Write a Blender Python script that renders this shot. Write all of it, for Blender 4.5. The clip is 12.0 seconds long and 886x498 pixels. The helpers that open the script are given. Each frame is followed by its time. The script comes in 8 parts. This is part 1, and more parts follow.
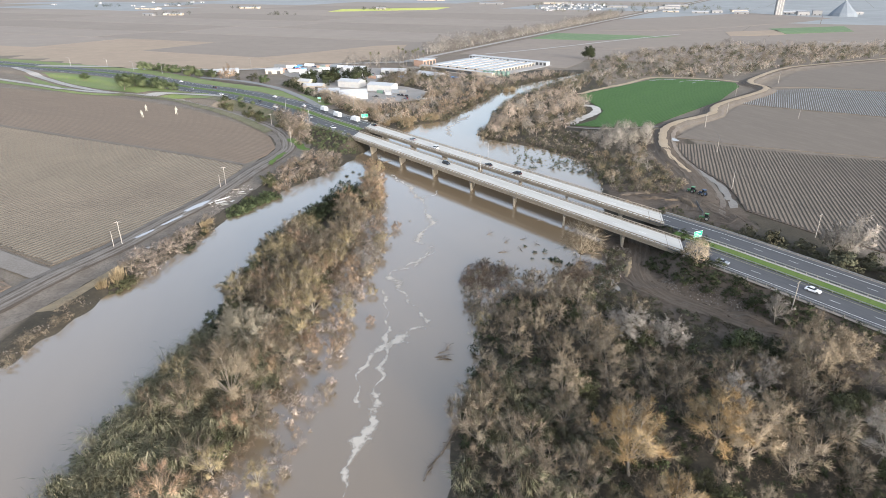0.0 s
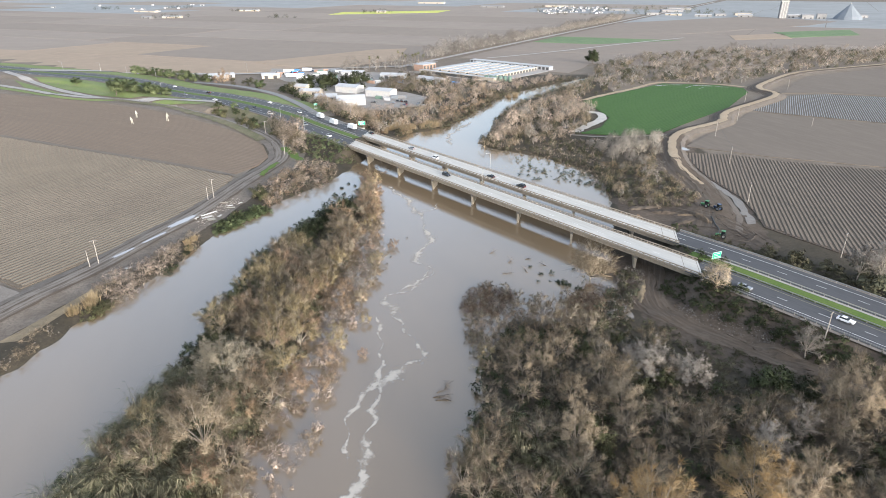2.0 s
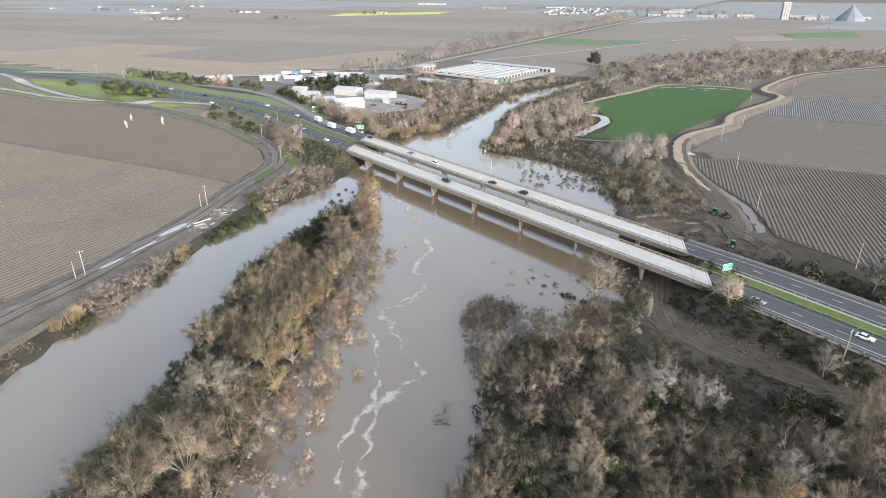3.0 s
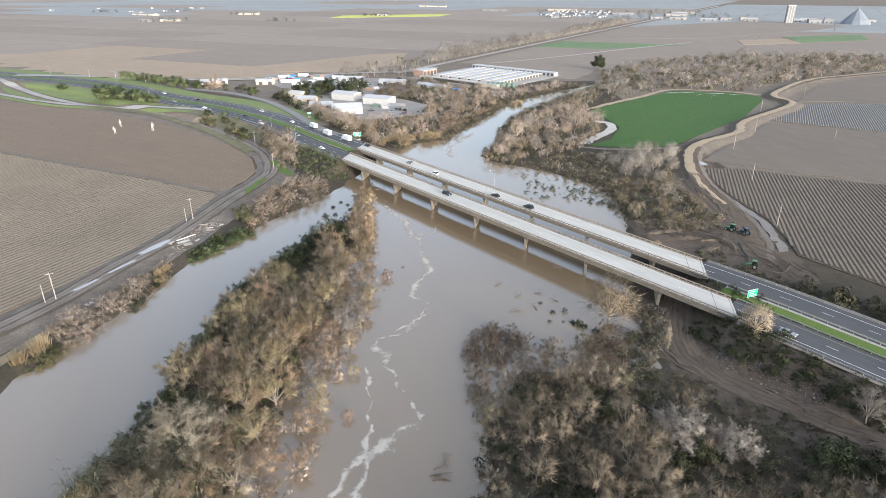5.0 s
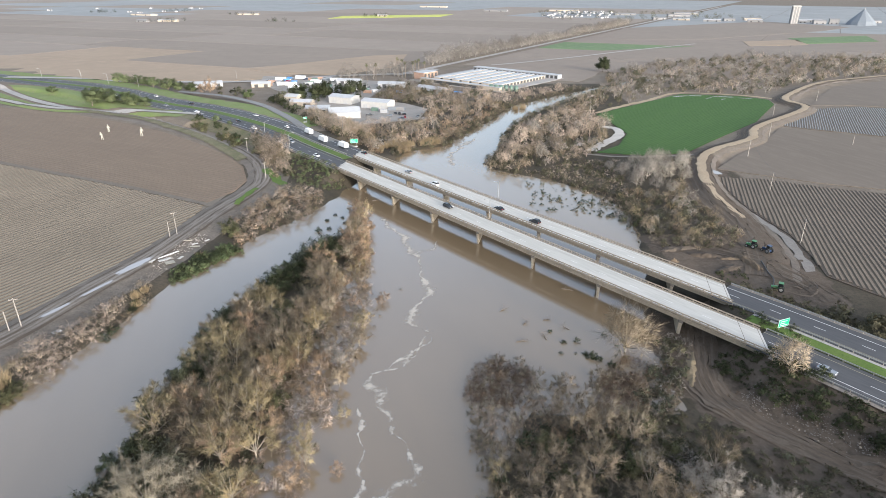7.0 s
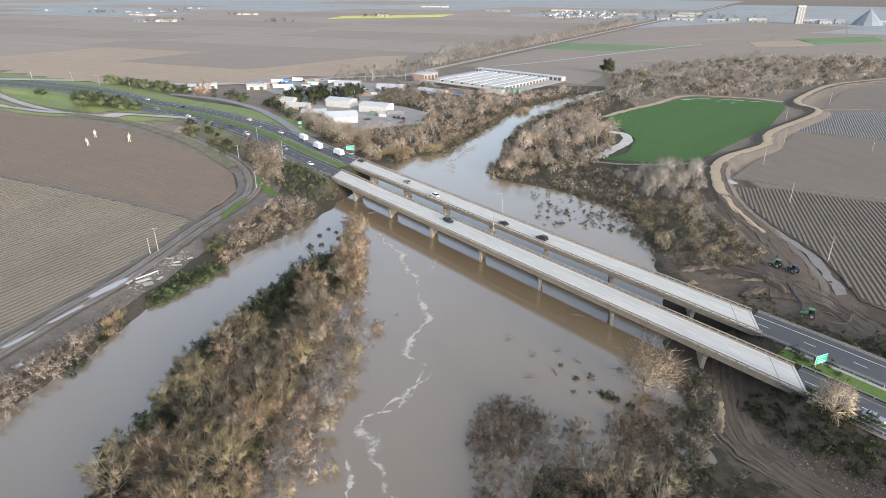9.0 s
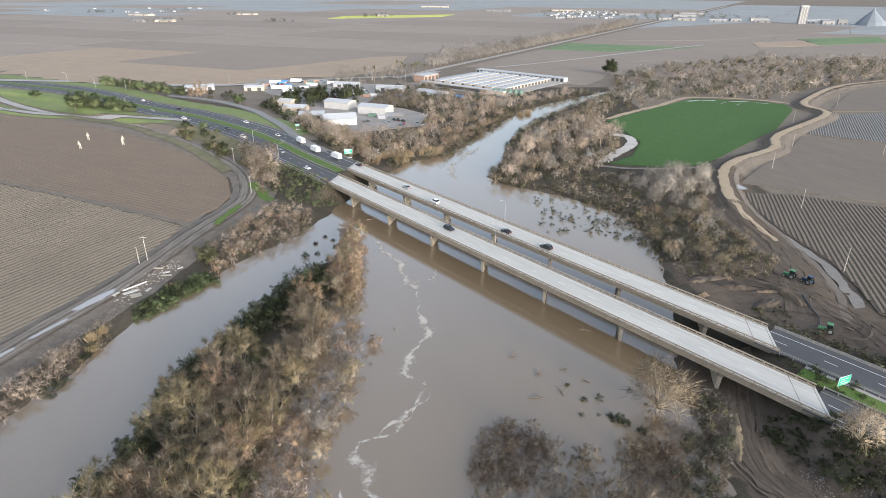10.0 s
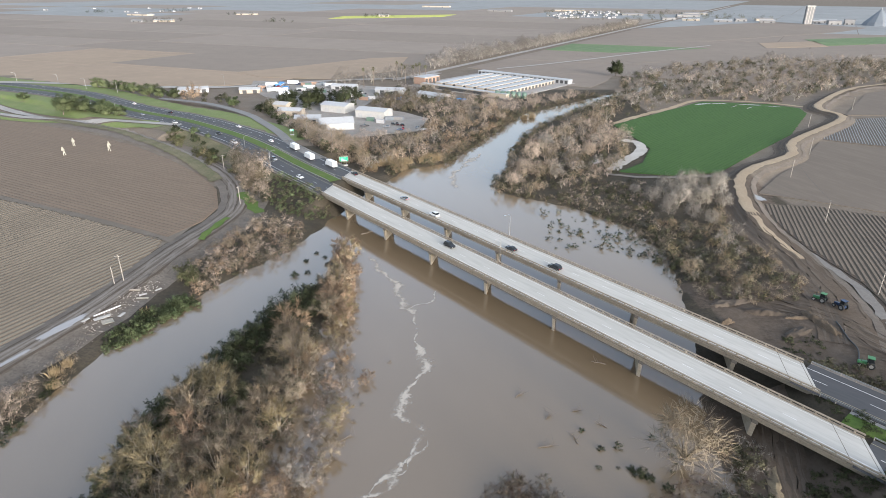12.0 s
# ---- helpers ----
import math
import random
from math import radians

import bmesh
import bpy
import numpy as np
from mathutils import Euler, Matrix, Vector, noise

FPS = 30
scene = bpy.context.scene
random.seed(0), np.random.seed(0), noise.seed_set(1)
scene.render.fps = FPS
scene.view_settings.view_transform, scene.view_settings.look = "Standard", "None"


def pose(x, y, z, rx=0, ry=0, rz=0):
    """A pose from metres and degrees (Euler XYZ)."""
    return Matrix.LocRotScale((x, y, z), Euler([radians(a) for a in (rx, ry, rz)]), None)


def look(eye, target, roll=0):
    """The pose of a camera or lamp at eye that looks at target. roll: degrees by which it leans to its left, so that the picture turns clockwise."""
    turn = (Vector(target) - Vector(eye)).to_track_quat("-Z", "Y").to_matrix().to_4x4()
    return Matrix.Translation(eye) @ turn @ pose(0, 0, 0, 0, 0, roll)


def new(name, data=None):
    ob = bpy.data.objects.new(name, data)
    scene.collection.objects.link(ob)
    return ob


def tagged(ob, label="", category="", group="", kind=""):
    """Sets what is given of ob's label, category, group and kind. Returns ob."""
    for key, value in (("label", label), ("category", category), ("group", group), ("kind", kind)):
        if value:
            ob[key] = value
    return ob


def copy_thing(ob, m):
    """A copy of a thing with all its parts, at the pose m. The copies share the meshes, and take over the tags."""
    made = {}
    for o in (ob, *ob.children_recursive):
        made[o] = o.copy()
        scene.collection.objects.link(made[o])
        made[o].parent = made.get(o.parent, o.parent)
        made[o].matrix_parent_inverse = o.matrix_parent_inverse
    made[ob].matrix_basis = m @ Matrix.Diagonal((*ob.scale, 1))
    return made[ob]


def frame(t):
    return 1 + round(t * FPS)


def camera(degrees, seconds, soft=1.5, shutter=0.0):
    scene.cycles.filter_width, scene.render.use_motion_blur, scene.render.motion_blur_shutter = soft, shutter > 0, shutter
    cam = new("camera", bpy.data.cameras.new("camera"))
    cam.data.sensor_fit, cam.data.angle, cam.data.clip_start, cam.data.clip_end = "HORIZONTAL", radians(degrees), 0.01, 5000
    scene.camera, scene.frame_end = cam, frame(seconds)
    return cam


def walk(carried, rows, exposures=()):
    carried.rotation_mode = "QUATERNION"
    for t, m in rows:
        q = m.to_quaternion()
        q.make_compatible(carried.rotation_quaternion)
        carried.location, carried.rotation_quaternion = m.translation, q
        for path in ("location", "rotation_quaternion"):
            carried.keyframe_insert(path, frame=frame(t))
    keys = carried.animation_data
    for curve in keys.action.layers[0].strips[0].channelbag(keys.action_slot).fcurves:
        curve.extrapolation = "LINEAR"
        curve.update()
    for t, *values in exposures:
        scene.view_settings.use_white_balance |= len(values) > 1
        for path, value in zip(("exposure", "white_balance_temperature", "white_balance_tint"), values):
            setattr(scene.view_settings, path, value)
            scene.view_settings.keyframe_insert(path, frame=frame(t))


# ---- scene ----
EXPOSURE, SKY, SUN, KELVIN = 0.38, 0.465, 1.85, 5740
cam = camera(72.5, 12.0, soft=0.5)
# seconds, eye in metres, then yaw, pitch and roll in degrees
ROWS = [
    (0.0, 0.0, 0.0, 97.6, -0.18, -24.434, -0.089), (0.5, 0.04, 4.17, 97.49, -0.158, -24.372, -0.079),
    (1.0, 0.15, 8.38, 97.4, -0.146, -24.307, -0.068), (1.5, 0.33, 12.66, 97.32, -0.133, -24.25, -0.062),
    (2.0, 0.54, 17.06, 97.25, -0.104, -24.201, -0.052), (2.5, 0.73, 21.47, 97.11, -0.077, -24.148, -0.053),
    (3.0, 0.87, 25.9, 97.03, -0.053, -24.098, -0.045), (5.0, 1.06, 43.35, 96.56, 0.004, -23.921, 0.048),
    (5.5, 1.07, 47.78, 96.45, 0.013, -23.898, 0.066), (6.0, 1.01, 52.24, 96.33, 0.026, -23.897, 0.075),
    (6.5, 0.96, 56.73, 96.26, 0.038, -23.89, 0.083), (7.0, 0.98, 61.2, 96.15, 0.059, -23.893, 0.09),
    (9.0, 1.2, 79.2, 95.83, 0.148, -23.908, 0.091), (9.5, 1.21, 83.79, 95.71, 0.17, -23.906, 0.094),
    (10.0, 1.21, 88.41, 95.49, 0.199, -23.907, 0.095), (10.5, 1.28, 93.04, 95.28, 0.232, -23.905, 0.098),
    (11.0, 1.4, 97.53, 95.11, 0.267, -23.908, 0.098), (11.5, 1.49, 102.0, 94.95, 0.313, -23.907, 0.098),
    (12.0, 1.59, 106.45, 94.77, 0.339, -23.907, 0.094),
]
walk(cam, [(t, pose(x, y, z, 90 + pitch, 0, yaw) @ pose(0, 0, 0, 0, 0, roll)) for t, x, y, z, yaw, pitch, roll in ROWS],
     exposures=[(0.0, EXPOSURE + 0.07, KELVIN, 10), (6.0, EXPOSURE, KELVIN, 10), (12.0, EXPOSURE - 0.15, KELVIN, 10)])

# ---- world and sun ----
SUN_ELEV = radians(10)
SUN_AZ = math.atan2(0.54, -0.84)          # clockwise from +y
world = bpy.data.worlds.new("world")
scene.world = world
world.use_nodes = True
wn, wl = world.node_tree.nodes, world.node_tree.links
sky = wn.new("ShaderNodeTexSky")
sky.sky_type, sky.sun_disc = "NISHITA", False
sky.sun_elevation, sky.sun_rotation = SUN_ELEV, SUN_AZ
sky.air_density, sky.dust_density, sky.ozone_density = 1.0, 5.0, 1.0
haze = wn.new("ShaderNodeHueSaturation")    # a hazy, whitened winter sky
haze.inputs["Saturation"].default_value = 0.48
wl.new(sky.outputs[0], haze.inputs["Color"])
wl.new(haze.outputs[0], wn["Background"].inputs[0])
wn["Background"].inputs[1].default_value = SKY
sun = new("sun", bpy.data.lights.new("sun", "SUN"))
sun.data.energy, sun.data.angle, sun.data.color = SUN, radians(4), (1.0, 0.86, 0.68)
to_sun = Vector((math.sin(SUN_AZ) * math.cos(SUN_ELEV), math.cos(SUN_AZ) * math.cos(SUN_ELEV), math.sin(SUN_ELEV)))
sun.matrix_world = look(to_sun * 300, (0, 0, 0))

# ---- materials ----
def nodes_of(name):
    m = bpy.data.materials.new(name)
    m.use_nodes = True
    return m, m.node_tree.nodes, m.node_tree.links, m.node_tree.nodes["Principled BSDF"]


def mixed(n, l, fac, a, b, mode="MIX"):
    x = n.new("ShaderNodeMix")
    x.data_type, x.blend_type = "RGBA", mode
    for sock, v in ((x.inputs[0], fac), (x.inputs[6], a), (x.inputs[7], b)):
        if isinstance(v, bpy.types.NodeSocket):
            l.new(v, sock)
        else:
            sock.default_value = v if isinstance(v, (int, float)) else (*v, 1)
    return x.outputs[2]


def noise_at(n, l, scale, detail=4, rough=0.6, stretch=None, turn=0.0):
    g = n.new("ShaderNodeNewGeometry")
    src = g.outputs["Position"]
    if stretch:
        for turned, scaled in ((turn, (1, 1, 1)), (0.0, stretch)):
            mp = n.new("ShaderNodeMapping")
            mp.inputs["Rotation"].default_value = (0, 0, turned)
            mp.inputs["Scale"].default_value = scaled
            l.new(src, mp.inputs[0])
            src = mp.outputs[0]
    t = n.new("ShaderNodeTexNoise")
    t.inputs["Scale"].default_value, t.inputs["Detail"].default_value, t.inputs["Roughness"].default_value = scale, detail, rough
    l.new(src, t.inputs["Vector"])
    return t.outputs["Fac"]


def sharpen(n, l, sock, lo, hi):
    r = n.new("ShaderNodeMapRange")
    r.inputs["From Min"].default_value, r.inputs["From Max"].default_value = lo, hi
    l.new(sock, r.inputs["Value"])
    return r.outputs[0]


def surface(name, a, b, c=None, big=0.05, small=0.9, rough=0.9, bump=0.3, dist=0.1, metal=0.0, stretch=None, turn=0.0, spec=0.3):
    """A weathered surface: a and b mixed by broad patches, c by fine grain."""
    m, n, l, p = nodes_of(name)
    f1 = sharpen(n, l, noise_at(n, l, big, 5, 0.65, stretch, turn), 0.36, 0.64)
    f2 = noise_at(n, l, small, 6, 0.7, stretch, turn)
    col = mixed(n, l, f1, a, b)
    col = mixed(n, l, sharpen(n, l, f2, 0.45, 0.75), col, c or tuple(v * 0.7 for v in a))
    l.new(col, p.inputs["Base Color"])
    p.inputs["Roughness"].default_value, p.inputs["Metallic"].default_value = rough, metal
    p.inputs["Specular IOR Level"].default_value = spec
    if bump:
        bm_ = n.new("ShaderNodeBump")
        bm_.inputs["Strength"].default_value, bm_.inputs["Distance"].default_value = bump, dist
        l.new(f2, bm_.inputs["Height"])
        l.new(bm_.outputs[0], p.inputs["Normal"])
    return m


def foliage(name, cols, spread=0.09):
    """Twigs or leaves: hue by plant, by patch of the wood and by twig."""
    m, n, l, p = nodes_of(name)
    info, geo = n.new("ShaderNodeObjectInfo"), n.new("ShaderNodeNewGeometry")
    f = noise_at(n, l, spread, 2, 0.5)
    tone = n.new("ShaderNodeAttribute")
    tone.attribute_name = "tone"
    who = n.new("ShaderNodeMath")
    who.operation = "ADD"
    l.new(info.outputs["Random"], who.inputs[0])
    l.new(tone.outputs["Fac"], who.inputs[1])
    own = n.new("ShaderNodeMath")
    own.operation = "FRACT"
    l.new(who.outputs[0], own.inputs[0])
    add = n.new("ShaderNodeMath")
    add.operation = "MULTIPLY_ADD"
    l.new(who.outputs[0], add.inputs[0])
    add.inputs[1].default_value = 0.8
    l.new(sharpen(n, l, f, 0.3, 0.7), add.inputs[2])
    fr = n.new("ShaderNodeMath")
    fr.operation = "FRACT"
    l.new(add.outputs[0], fr.inputs[0])
    ramp = n.new("ShaderNodeValToRGB")
    while len(ramp.color_ramp.elements) < len(cols):
        ramp.color_ramp.elements.new(0.5)
    for k, (e, col) in enumerate(zip(ramp.color_ramp.elements, cols)):
        e.position, e.color = k / max(1, len(cols) - 1), (*col, 1)
    l.new(fr.outputs[0], ramp.inputs[0])
    hsv = n.new("ShaderNodeHueSaturation")
    l.new(ramp.outputs[0], hsv.inputs["Color"])
    mr = n.new("ShaderNodeMapRange")
    mr.inputs["To Min"].default_value, mr.inputs["To Max"].default_value = 0.84, 1.18
    l.new(geo.outputs["Random Per Island"], mr.inputs["Value"])
    each = n.new("ShaderNodeMapRange")
    each.inputs["To Min"].default_value, each.inputs["To Max"].default_value = 0.68, 1.28
    l.new(own.outputs[0], each.inputs["Value"])
    both = n.new("ShaderNodeMath")
    both.operation = "MULTIPLY"
    l.new(mr.outputs[0], both.inputs[0])
    l.new(each.outputs[0], both.inputs[1])
    l.new(both.outputs[0], hsv.inputs["Value"])
    l.new(hsv.outputs[0], p.inputs["Base Color"])
    p.inputs["Roughness"].default_value, p.inputs["Specular IOR Level"].default_value = 0.85, 0.15
    return m


def paint(name, col, rough=0.4, metal=0.0, spec=0.5):
    return surface(name, col, tuple(v * 0.86 for v in col), tuple(v * 0.93 for v in col), 0.6, 5, rough, 0, 0, metal, spec=spec)


SOIL = surface("soil", (0.135, 0.105, 0.08), (0.21, 0.165, 0.12), (0.1, 0.085, 0.05), 0.035, 0.6, 0.95, 0.5, 0.3)
MUD = surface("wet_mud", (0.075, 0.058, 0.043), (0.1, 0.079, 0.059), (0.06, 0.047, 0.035), 0.06, 0.7, 0.85, 0.6, 0.25)
FIELD_TAN = surface("dry_tilled_soil", (0.145, 0.124, 0.1), (0.125, 0.107, 0.086), (0.169, 0.147, 0.12), 0.012, 0.35, 0.95, 0.35, 0.2, stretch=(1, 0.25, 1), turn=0.47)
FIELD_BROWN = surface("damp_tilled_soil", (0.19, 0.14, 0.1), (0.155, 0.115, 0.083), (0.21, 0.156, 0.113), 0.012, 0.3, 0.95, 0.35, 0.2, stretch=(1, 0.15, 1), turn=2.06)
FIELD_GREY = surface("grey_tilled_soil", (0.152, 0.126, 0.1), (0.132, 0.11, 0.087), (0.172, 0.143, 0.114), 0.012, 0.3, 0.95, 0.3, 0.2, stretch=(1, 0.2, 1), turn=-0.34)
# Far soils are paler than near ones; the bluish one has distance haze painted in.
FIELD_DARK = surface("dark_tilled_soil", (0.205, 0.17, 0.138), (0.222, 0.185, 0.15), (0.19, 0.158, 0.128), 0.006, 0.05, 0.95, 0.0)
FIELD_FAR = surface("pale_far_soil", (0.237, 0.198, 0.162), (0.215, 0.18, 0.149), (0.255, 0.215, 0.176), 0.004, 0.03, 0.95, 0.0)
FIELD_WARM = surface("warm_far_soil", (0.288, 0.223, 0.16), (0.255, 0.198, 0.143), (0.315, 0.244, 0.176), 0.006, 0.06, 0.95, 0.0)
FIELD_HAZE = surface("hazed_far_soil", (0.244, 0.251, 0.247), (0.21, 0.216, 0.213), (0.277, 0.286, 0.282), 0.003, 0.02, 0.95, 0.0)
# Soil between the east beds, darkened so its colour carries the furrows' shade.
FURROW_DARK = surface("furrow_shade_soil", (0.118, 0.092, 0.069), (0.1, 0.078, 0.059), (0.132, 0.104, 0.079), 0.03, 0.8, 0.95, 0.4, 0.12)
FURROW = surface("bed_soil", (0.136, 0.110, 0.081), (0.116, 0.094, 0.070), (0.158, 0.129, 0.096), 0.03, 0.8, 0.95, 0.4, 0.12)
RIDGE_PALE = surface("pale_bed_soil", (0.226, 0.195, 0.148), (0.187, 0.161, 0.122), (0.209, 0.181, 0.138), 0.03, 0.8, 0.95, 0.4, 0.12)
RIDGE_MID = surface("bed_top_soil", (0.165, 0.132, 0.101), (0.142, 0.113, 0.087), (0.185, 0.15, 0.117), 0.03, 0.8, 0.95, 0.4, 0.12)
FILM = surface("plastic_mulch", (0.235, 0.235, 0.228), (0.2, 0.195, 0.186), (0.18, 0.163, 0.143), 0.08, 1.0, 0.35, 0.2, 0.05)
CROP = surface("green_crop", (0.036, 0.082, 0.014), (0.046, 0.098, 0.019), (0.026, 0.058, 0.01), 0.03, 1.3, 0.85, 0.5, 0.15, stretch=(1, 0.12, 1), turn=0.764)
CROP_LIGHT = surface("green_crop_rows", (0.04, 0.088, 0.0155), (0.05, 0.1, 0.02), (0.03, 0.068, 0.012), 0.02, 0.9, 0.85, 0.5, 0.15, stretch=(1, 0.1, 1), turn=0.764)
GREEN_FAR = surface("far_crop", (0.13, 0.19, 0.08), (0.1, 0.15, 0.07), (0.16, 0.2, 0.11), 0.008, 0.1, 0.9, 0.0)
YELLOW = surface("mustard_bloom", (0.5, 0.5, 0.1), (0.42, 0.44, 0.1), (0.3, 0.36, 0.1), 0.01, 0.1, 0.9, 0.0)
GRASS_MAT = surface("verge_grass", (0.14, 0.185, 0.055), (0.18, 0.205, 0.08), (0.105, 0.135, 0.045), 0.08, 1.4, 0.9, 0.5, 0.15)
VERGE_MIX = surface("olive_dry_verge", (0.115, 0.115, 0.058), (0.185, 0.158, 0.1), (0.085, 0.082, 0.048), 0.12, 0.9, 0.95, 0.6, 0.25)
TRACK_WET = surface("wet_brown_track", (0.1, 0.077, 0.056), (0.128, 0.1, 0.075), (0.08, 0.062, 0.046), 0.15, 1.1, 0.9, 0.6, 0.15, spec=0.2)
EARTH_CUT = surface("fresh_cut_earth", (0.13, 0.098, 0.066), (0.095, 0.072, 0.05), (0.16, 0.122, 0.085), 0.3, 1.6, 0.95, 0.6, 0.2)
RUT_PALE = surface("drying_mud_ridge", (0.122, 0.097, 0.073), (0.104, 0.082, 0.061), (0.138, 0.111, 0.085), 0.25, 1.6, 0.9, 0.5, 0.15)
MEDIAN_GRASS = surface("damp_median_grass", (0.08, 0.132, 0.024), (0.108, 0.148, 0.034), (0.058, 0.092, 0.02), 0.12, 1.6, 0.9, 0.6, 0.2)
SAND = surface("levee_sand", (0.33, 0.255, 0.17), (0.38, 0.305, 0.21), (0.25, 0.195, 0.135), 0.06, 0.8, 0.95, 0.5, 0.2)
TRACK = surface("rutted_dirt_track", (0.125, 0.104, 0.084), (0.165, 0.14, 0.115), (0.095, 0.079, 0.064), 0.12, 0.9, 0.8, 0.6, 0.15)
BANK_EARTH = surface("grey_bank_earth", (0.12, 0.1, 0.08), (0.175, 0.15, 0.124), (0.088, 0.073, 0.058), 0.16, 1.3, 0.9, 0.7, 0.2)
GRAVEL_MAT = surface("grey_gravel_track", (0.2, 0.176, 0.15), (0.155, 0.135, 0.114), (0.235, 0.21, 0.182), 0.1, 1.2, 0.85, 0.5, 0.12)
YARD_MAT = surface("pale_gravel_yard", (0.27, 0.25, 0.225), (0.21, 0.19, 0.168), (0.32, 0.3, 0.27), 0.08, 0.9, 0.9, 0.3, 0.08)
PALE_ROAD = surface("pale_worn_paving", (0.33, 0.31, 0.285), (0.27, 0.255, 0.235), (0.37, 0.35, 0.325), 0.08, 1.0, 0.85, 0.2, 0.05)
WORN_ASPHALT = surface("worn_grey_asphalt", (0.2, 0.195, 0.185), (0.17, 0.165, 0.157), (0.23, 0.222, 0.212), 0.08, 1.2, 0.8, 0.2, 0.03)
SILT = surface("wet_grey_silt", (0.185, 0.165, 0.142), (0.15, 0.132, 0.113), (0.23, 0.208, 0.182), 0.15, 0.9, 0.5, 0.4, 0.08)
WET_SAND = surface("pale_wet_silt", (0.42, 0.39, 0.345), (0.32, 0.292, 0.255), (0.48, 0.45, 0.41), 0.15, 0.8, 0.5, 0.3, 0.06)
ASPHALT = surface("asphalt", (0.062, 0.063, 0.067), (0.078, 0.078, 0.081), (0.053, 0.054, 0.058), 0.06, 1.5, 0.75, 0.2, 0.02, stretch=(1, 0.12, 1), turn=2.451)
CONCRETE = surface("deck_concrete", (0.44, 0.425, 0.385), (0.5, 0.48, 0.44), (0.37, 0.355, 0.32), 0.2, 1.0, 0.8, 0.15, 0.02, stretch=(1, 0.08, 1), turn=2.451)
CONCRETE_RAIL = surface("rail_concrete", (0.34, 0.29, 0.225), (0.27, 0.228, 0.175), (0.2, 0.168, 0.128), 0.25, 2.2, 0.9, 0.3, 0.03)
CONCRETE_PIER = surface("pier_concrete", (0.46, 0.4, 0.31), (0.38, 0.325, 0.25), (0.28, 0.24, 0.18), 0.3, 1.8, 0.9, 0.3, 0.03)
# Darkened concrete: under-deck shade put into the colour; deck joints use it too.
CONCRETE_DARK = surface("shade_and_joint_concrete", (0.2, 0.175, 0.145), (0.16, 0.14, 0.12), (0.12, 0.105, 0.09), 0.2, 1.4, 0.9, 0.3, 0.03)
LINE = paint("road_paint", (0.72, 0.72, 0.7), 0.6)
YELLOW_LINE = paint("yellow_road_paint", (0.3, 0.265, 0.17), 0.6)
GALV = paint("galvanised_steel", (0.36, 0.36, 0.35), 0.45, 0.6)
WOOD = surface("weathered_pole_wood", (0.33, 0.3, 0.265), (0.27, 0.245, 0.215), (0.2, 0.18, 0.155), 0.5, 6, 0.9, 0.3, 0.02, stretch=(1, 1, 0.1))
BARK_PALE = surface("pale_bark", (0.42, 0.37, 0.3), (0.3, 0.26, 0.21), (0.2, 0.175, 0.14), 0.6, 3, 0.9, 0.3, 0.03)
BARK_MID = surface("weathered_bark", (0.3, 0.255, 0.205), (0.22, 0.187, 0.15), (0.15, 0.128, 0.1), 0.6, 3, 0.9, 0.3, 0.03)
BARK = surface("grey_brown_bark", (0.2, 0.165, 0.13), (0.15, 0.12, 0.095), (0.11, 0.09, 0.07), 0.6, 3, 0.9, 0.3, 0.03)
TWIG_MIX = foliage("bare_twigs", [(0.19, 0.15, 0.108), (0.275, 0.222, 0.16), (0.322, 0.252, 0.165), (0.175, 0.142, 0.1), (0.36, 0.3, 0.222), (0.165, 0.145, 0.09)])
TWIG_ROSE = foliage("rose_brown_twigs", [(0.559, 0.446, 0.352), (0.467, 0.373, 0.294), (0.621, 0.506, 0.393), (0.414, 0.34, 0.274)])
TWIG_TAN = foliage("tan_twigs", [(0.335, 0.265, 0.18), (0.395, 0.322, 0.225), (0.295, 0.235, 0.16)])
CANE = foliage("olive_tan_cane", [(0.145, 0.132, 0.075), (0.21, 0.187, 0.117), (0.11, 0.11, 0.06), (0.25, 0.22, 0.146), (0.16, 0.157, 0.095)], 0.2)
TWIG_YELLOW = foliage("yellow_brown_twigs", [(0.375, 0.292, 0.158), (0.3, 0.247, 0.143), (0.42, 0.338, 0.195), (0.27, 0.232, 0.143)])
TWIG_GOLD = foliage("golden_brown_leaves", [(0.36, 0.245, 0.115), (0.3, 0.2, 0.095), (0.37, 0.285, 0.17), (0.33, 0.22, 0.1)])
TWIG_DARK = foliage("dark_russet_twigs", [(0.19, 0.125, 0.085), (0.145, 0.1, 0.072), (0.235, 0.16, 0.105), (0.125, 0.1, 0.075)])
TWIG_ORANGE = foliage("russet_twigs", [(0.415, 0.287, 0.188), (0.334, 0.239, 0.163), (0.479, 0.343, 0.216), (0.287, 0.216, 0.156)])
DRY_GRASS = surface("dry_pale_grass", (0.22, 0.175, 0.11), (0.15, 0.12, 0.08), (0.27, 0.22, 0.145), 0.3, 2.0, 0.95, 0.6, 0.25)
TWIG_PALE = foliage("pale_twigs", [(0.384, 0.347, 0.298), (0.33, 0.298, 0.256), (0.405, 0.358, 0.288)])
TWIG_CREAM = foliage("cream_twigs", [(0.32, 0.275, 0.2), (0.28, 0.24, 0.172), (0.345, 0.3, 0.225)])
TWIG_GREY = foliage("grey_twigs", [(0.358, 0.32, 0.276), (0.262, 0.232, 0.197), (0.428, 0.383, 0.328)])
LEAF_DARK = foliage("dark_leaves", [(0.044, 0.053, 0.026), (0.066, 0.075, 0.035), (0.05, 0.057, 0.031)])
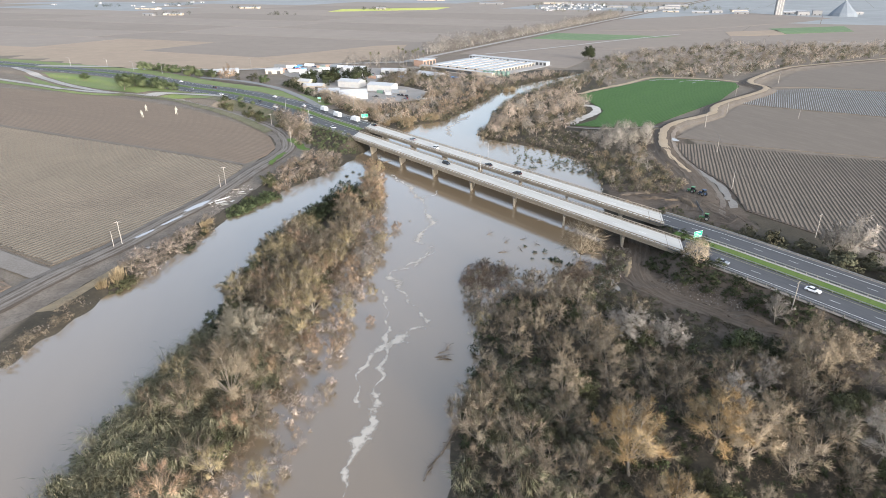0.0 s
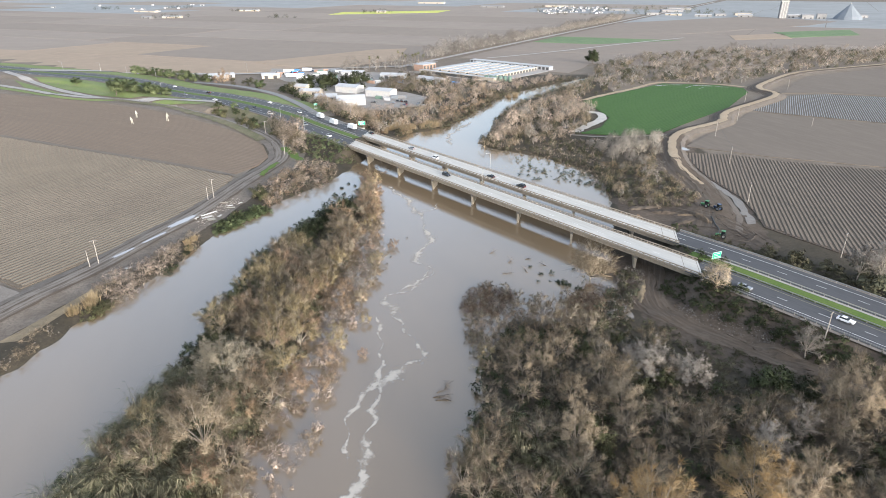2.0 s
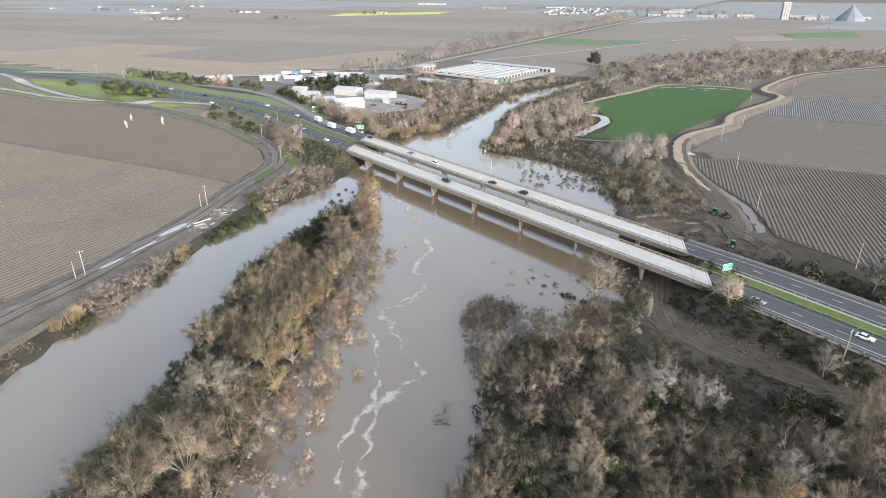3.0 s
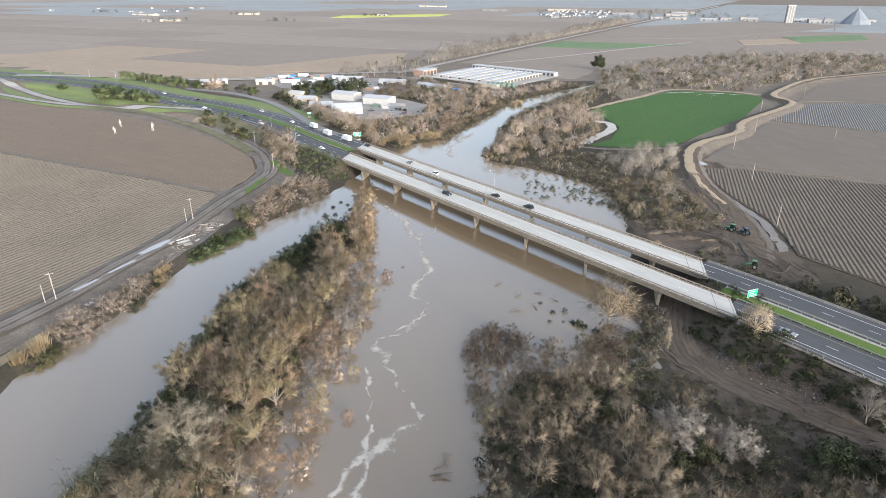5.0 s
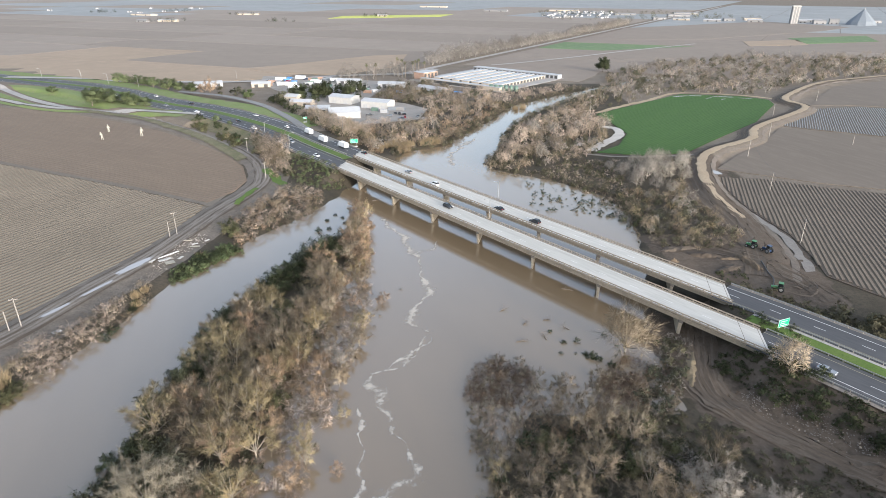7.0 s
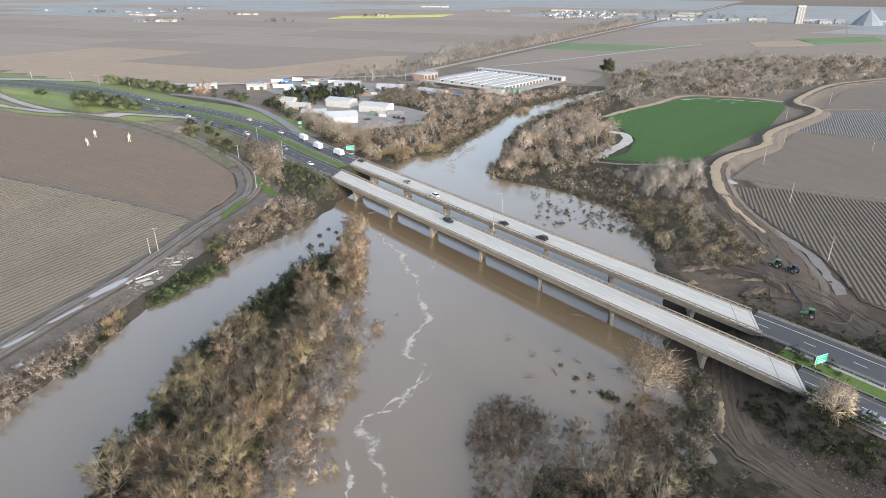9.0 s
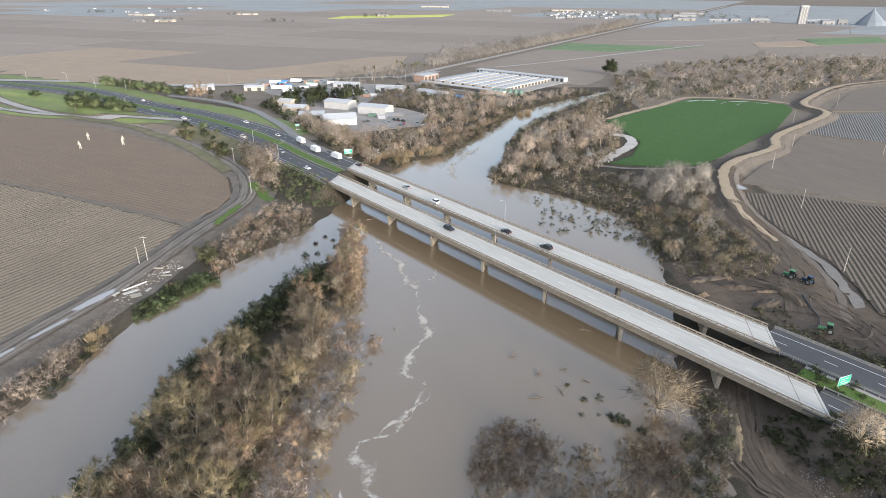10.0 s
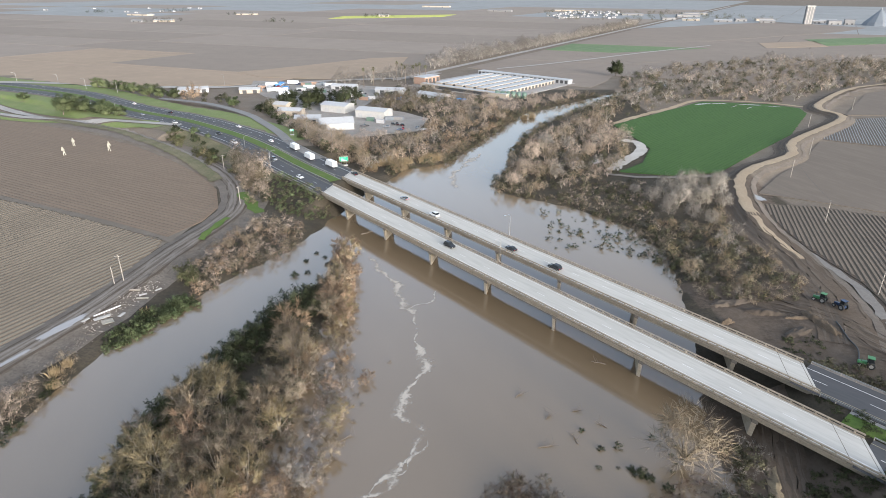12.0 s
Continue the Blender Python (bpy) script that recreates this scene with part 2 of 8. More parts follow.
LEAF_MID = foliage("brown_green_leaves", [(0.095, 0.095, 0.059), (0.132, 0.119, 0.074), (0.081, 0.084, 0.053)])
LEAF_OLIVE = foliage("olive_leaves", [(0.106, 0.11, 0.053), (0.156, 0.144, 0.075), (0.088, 0.094, 0.048)])
LEAF_GREEN = foliage("grey_green_leaves", [(0.115, 0.143, 0.065), (0.169, 0.194, 0.093), (0.093, 0.119, 0.055)])
REED = foliage("dry_reeds", [(0.288, 0.223, 0.13), (0.245, 0.187, 0.112), (0.317, 0.252, 0.158)])
WHITE = paint("white_metal_siding", (0.43, 0.42, 0.4), 0.5)
ROOF_WHITE = paint("pale_metal_roof", (0.4, 0.405, 0.41), 0.5)
ROOF_SLATE = paint("blue_grey_cover", (0.18, 0.2, 0.22), 0.7)
ROOF_GREY = paint("grey_roofing", (0.4, 0.4, 0.4), 0.7)
BEIGE = paint("beige_stucco", (0.46, 0.4, 0.32), 0.8)
TERRACOTTA = paint("orange_stucco", (0.36, 0.24, 0.175), 0.8)
DOOR_DARK = paint("dark_opening", (0.06, 0.06, 0.06), 0.7)
TANK_GREEN = paint("green_tank_paint", (0.12, 0.18, 0.14), 0.5)
TARP = paint("blue_tarp", (0.08, 0.25, 0.55), 0.5)
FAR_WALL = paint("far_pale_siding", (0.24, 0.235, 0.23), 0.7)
SIGN_GREEN = paint("sign_green", (0.01, 0.34, 0.17), 0.4)
SIGN_WHITE = paint("sign_white", (0.8, 0.8, 0.8), 0.4)
PLYWOOD = paint("painted_plywood", (0.3, 0.285, 0.235), 0.7)
CAR_WHITE, CAR_BLACK, CAR_GREY = paint("white_car_paint", (0.75, 0.75, 0.75), 0.25), paint("black_car_paint", (0.02, 0.02, 0.022), 0.2), paint("silver_car_paint", (0.35, 0.36, 0.37), 0.25, 0.5)
CAR_RED, CAR_BLUE = paint("red_car_paint", (0.35, 0.025, 0.03), 0.25), paint("blue_car_paint", (0.03, 0.05, 0.1), 0.25)
TYRE = paint("tyre_rubber", (0.02, 0.02, 0.02), 0.9)
GLASS = paint("car_window", (0.015, 0.018, 0.02), 0.08)
LAMP_RED = paint("red_lens", (0.4, 0.01, 0.01), 0.3)
TRACTOR = paint("tractor_green", (0.06, 0.2, 0.08), 0.4)


def make_foam():
    """Pale scum with ragged holes: solid along the middle of a streak, wisps at its edges."""
    m, n, l, p = nodes_of("river_foam")
    core = n.new("ShaderNodeAttribute")
    core.attribute_name = "core"
    add = n.new("ShaderNodeMath")
    add.operation = "MULTIPLY_ADD"
    l.new(core.outputs["Fac"], add.inputs[0])
    add.inputs[1].default_value = 0.36
    l.new(noise_at(n, l, 0.42, 7, 0.68), add.inputs[2])
    patch = n.new("ShaderNodeMath")
    patch.operation = "MULTIPLY_ADD"
    l.new(noise_at(n, l, 0.09, 3, 0.5), patch.inputs[0])
    patch.inputs[1].default_value = 0.55
    l.new(add.outputs[0], patch.inputs[2])
    l.new(sharpen(n, l, patch.outputs[0], 0.95, 1.17), p.inputs["Alpha"])
    l.new(mixed(n, l, noise_at(n, l, 2.5, 5, 0.7), (0.5, 0.46, 0.4), (0.36, 0.32, 0.27)), p.inputs["Base Color"])
    p.inputs["Roughness"].default_value = 0.9
    return m


FOAM = make_foam()


def make_water(name, deep, pale, rough, ripple):
    m, n, l, p = nodes_of(name)
    col = mixed(n, l, sharpen(n, l, noise_at(n, l, 0.018, 4, 0.6, (1, 0.35, 1), -0.2), 0.35, 0.65), deep, pale)
    l.new(col, p.inputs["Base Color"])
    p.inputs["Roughness"].default_value, p.inputs["IOR"].default_value = rough, 1.6
    p.inputs["Specular IOR Level"].default_value = 1.0
    b = n.new("ShaderNodeBump")
    b.inputs["Strength"].default_value, b.inputs["Distance"].default_value = ripple, 0.3
    add = n.new("ShaderNodeMath")
    add.operation = "ADD"
    l.new(noise_at(n, l, 0.12, 3, 0.5, (1, 0.5, 1), -0.3), add.inputs[0])
    l.new(noise_at(n, l, 0.9, 3, 0.5), add.inputs[1])
    l.new(add.outputs[0], b.inputs["Height"])
    l.new(b.outputs[0], p.inputs["Normal"])
    return m


WATER = make_water("silty_water", (0.166, 0.122, 0.074), (0.19, 0.141, 0.088), 0.08, 0.05)
PUDDLE = make_water("puddle_water", (0.24, 0.21, 0.18), (0.3, 0.26, 0.22), 0.06, 0.02)


def make_ground():
    """Leaf litter that turns to bare mud where the mesh says so, with ragged borders."""
    m, n, l, p = nodes_of("plain_ground")
    att = n.new("ShaderNodeAttribute")
    att.attribute_name = "mud"
    f2 = noise_at(n, l, 1.1, 6, 0.7)
    f1 = sharpen(n, l, noise_at(n, l, 0.07, 5, 0.65), 0.36, 0.64)
    litter = mixed(n, l, f1, (0.052, 0.044, 0.03), (0.085, 0.07, 0.05))
    litter = mixed(n, l, sharpen(n, l, f2, 0.45, 0.75), litter, (0.04, 0.035, 0.026))
    mud = mixed(n, l, f1, (0.062, 0.048, 0.036), (0.098, 0.077, 0.058))
    mud = mixed(n, l, sharpen(n, l, noise_at(n, l, 0.5, 6, 0.75), 0.4, 0.7), mud, (0.125, 0.1, 0.077))
    add = n.new("ShaderNodeMath")
    add.operation = "ADD"
    l.new(att.outputs["Fac"], add.inputs[0])
    l.new(noise_at(n, l, 0.25, 5, 0.7), add.inputs[1])
    col = mixed(n, l, sharpen(n, l, add.outputs[0], 0.85, 1.1), litter, mud)
    wide = n.new("ShaderNodeAttribute")
    wide.attribute_name = "open_soil"
    soil = mixed(n, l, f1, (0.15, 0.122, 0.097), (0.19, 0.158, 0.127))
    soil = mixed(n, l, sharpen(n, l, f2, 0.45, 0.75), soil, (0.12, 0.105, 0.07))
    col = mixed(n, l, wide.outputs["Fac"], col, soil)
    l.new(col, p.inputs["Base Color"])
    p.inputs["Roughness"].default_value, p.inputs["Specular IOR Level"].default_value = 0.9, 0.18
    b = n.new("ShaderNodeBump")
    b.inputs["Strength"].default_value, b.inputs["Distance"].default_value = 0.6, 0.3
    l.new(f2, b.inputs["Height"])
    l.new(b.outputs[0], p.inputs["Normal"])
    return m


GROUND_MAT = make_ground()

# ---- plan ----
LBANK = [(-60, -140), (60, -128), (135, -119), (180, -111), (224, -98), (253, -93), (288, -77), (315, -61), (330, -55), (356, -48), (385, -38), (410, -28),
         (428, -20), (440, 1), (472, 15), (517, 36), (575, 58), (622, 101), (658, 138), (760, 235), (830, 330), (900, 430)]
RBANK = [(-60, -8), (60, -3), (112, 3), (164, 14), (190, 28), (202, 48), (212, 62), (277, 78), (316, 85), (342, 80), (359, 67), (370, 54),
         (386, 32), (399, 24), (440, 37), (479, 44), (535, 66), (586, 99), (658, 151), (760, 262), (830, 380), (900, 500)]
ISLAND_W = [(-60, -85), (94, -80), (125, -76), (164, -70), (201, -70), (225, -66), (244, -61), (259, -56), (279, -46), (300, -41), (322, -41)]
ISLAND_E = [(-60, -38), (94, -34), (127, -28), (187, -26), (234, -21), (250, -25), (292, -29), (322, -37)]


def at(table, y):
    ys, xs = zip(*table)
    return np.interp(y, ys, xs)


def spline(pts, step=5.0):
    """A smooth line through the points, sampled about every step metres."""
    p = np.array(pts, float)
    q = np.vstack([2 * p[0] - p[1], p, 2 * p[-1] - p[-2]])
    out = []
    for k in range(1, len(q) - 2):
        a, b, c, d = q[k - 1:k + 3]
        m = max(2, int(np.linalg.norm(c[:2] - b[:2]) / step))
        t = np.linspace(0, 1, m, endpoint=False)[:, None]
        out.append(0.5 * (2 * b + (c - a) * t + (2 * a - 5 * b + 4 * c - d) * t ** 2 + (3 * b - a - 3 * c + d) * t ** 3))
    return np.vstack(out + [p[-1:]])


def normals(line):
    g = np.gradient(line[:, :2], axis=0)
    g /= np.linalg.norm(g, axis=1, keepdims=True)
    return np.stack([-g[:, 1], g[:, 0]], 1)


def nearest(line, x, y):
    """For each place: the index of the nearest sample of the line and the signed offset to its left."""
    x, y = np.asarray(x, float), np.asarray(y, float)
    nn, flat = normals(line), np.stack([x.ravel(), y.ravel()], 1)
    idx, off = np.empty(len(flat), int), np.empty(len(flat))
    for k in range(0, len(flat), 20000):
        d = flat[k:k + 20000, None, :] - line[None, :, :2]
        i = (d ** 2).sum(-1).argmin(1)
        e = d[np.arange(len(i)), i]
        o = (e * nn[i]).sum(1)
        idx[k:k + 20000], off[k:k + 20000] = i, np.where(o < 0, -1, 1) * np.sqrt((e ** 2).sum(1))
    return idx.reshape(x.shape), off.reshape(x.shape)


# The bridges: A and B are the ends of the near deck's near edge, D runs along and N across to the far deck.
A, B = np.array([-54.7, 364.7]), np.array([86.4, 194.0])
SPAN = float(np.linalg.norm(B - A))
D = (B - A) / SPAN
N = np.array([-D[1], D[0]])
SKEW, DECK = -0.76, 7.3
DECKS = ((0.0, 10.6), (19.0, 29.6))
FAR_CUT = 5.5                              # the far deck is that much shorter at the mud bank


def on_bridge(s, o):
    return A + D * s + N * o


# The highway's near edge, from far on one side to far on the other; +offset lies towards the far deck.
EDGE_LEFT = spline([(-900, 880, 3), (-560, 740, 3), (-407, 668, 3.6), (-331, 628, 3.8), (-249, 561, 4.2), (-190, 520, 4.8), (-142, 475, 5.6), (-114, 442, 6.2), (-88, 406, 6.9), (A[0], A[1], DECK)], 6)
EDGE_RIGHT = spline([(B[0] - 33 * D[0], B[1] - 33 * D[1], DECK), (B[0], B[1], DECK), (B[0] + 30 * D[0], B[1] + 30 * D[1], 6.6), (B[0] + 80 * D[0], B[1] + 80 * D[1], 5.0), (B[0] + 160 * D[0], B[1] + 160 * D[1], 4.0), (B[0] + 420 * D[0], B[1] + 420 * D[1], 3.5)], 6)
LEVEE = spline([(620, 800), (431, 715), (373, 680), (318, 622), (296, 590), (293, 553), (222, 484), (201, 449), (165, 420), (146, 391), (133, 345), (132, 305), (127, 272), (118, 250)], 4)
BANK_ROAD = spline([(-190, 20), (-160, 110), (-141, 169), (-135, 189), (-125, 213), (-117, 242), (-110, 264), (-106, 283), (-101, 314), (-94, 345), (-94, 364), (-104, 393), (-123, 422), (-150, 450), (-184, 480), (-226, 510), (-285, 543), (-345, 566)], 4)


def smooth(v):
    v = np.clip(v, 0, 1)
    return v * v * (3 - 2 * v)


def lumps(x, y, size, seed=0):
    """Soft unevenness without a table: a sum of sines in turned directions."""
    r = np.random.default_rng(seed)
    out = np.zeros(np.shape(x))
    for k in range(7):
        a, f = r.uniform(0, 6.28), r.uniform(0.6, 2.2) / size
        out = out + np.sin((x * math.cos(a) + y * math.sin(a)) * f * 6.28 + r.uniform(0, 6.28))
    return out / 4


def height(x, y):
    x, y = np.asarray(x, float), np.asarray(y, float)
    wob = lumps(x, y, 14, 3) * 2.0
    river = np.minimum(x - at(LBANK, y), at(RBANK, y) - x) + wob
    river = np.where(y > 900, -50, river)
    isle = np.minimum(np.minimum(x - at(ISLAND_W, y), at(ISLAND_E, y) - x), (322 - y) * 0.6) + wob
    land = 1.2 + 0.12 * lumps(x, y, 25, 1)
    wet = (x > at(RBANK, y) - 5) & (x < 75 + 0.35 * (215 - y)) & (y < 250)
    land = np.where(wet, np.where(y > 180, -0.5 + 0.9 * smooth((x - 58) / 8), 0.26) + np.where((y > 180) & (x < 63), 0.12, 0.3) * lumps(x, y, 16, 5), land)
    land = np.where((x > 60) | (y < 84), np.maximum(land, 0.2), land)
    h = np.where(river < 0, land * smooth(-river / 5), -1.6 * smooth(river / 6))
    h = np.where(isle > -5, np.maximum(h, np.where(isle > 0, (0.22 + 0.2 * lumps(x, y, 18, 6) - 0.75 * smooth((x - at(ISLAND_W, y)) / (at(ISLAND_E, y) - at(ISLAND_W, y)) * 4 - 2.3)) * smooth(isle / 4), -1.6 * smooth(-isle / 5))), h)
    h = h + np.where(inside(MUD_FAR, x, y) | inside(MUD_R, x, y), 0.35 * lumps(x, y, 9, 12) + 0.2 * lumps(x, y, 4, 13), 0)
    h = np.where(inside(MUD_R, x, y) & (x > 66), np.maximum(h, 0.25), h)
    i, o = nearest(LEVEE, x, y)
    h = np.maximum(h, 1.2 + 2.3 * (0.15 + 0.85 * smooth((y - 300) / 60)) * smooth(1.25 - np.abs(o) / 8.0) - np.where(np.abs(o) < 12, 0, 9))
    i, o = nearest(BANK_ROAD, x, y)
    h = np.where((np.abs(o) < 9), np.maximum(h, 1.2 + 0.8 * smooth(1.4 - np.abs(o) / 7)), h)
    for line, far in ((EDGE_LEFT, 1), (EDGE_RIGHT, 0)):
        i, o = nearest(line, x, y)
        top = line[i, 2] - 0.25
        lo, hi = (np.where(line[i, 0] < -165, -17.0, -2.5), np.where(line[i, 0] < -95, 50.0, 31.0)) if far else (-2.5, 31.0)
        side = np.where(o > hi, o - hi, np.where(o < lo, lo - o, 0))
        s = (x - A[0]) * D[0] + (y - A[1]) * D[1]
        cross = (x - A[0]) * N[0] + (y - A[1]) * N[1]
        past = (s - SKEW * cross * 0.9) if far else (SPAN - FAR_CUT * smooth((cross - 8) / 8) - s + SKEW * cross * 0.9)
        side = side + np.clip(past - 1.0, 0, None)
        h = np.maximum(h, top - side / 1.7)
    return h


class Mesh:
    """Gathers vertices and faces of one mesh."""
    def __init__(self):
        self.v, self.f, self.m = [], [], []

    def face(self, pts, mat=0):
        k = len(self.v)
        self.v.extend(tuple(map(float, p)) for p in pts)
        self.f.append(tuple(range(k, k + len(pts))))
        self.m.append(mat)

    def box(self, c, size, m=None, mat=0, taper=1.0):
        x, y, z = (v / 2 for v in size)
        p = [Vector((sx * x * (taper if sz > 0 else 1), sy * y * (taper if sz > 0 else 1), sz * z)) + Vector(c) for sz in (-1, 1) for sx, sy in ((-1, -1), (1, -1), (1, 1), (-1, 1))]
        p = [m @ q for q in p] if m else p
        k = len(self.v)
        self.v.extend(tuple(q) for q in p)
        for q in ((3, 2, 1, 0), (4, 5, 6, 7), (0, 1, 5, 4), (1, 2, 6, 5), (2, 3, 7, 6), (3, 0, 4, 7)):
            self.f.append(tuple(k + j for j in q))
            self.m.append(mat)

    def tube(self, pts, radii, sides=6, mat=0, cap=True):
        pts = [Vector(p) for p in pts]
        k0, n = len(self.v), len(pts)
        for j, p in enumerate(pts):
            t = (pts[min(j + 1, n - 1)] - pts[max(j - 1, 0)]).normalized()
            u = t.orthogonal().normalized()
            w = t.cross(u)
            for q in range(sides):
                a = 6.28319 * q / sides
                self.v.append(tuple(p + (u * math.cos(a) + w * math.sin(a)) * radii[j]))
        for j in range(n - 1):
            for q in range(sides):
                a, b = k0 + j * sides + q, k0 + j * sides + (q + 1) % sides
                self.f.append((a, b, b + sides, a + sides))
                self.m.append(mat)
        if cap:
            for j in (0, n - 1):
                self.f.append(tuple(k0 + j * sides + q for q in (range(sides) if j else reversed(range(sides)))))
                self.m.append(mat)

    def prism(self, outline, z0, z1, m=None, mat=0):
        n, k = len(outline), len(self.v)
        p = [Vector((x, y, z)) for z in (z0, z1) for x, y in outline]
        self.v.extend(tuple(m @ q if m else q) for q in p)
        self.f += [tuple(k + j for j in reversed(range(n))), tuple(k + n + j for j in range(n))]
        self.f += [(k + j, k + (j + 1) % n, k + n + (j + 1) % n, k + n + j) for j in range(n)]
        self.m += [mat] * (n + 2)

    def data(self, name, *mats, soft=False):
        me = bpy.data.meshes.new(name)
        me.from_pydata(self.v, [], self.f)
        for mt in mats:
            me.materials.append(mt)
        if len(mats) > 1:
            me.polygons.foreach_set("material_index", self.m)
        if soft:
            me.polygons.foreach_set("use_smooth", [True] * len(me.polygons))
        me.update()
        return me


def tri_mesh(name, verts, tris, mat, way=None):
    """A mesh of triangles straight from arrays; way gives each vertex its own shading normal."""
    me = bpy.data.meshes.new(name)
    verts, tris = np.asarray(verts, np.float32), np.asarray(tris, np.int32)
    me.vertices.add(len(verts))
    me.vertices.foreach_set("co", verts.ravel())
    me.loops.add(tris.size)
    me.loops.foreach_set("vertex_index", tris.ravel())
    me.polygons.add(len(tris))
    me.polygons.foreach_set("loop_start", np.arange(0, tris.size, 3, dtype=np.int32))
    me.materials.append(mat)
    me.update(calc_edges=True)
    if way is not None:
        me.polygons.foreach_set("use_smooth", np.ones(len(tris), bool))
        me.normals_split_custom_set_from_vertices(np.asarray(way, np.float32).tolist())
    return me


def put(ob, parent=None, m=None):
    if parent:
        ob.parent = parent
    if m is not None:
        ob.matrix_basis = m
    return ob


def part(name, mesh, mat, parent, label="", soft=False):
    ob = put(new(name, mesh.data(name, *(mat if isinstance(mat, tuple) else (mat,)), soft=soft)), parent)
    return tagged(ob, label) if label else ob


def thing(name, label, category, group="", m=None):
    return put(tagged(new(name), label, category, group), None, m)


def setting(name, mesh, mat, label, category, soft=False):
    return tagged(new(name, mesh.data(name, *(mat if isinstance(mat, tuple) else (mat,)), soft=soft)), label, category, kind="structure")


# ---- ground ----
MUD_R = [(60, 240), (84, 205), (128, 146), (150, 112), (120, 116), (92, 142), (70, 160), (62, 185), (56, 205)]
MUD_FAR = [(78, 292), (112, 292), (130, 300), (136, 255), (130, 226), (106, 232), (88, 254)]


def inside(outline, x, y):
    x, y = np.asarray(x, float), np.asarray(y, float)
    hit = np.zeros(x.shape, bool)
    for (x1, y1), (x2, y2) in zip(outline, outline[1:] + outline[:1]):
        if y1 != y2:
            hit ^= ((y1 > y) != (y2 > y)) & (x < (x2 - x1) * (y - y1) / (y2 - y1) + x1)
    return hit


def stretch_out(lo, hi, step, far, grow=1.28):
    mid, out, d = list(np.arange(lo, hi + 0.1, step)), [], step
    left, right = [lo], [hi]
    while right[-1] < far:
        d *= grow
        right.append(right[-1] + d)
        left.append(left[-1] - d)
    return np.array(left[:0:-1] + mid + right[1:])


def build_ground():
    xs, ys = stretch_out(-430, 300, 3.0, 5200), stretch_out(70, 690, 3.0, 5200)
    gx, gy = np.meshgrid(xs, ys)
    z = height(gx, gy)
    nx, ny = len(xs), len(ys)
    k = (np.arange(ny - 1)[:, None] * nx + np.arange(nx - 1)).ravel()
    tris = np.concatenate([np.stack([k, k + 1, k + nx + 1], 1), np.stack([k, k + nx + 1, k + nx], 1)])
    me = tri_mesh("ground", np.stack([gx.ravel(), gy.ravel(), z.ravel()], 1), tris, GROUND_MAT)
    bank = nearest(BANK_ROAD, gx, gy)[1]
    mud = inside(MUD_R, gx, gy) | inside(MUD_FAR, gx, gy) | (np.abs(nearest(LEVEE, gx, gy)[1]) < 13)
    me.attributes.new("mud", "FLOAT", "POINT").data.foreach_set("value", mud.ravel().astype(np.float32))
    wide = (gy > 690) | ((gx < -104) & (gy > 392)) | (gx < -128) | ((gy > 455) & (gx < -50)) | (gx > 160) | ((gy > 600) & (gx < 60))
    strip = (bank < -3) & (bank > -11) & (gy < 390)
    me.attributes.new("open_soil", "FLOAT", "POINT").data.foreach_set("value", np.where(wide, 1.0, np.where(strip, 0.6, 0.0)).ravel().astype(np.float32))
    me.polygons.foreach_set("use_smooth", np.ones(len(tris), bool))
    tagged(new("ground", me), "brown muddy river plain with leaf litter", "ground", kind="structure")


build_ground()
w = Mesh()
w.face([(-400, -250, 0), (560, -250, 0), (560, 910, 0), (-400, 910, 0)])
setting("water", w, WATER, "flooded silty brown river", "water")


def ribbon(name, line, lo, hi, mat, label, category, lift=0.15, drape=True, cols=5, wobble=0.0, seed=0, kind="structure"):
    """A strip along a line between two offsets, lying on the ground or at the line's own height."""
    nn, mesh = normals(line), Mesh()
    t = np.linspace(0, 1, cols)
    edge = wobble * lumps(line[:, 0], line[:, 1], 11, seed) if wobble else np.zeros(len(line))
    edge2 = wobble * lumps(line[:, 0], line[:, 1], 13, seed + 1) if wobble else np.zeros(len(line))
    off = (lo + edge)[:, None] * (1 - t) + (hi + edge2)[:, None] * t
    px, py = line[:, :1] + nn[:, :1] * off, line[:, 1:2] + nn[:, 1:2] * off
    pz = (height(px, py) if drape else np.repeat(line[:, 2:3], cols, 1)) + lift
    mesh.v = np.stack([px.ravel(), py.ravel(), pz.ravel()], 1).tolist()
    for i in range(len(line) - 1):
        for j in range(cols - 1):
            k = i * cols + j
            mesh.f.append((k, k + cols, k + cols + 1, k + 1))
            mesh.m.append(0)
    return tagged(new(name, mesh.data(name, mat, soft=True)), label, category, kind=kind)


def sheet(name, outline, z, mat, label, category="field", thick=0.25):
    mesh = Mesh()
    mesh.prism(outline, z - thick, z)
    return setting(name, mesh, mat, label, category)


